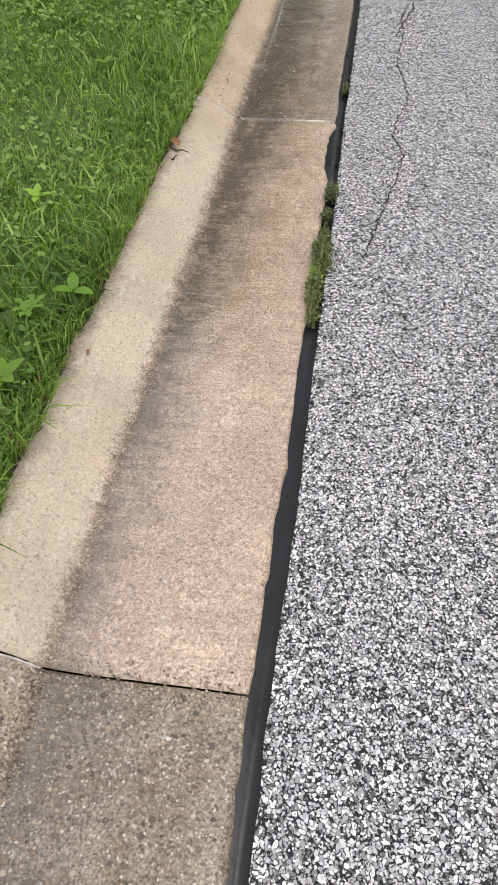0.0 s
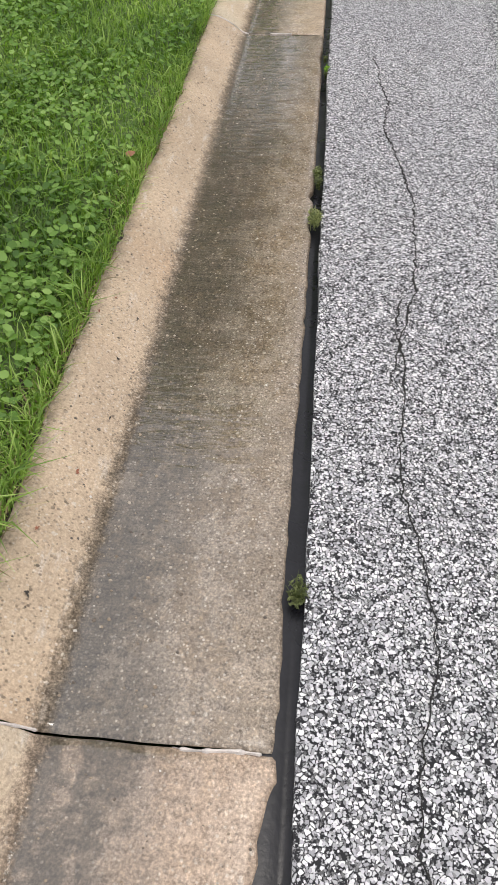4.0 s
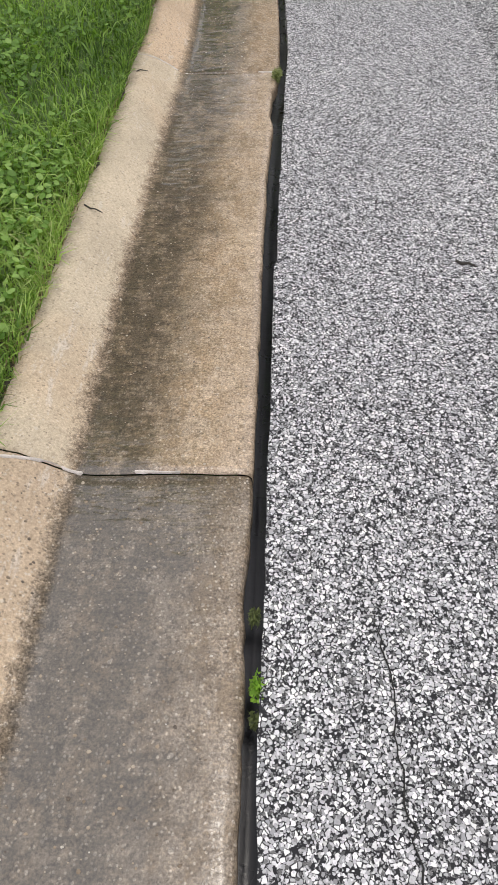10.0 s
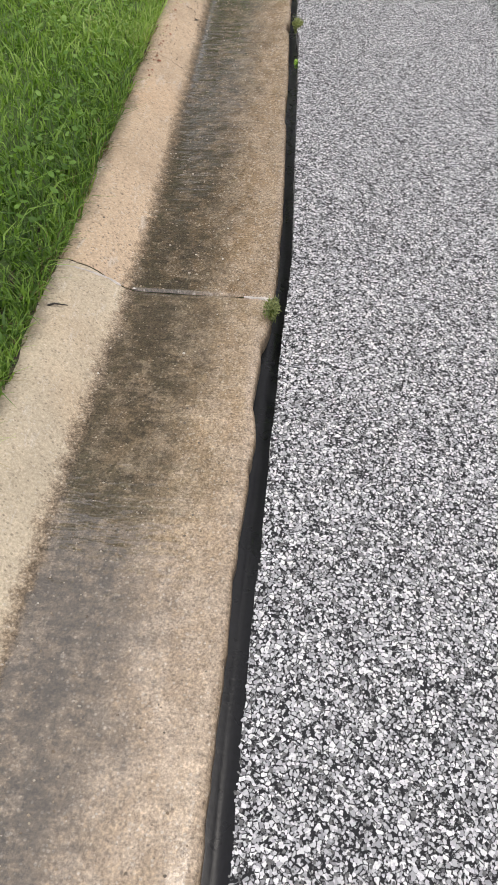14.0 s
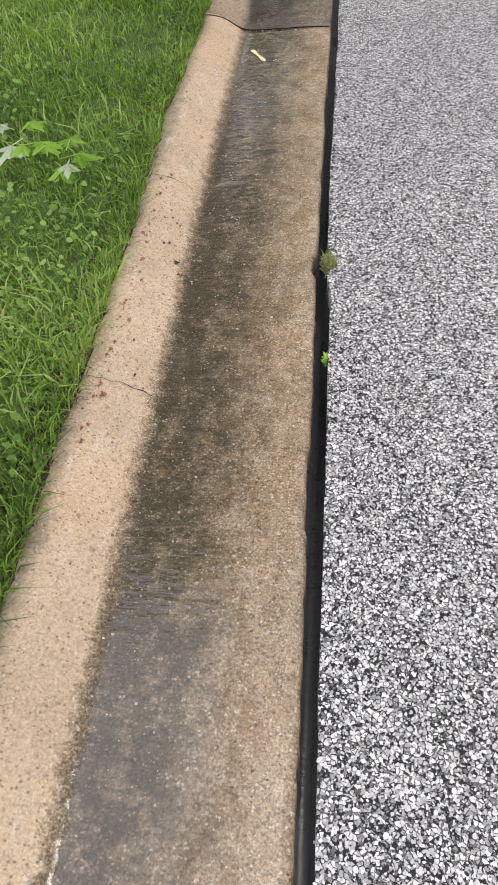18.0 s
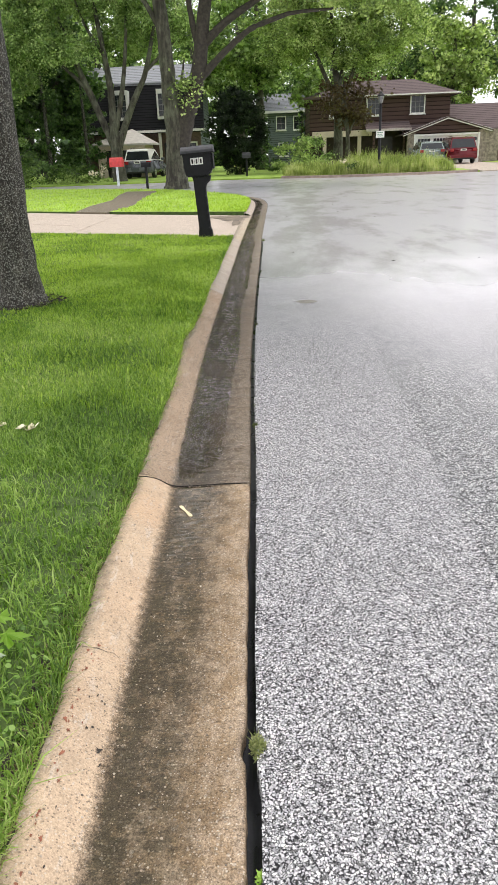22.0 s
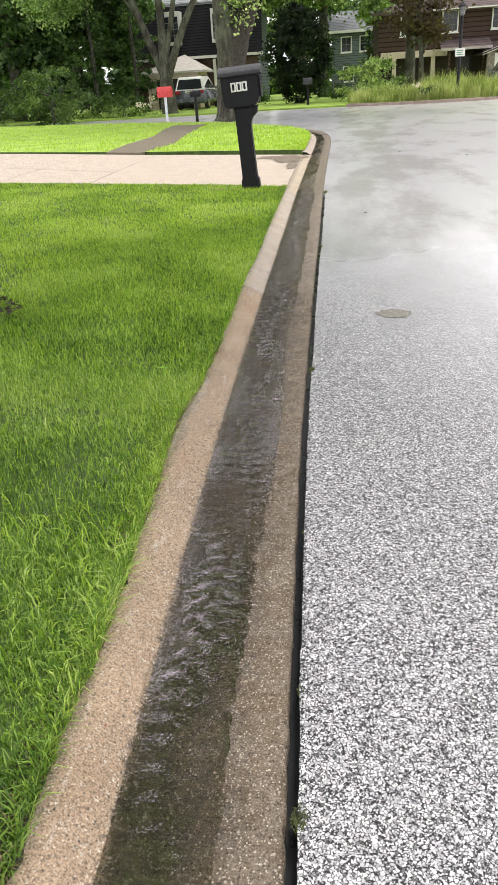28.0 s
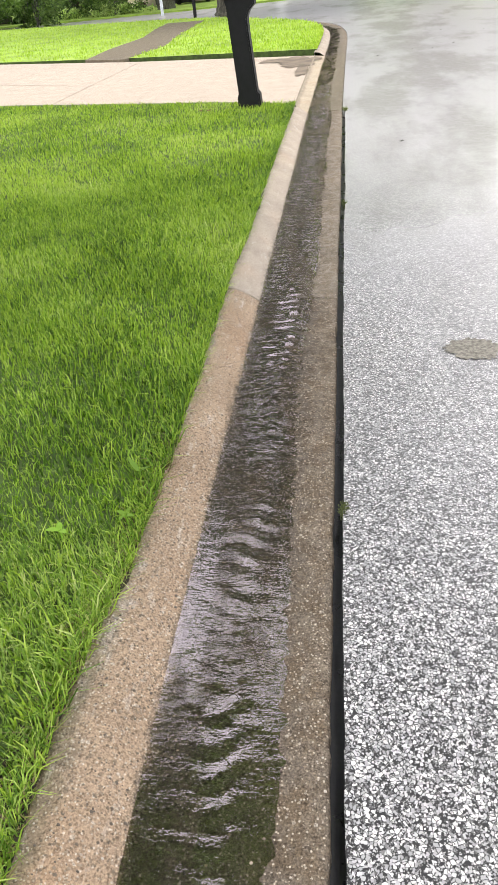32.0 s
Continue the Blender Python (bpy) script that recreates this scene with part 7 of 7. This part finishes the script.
def pebble_material():
    n = Nodes("mixed_river_pebbles")
    r = n.add("NewGeometry", "Random Per Island")
    c = n.ramp(r, [(0, (0.07, 0.055, 0.045)), (0.4, (0.22, 0.165, 0.115)), (0.75, (0.34, 0.265, 0.19)), (0.97, (0.44, 0.38, 0.31)), (1, (0.62, 0.58, 0.53))])
    return n.done(n.mix(n.step(n.noise(500.0), 0.4, 0.7, 0.0, 0.4), c, (0.22, 0.19, 0.15)), 0.65, n.noise(800.0), 0.3, 0.002)


def pebbles(y0, y1, n, seed, u0=0.02, u1=0.43, r0=0.0014, r1=0.0042, sink=0.55):
    """Aggregate that stands out of worn concrete."""
    rng = np.random.default_rng(seed)
    y = rng.uniform(y0, y1, n)
    u = rng.uniform(u0, u1, n)
    x = np.interp(y, EDGE_Y, EDGE_X) - u
    z = np.interp(u, [q[0] for q in PROFILE[4:-1]], [q[1] for q in PROFILE[4:-1]])
    r = r0 + (r1 - r0) * rng.uniform(0, 1, n) ** 3
    k = 6
    a0, st = rng.uniform(0, 6.28, n), rng.uniform(0.6, 1.0, n)
    v = np.zeros((n, 2 * k + 1, 3), np.float32)
    for i in range(k):
        a = a0 + 2 * math.pi * i / k
        q = r * rng.uniform(0.85, 1.15, n)
        dx, dy = q * np.cos(a), q * np.sin(a) * st
        v[:, i] = np.stack([x + dx, y + dy, z - 0.002], 1)
        v[:, k + i] = np.stack([x + dx * 0.75, y + dy * 0.75, z + r * (1 - sink) * 0.75], 1)
    v[:, 2 * k] = np.stack([x, y, z + r * (1 - sink)], 1)
    t = []
    for i in range(k):
        j = (i + 1) % k
        t += [[i, j, k + j], [i, k + j, k + i], [k + i, k + j, 2 * k]]
    f = ((np.arange(n) * (2 * k + 1))[:, None, None] + np.array(t)[None]).reshape(-1, 3)
    ob = tagged(new("exposed_pebbles", mesh_of("exposed_pebbles", v.reshape(-1, 3), f, PEBBLE)), "small brown and white pebbles exposed in worn concrete", "pebbles", kind="stuff")
    return ob


PEBBLE = pebble_material()
pebbles(0.4, 1.3, 3800, 1, r1=0.0058)
pebbles(1.288, 1.34, 240, 7, 0.01, 0.31, r1=0.004, sink=0.4)
pebbles(1.33, 3.04, 700, 2, 0.02, 0.30, r1=0.003)
pebbles(3.07, 5.63, 1900, 3, r1=0.0038)
pebbles(5.66, 7.22, 700, 4, 0.02, 0.30, r1=0.003)
pebbles(7.25, 10.05, 2400, 5, r1=0.0036)
pebbles(10.08, 14.0, 3200, 6, 0.01, 0.44, r1=0.0036)
pebbles(10.08, 13.2, 3600, 8, 0.31, 0.45, r0=0.0014, r1=0.0036, sink=0.55)


# a damp, muddy stain where the driveway meets the gutter
bm = bmesh.new()
for cx, cy, rx, ry, sd in ((-0.62, 22.4, 0.26, 0.6, 2), (-0.95, 22.75, 0.3, 0.22, 5), (-0.55, 21.4, 0.09, 0.5, 8)):
    ring = []
    for a in np.linspace(0, 6.2, 60):
        w = 1 + 0.5 * noise.noise((math.cos(a) * 1.6, math.sin(a) * 1.6, sd)) + 0.25 * noise.noise((math.cos(a) * 6, math.sin(a) * 6, sd))
        x, y = cx + rx * w * math.cos(a), cy + ry * w * math.sin(a)
        ring.append(bm.verts.new((x, y, 0.0015 + 0.0005 * sd / 2 + 0.05 * max(0.0, -x - 0.4) / 6)))
    bm.faces.new(ring)
part("stain", bm, plain("muddy_stain", (0.17, 0.135, 0.10), 0.7, 0.5, 5.0, bump=0.3), DRIVEWAY, "dark muddy stain")
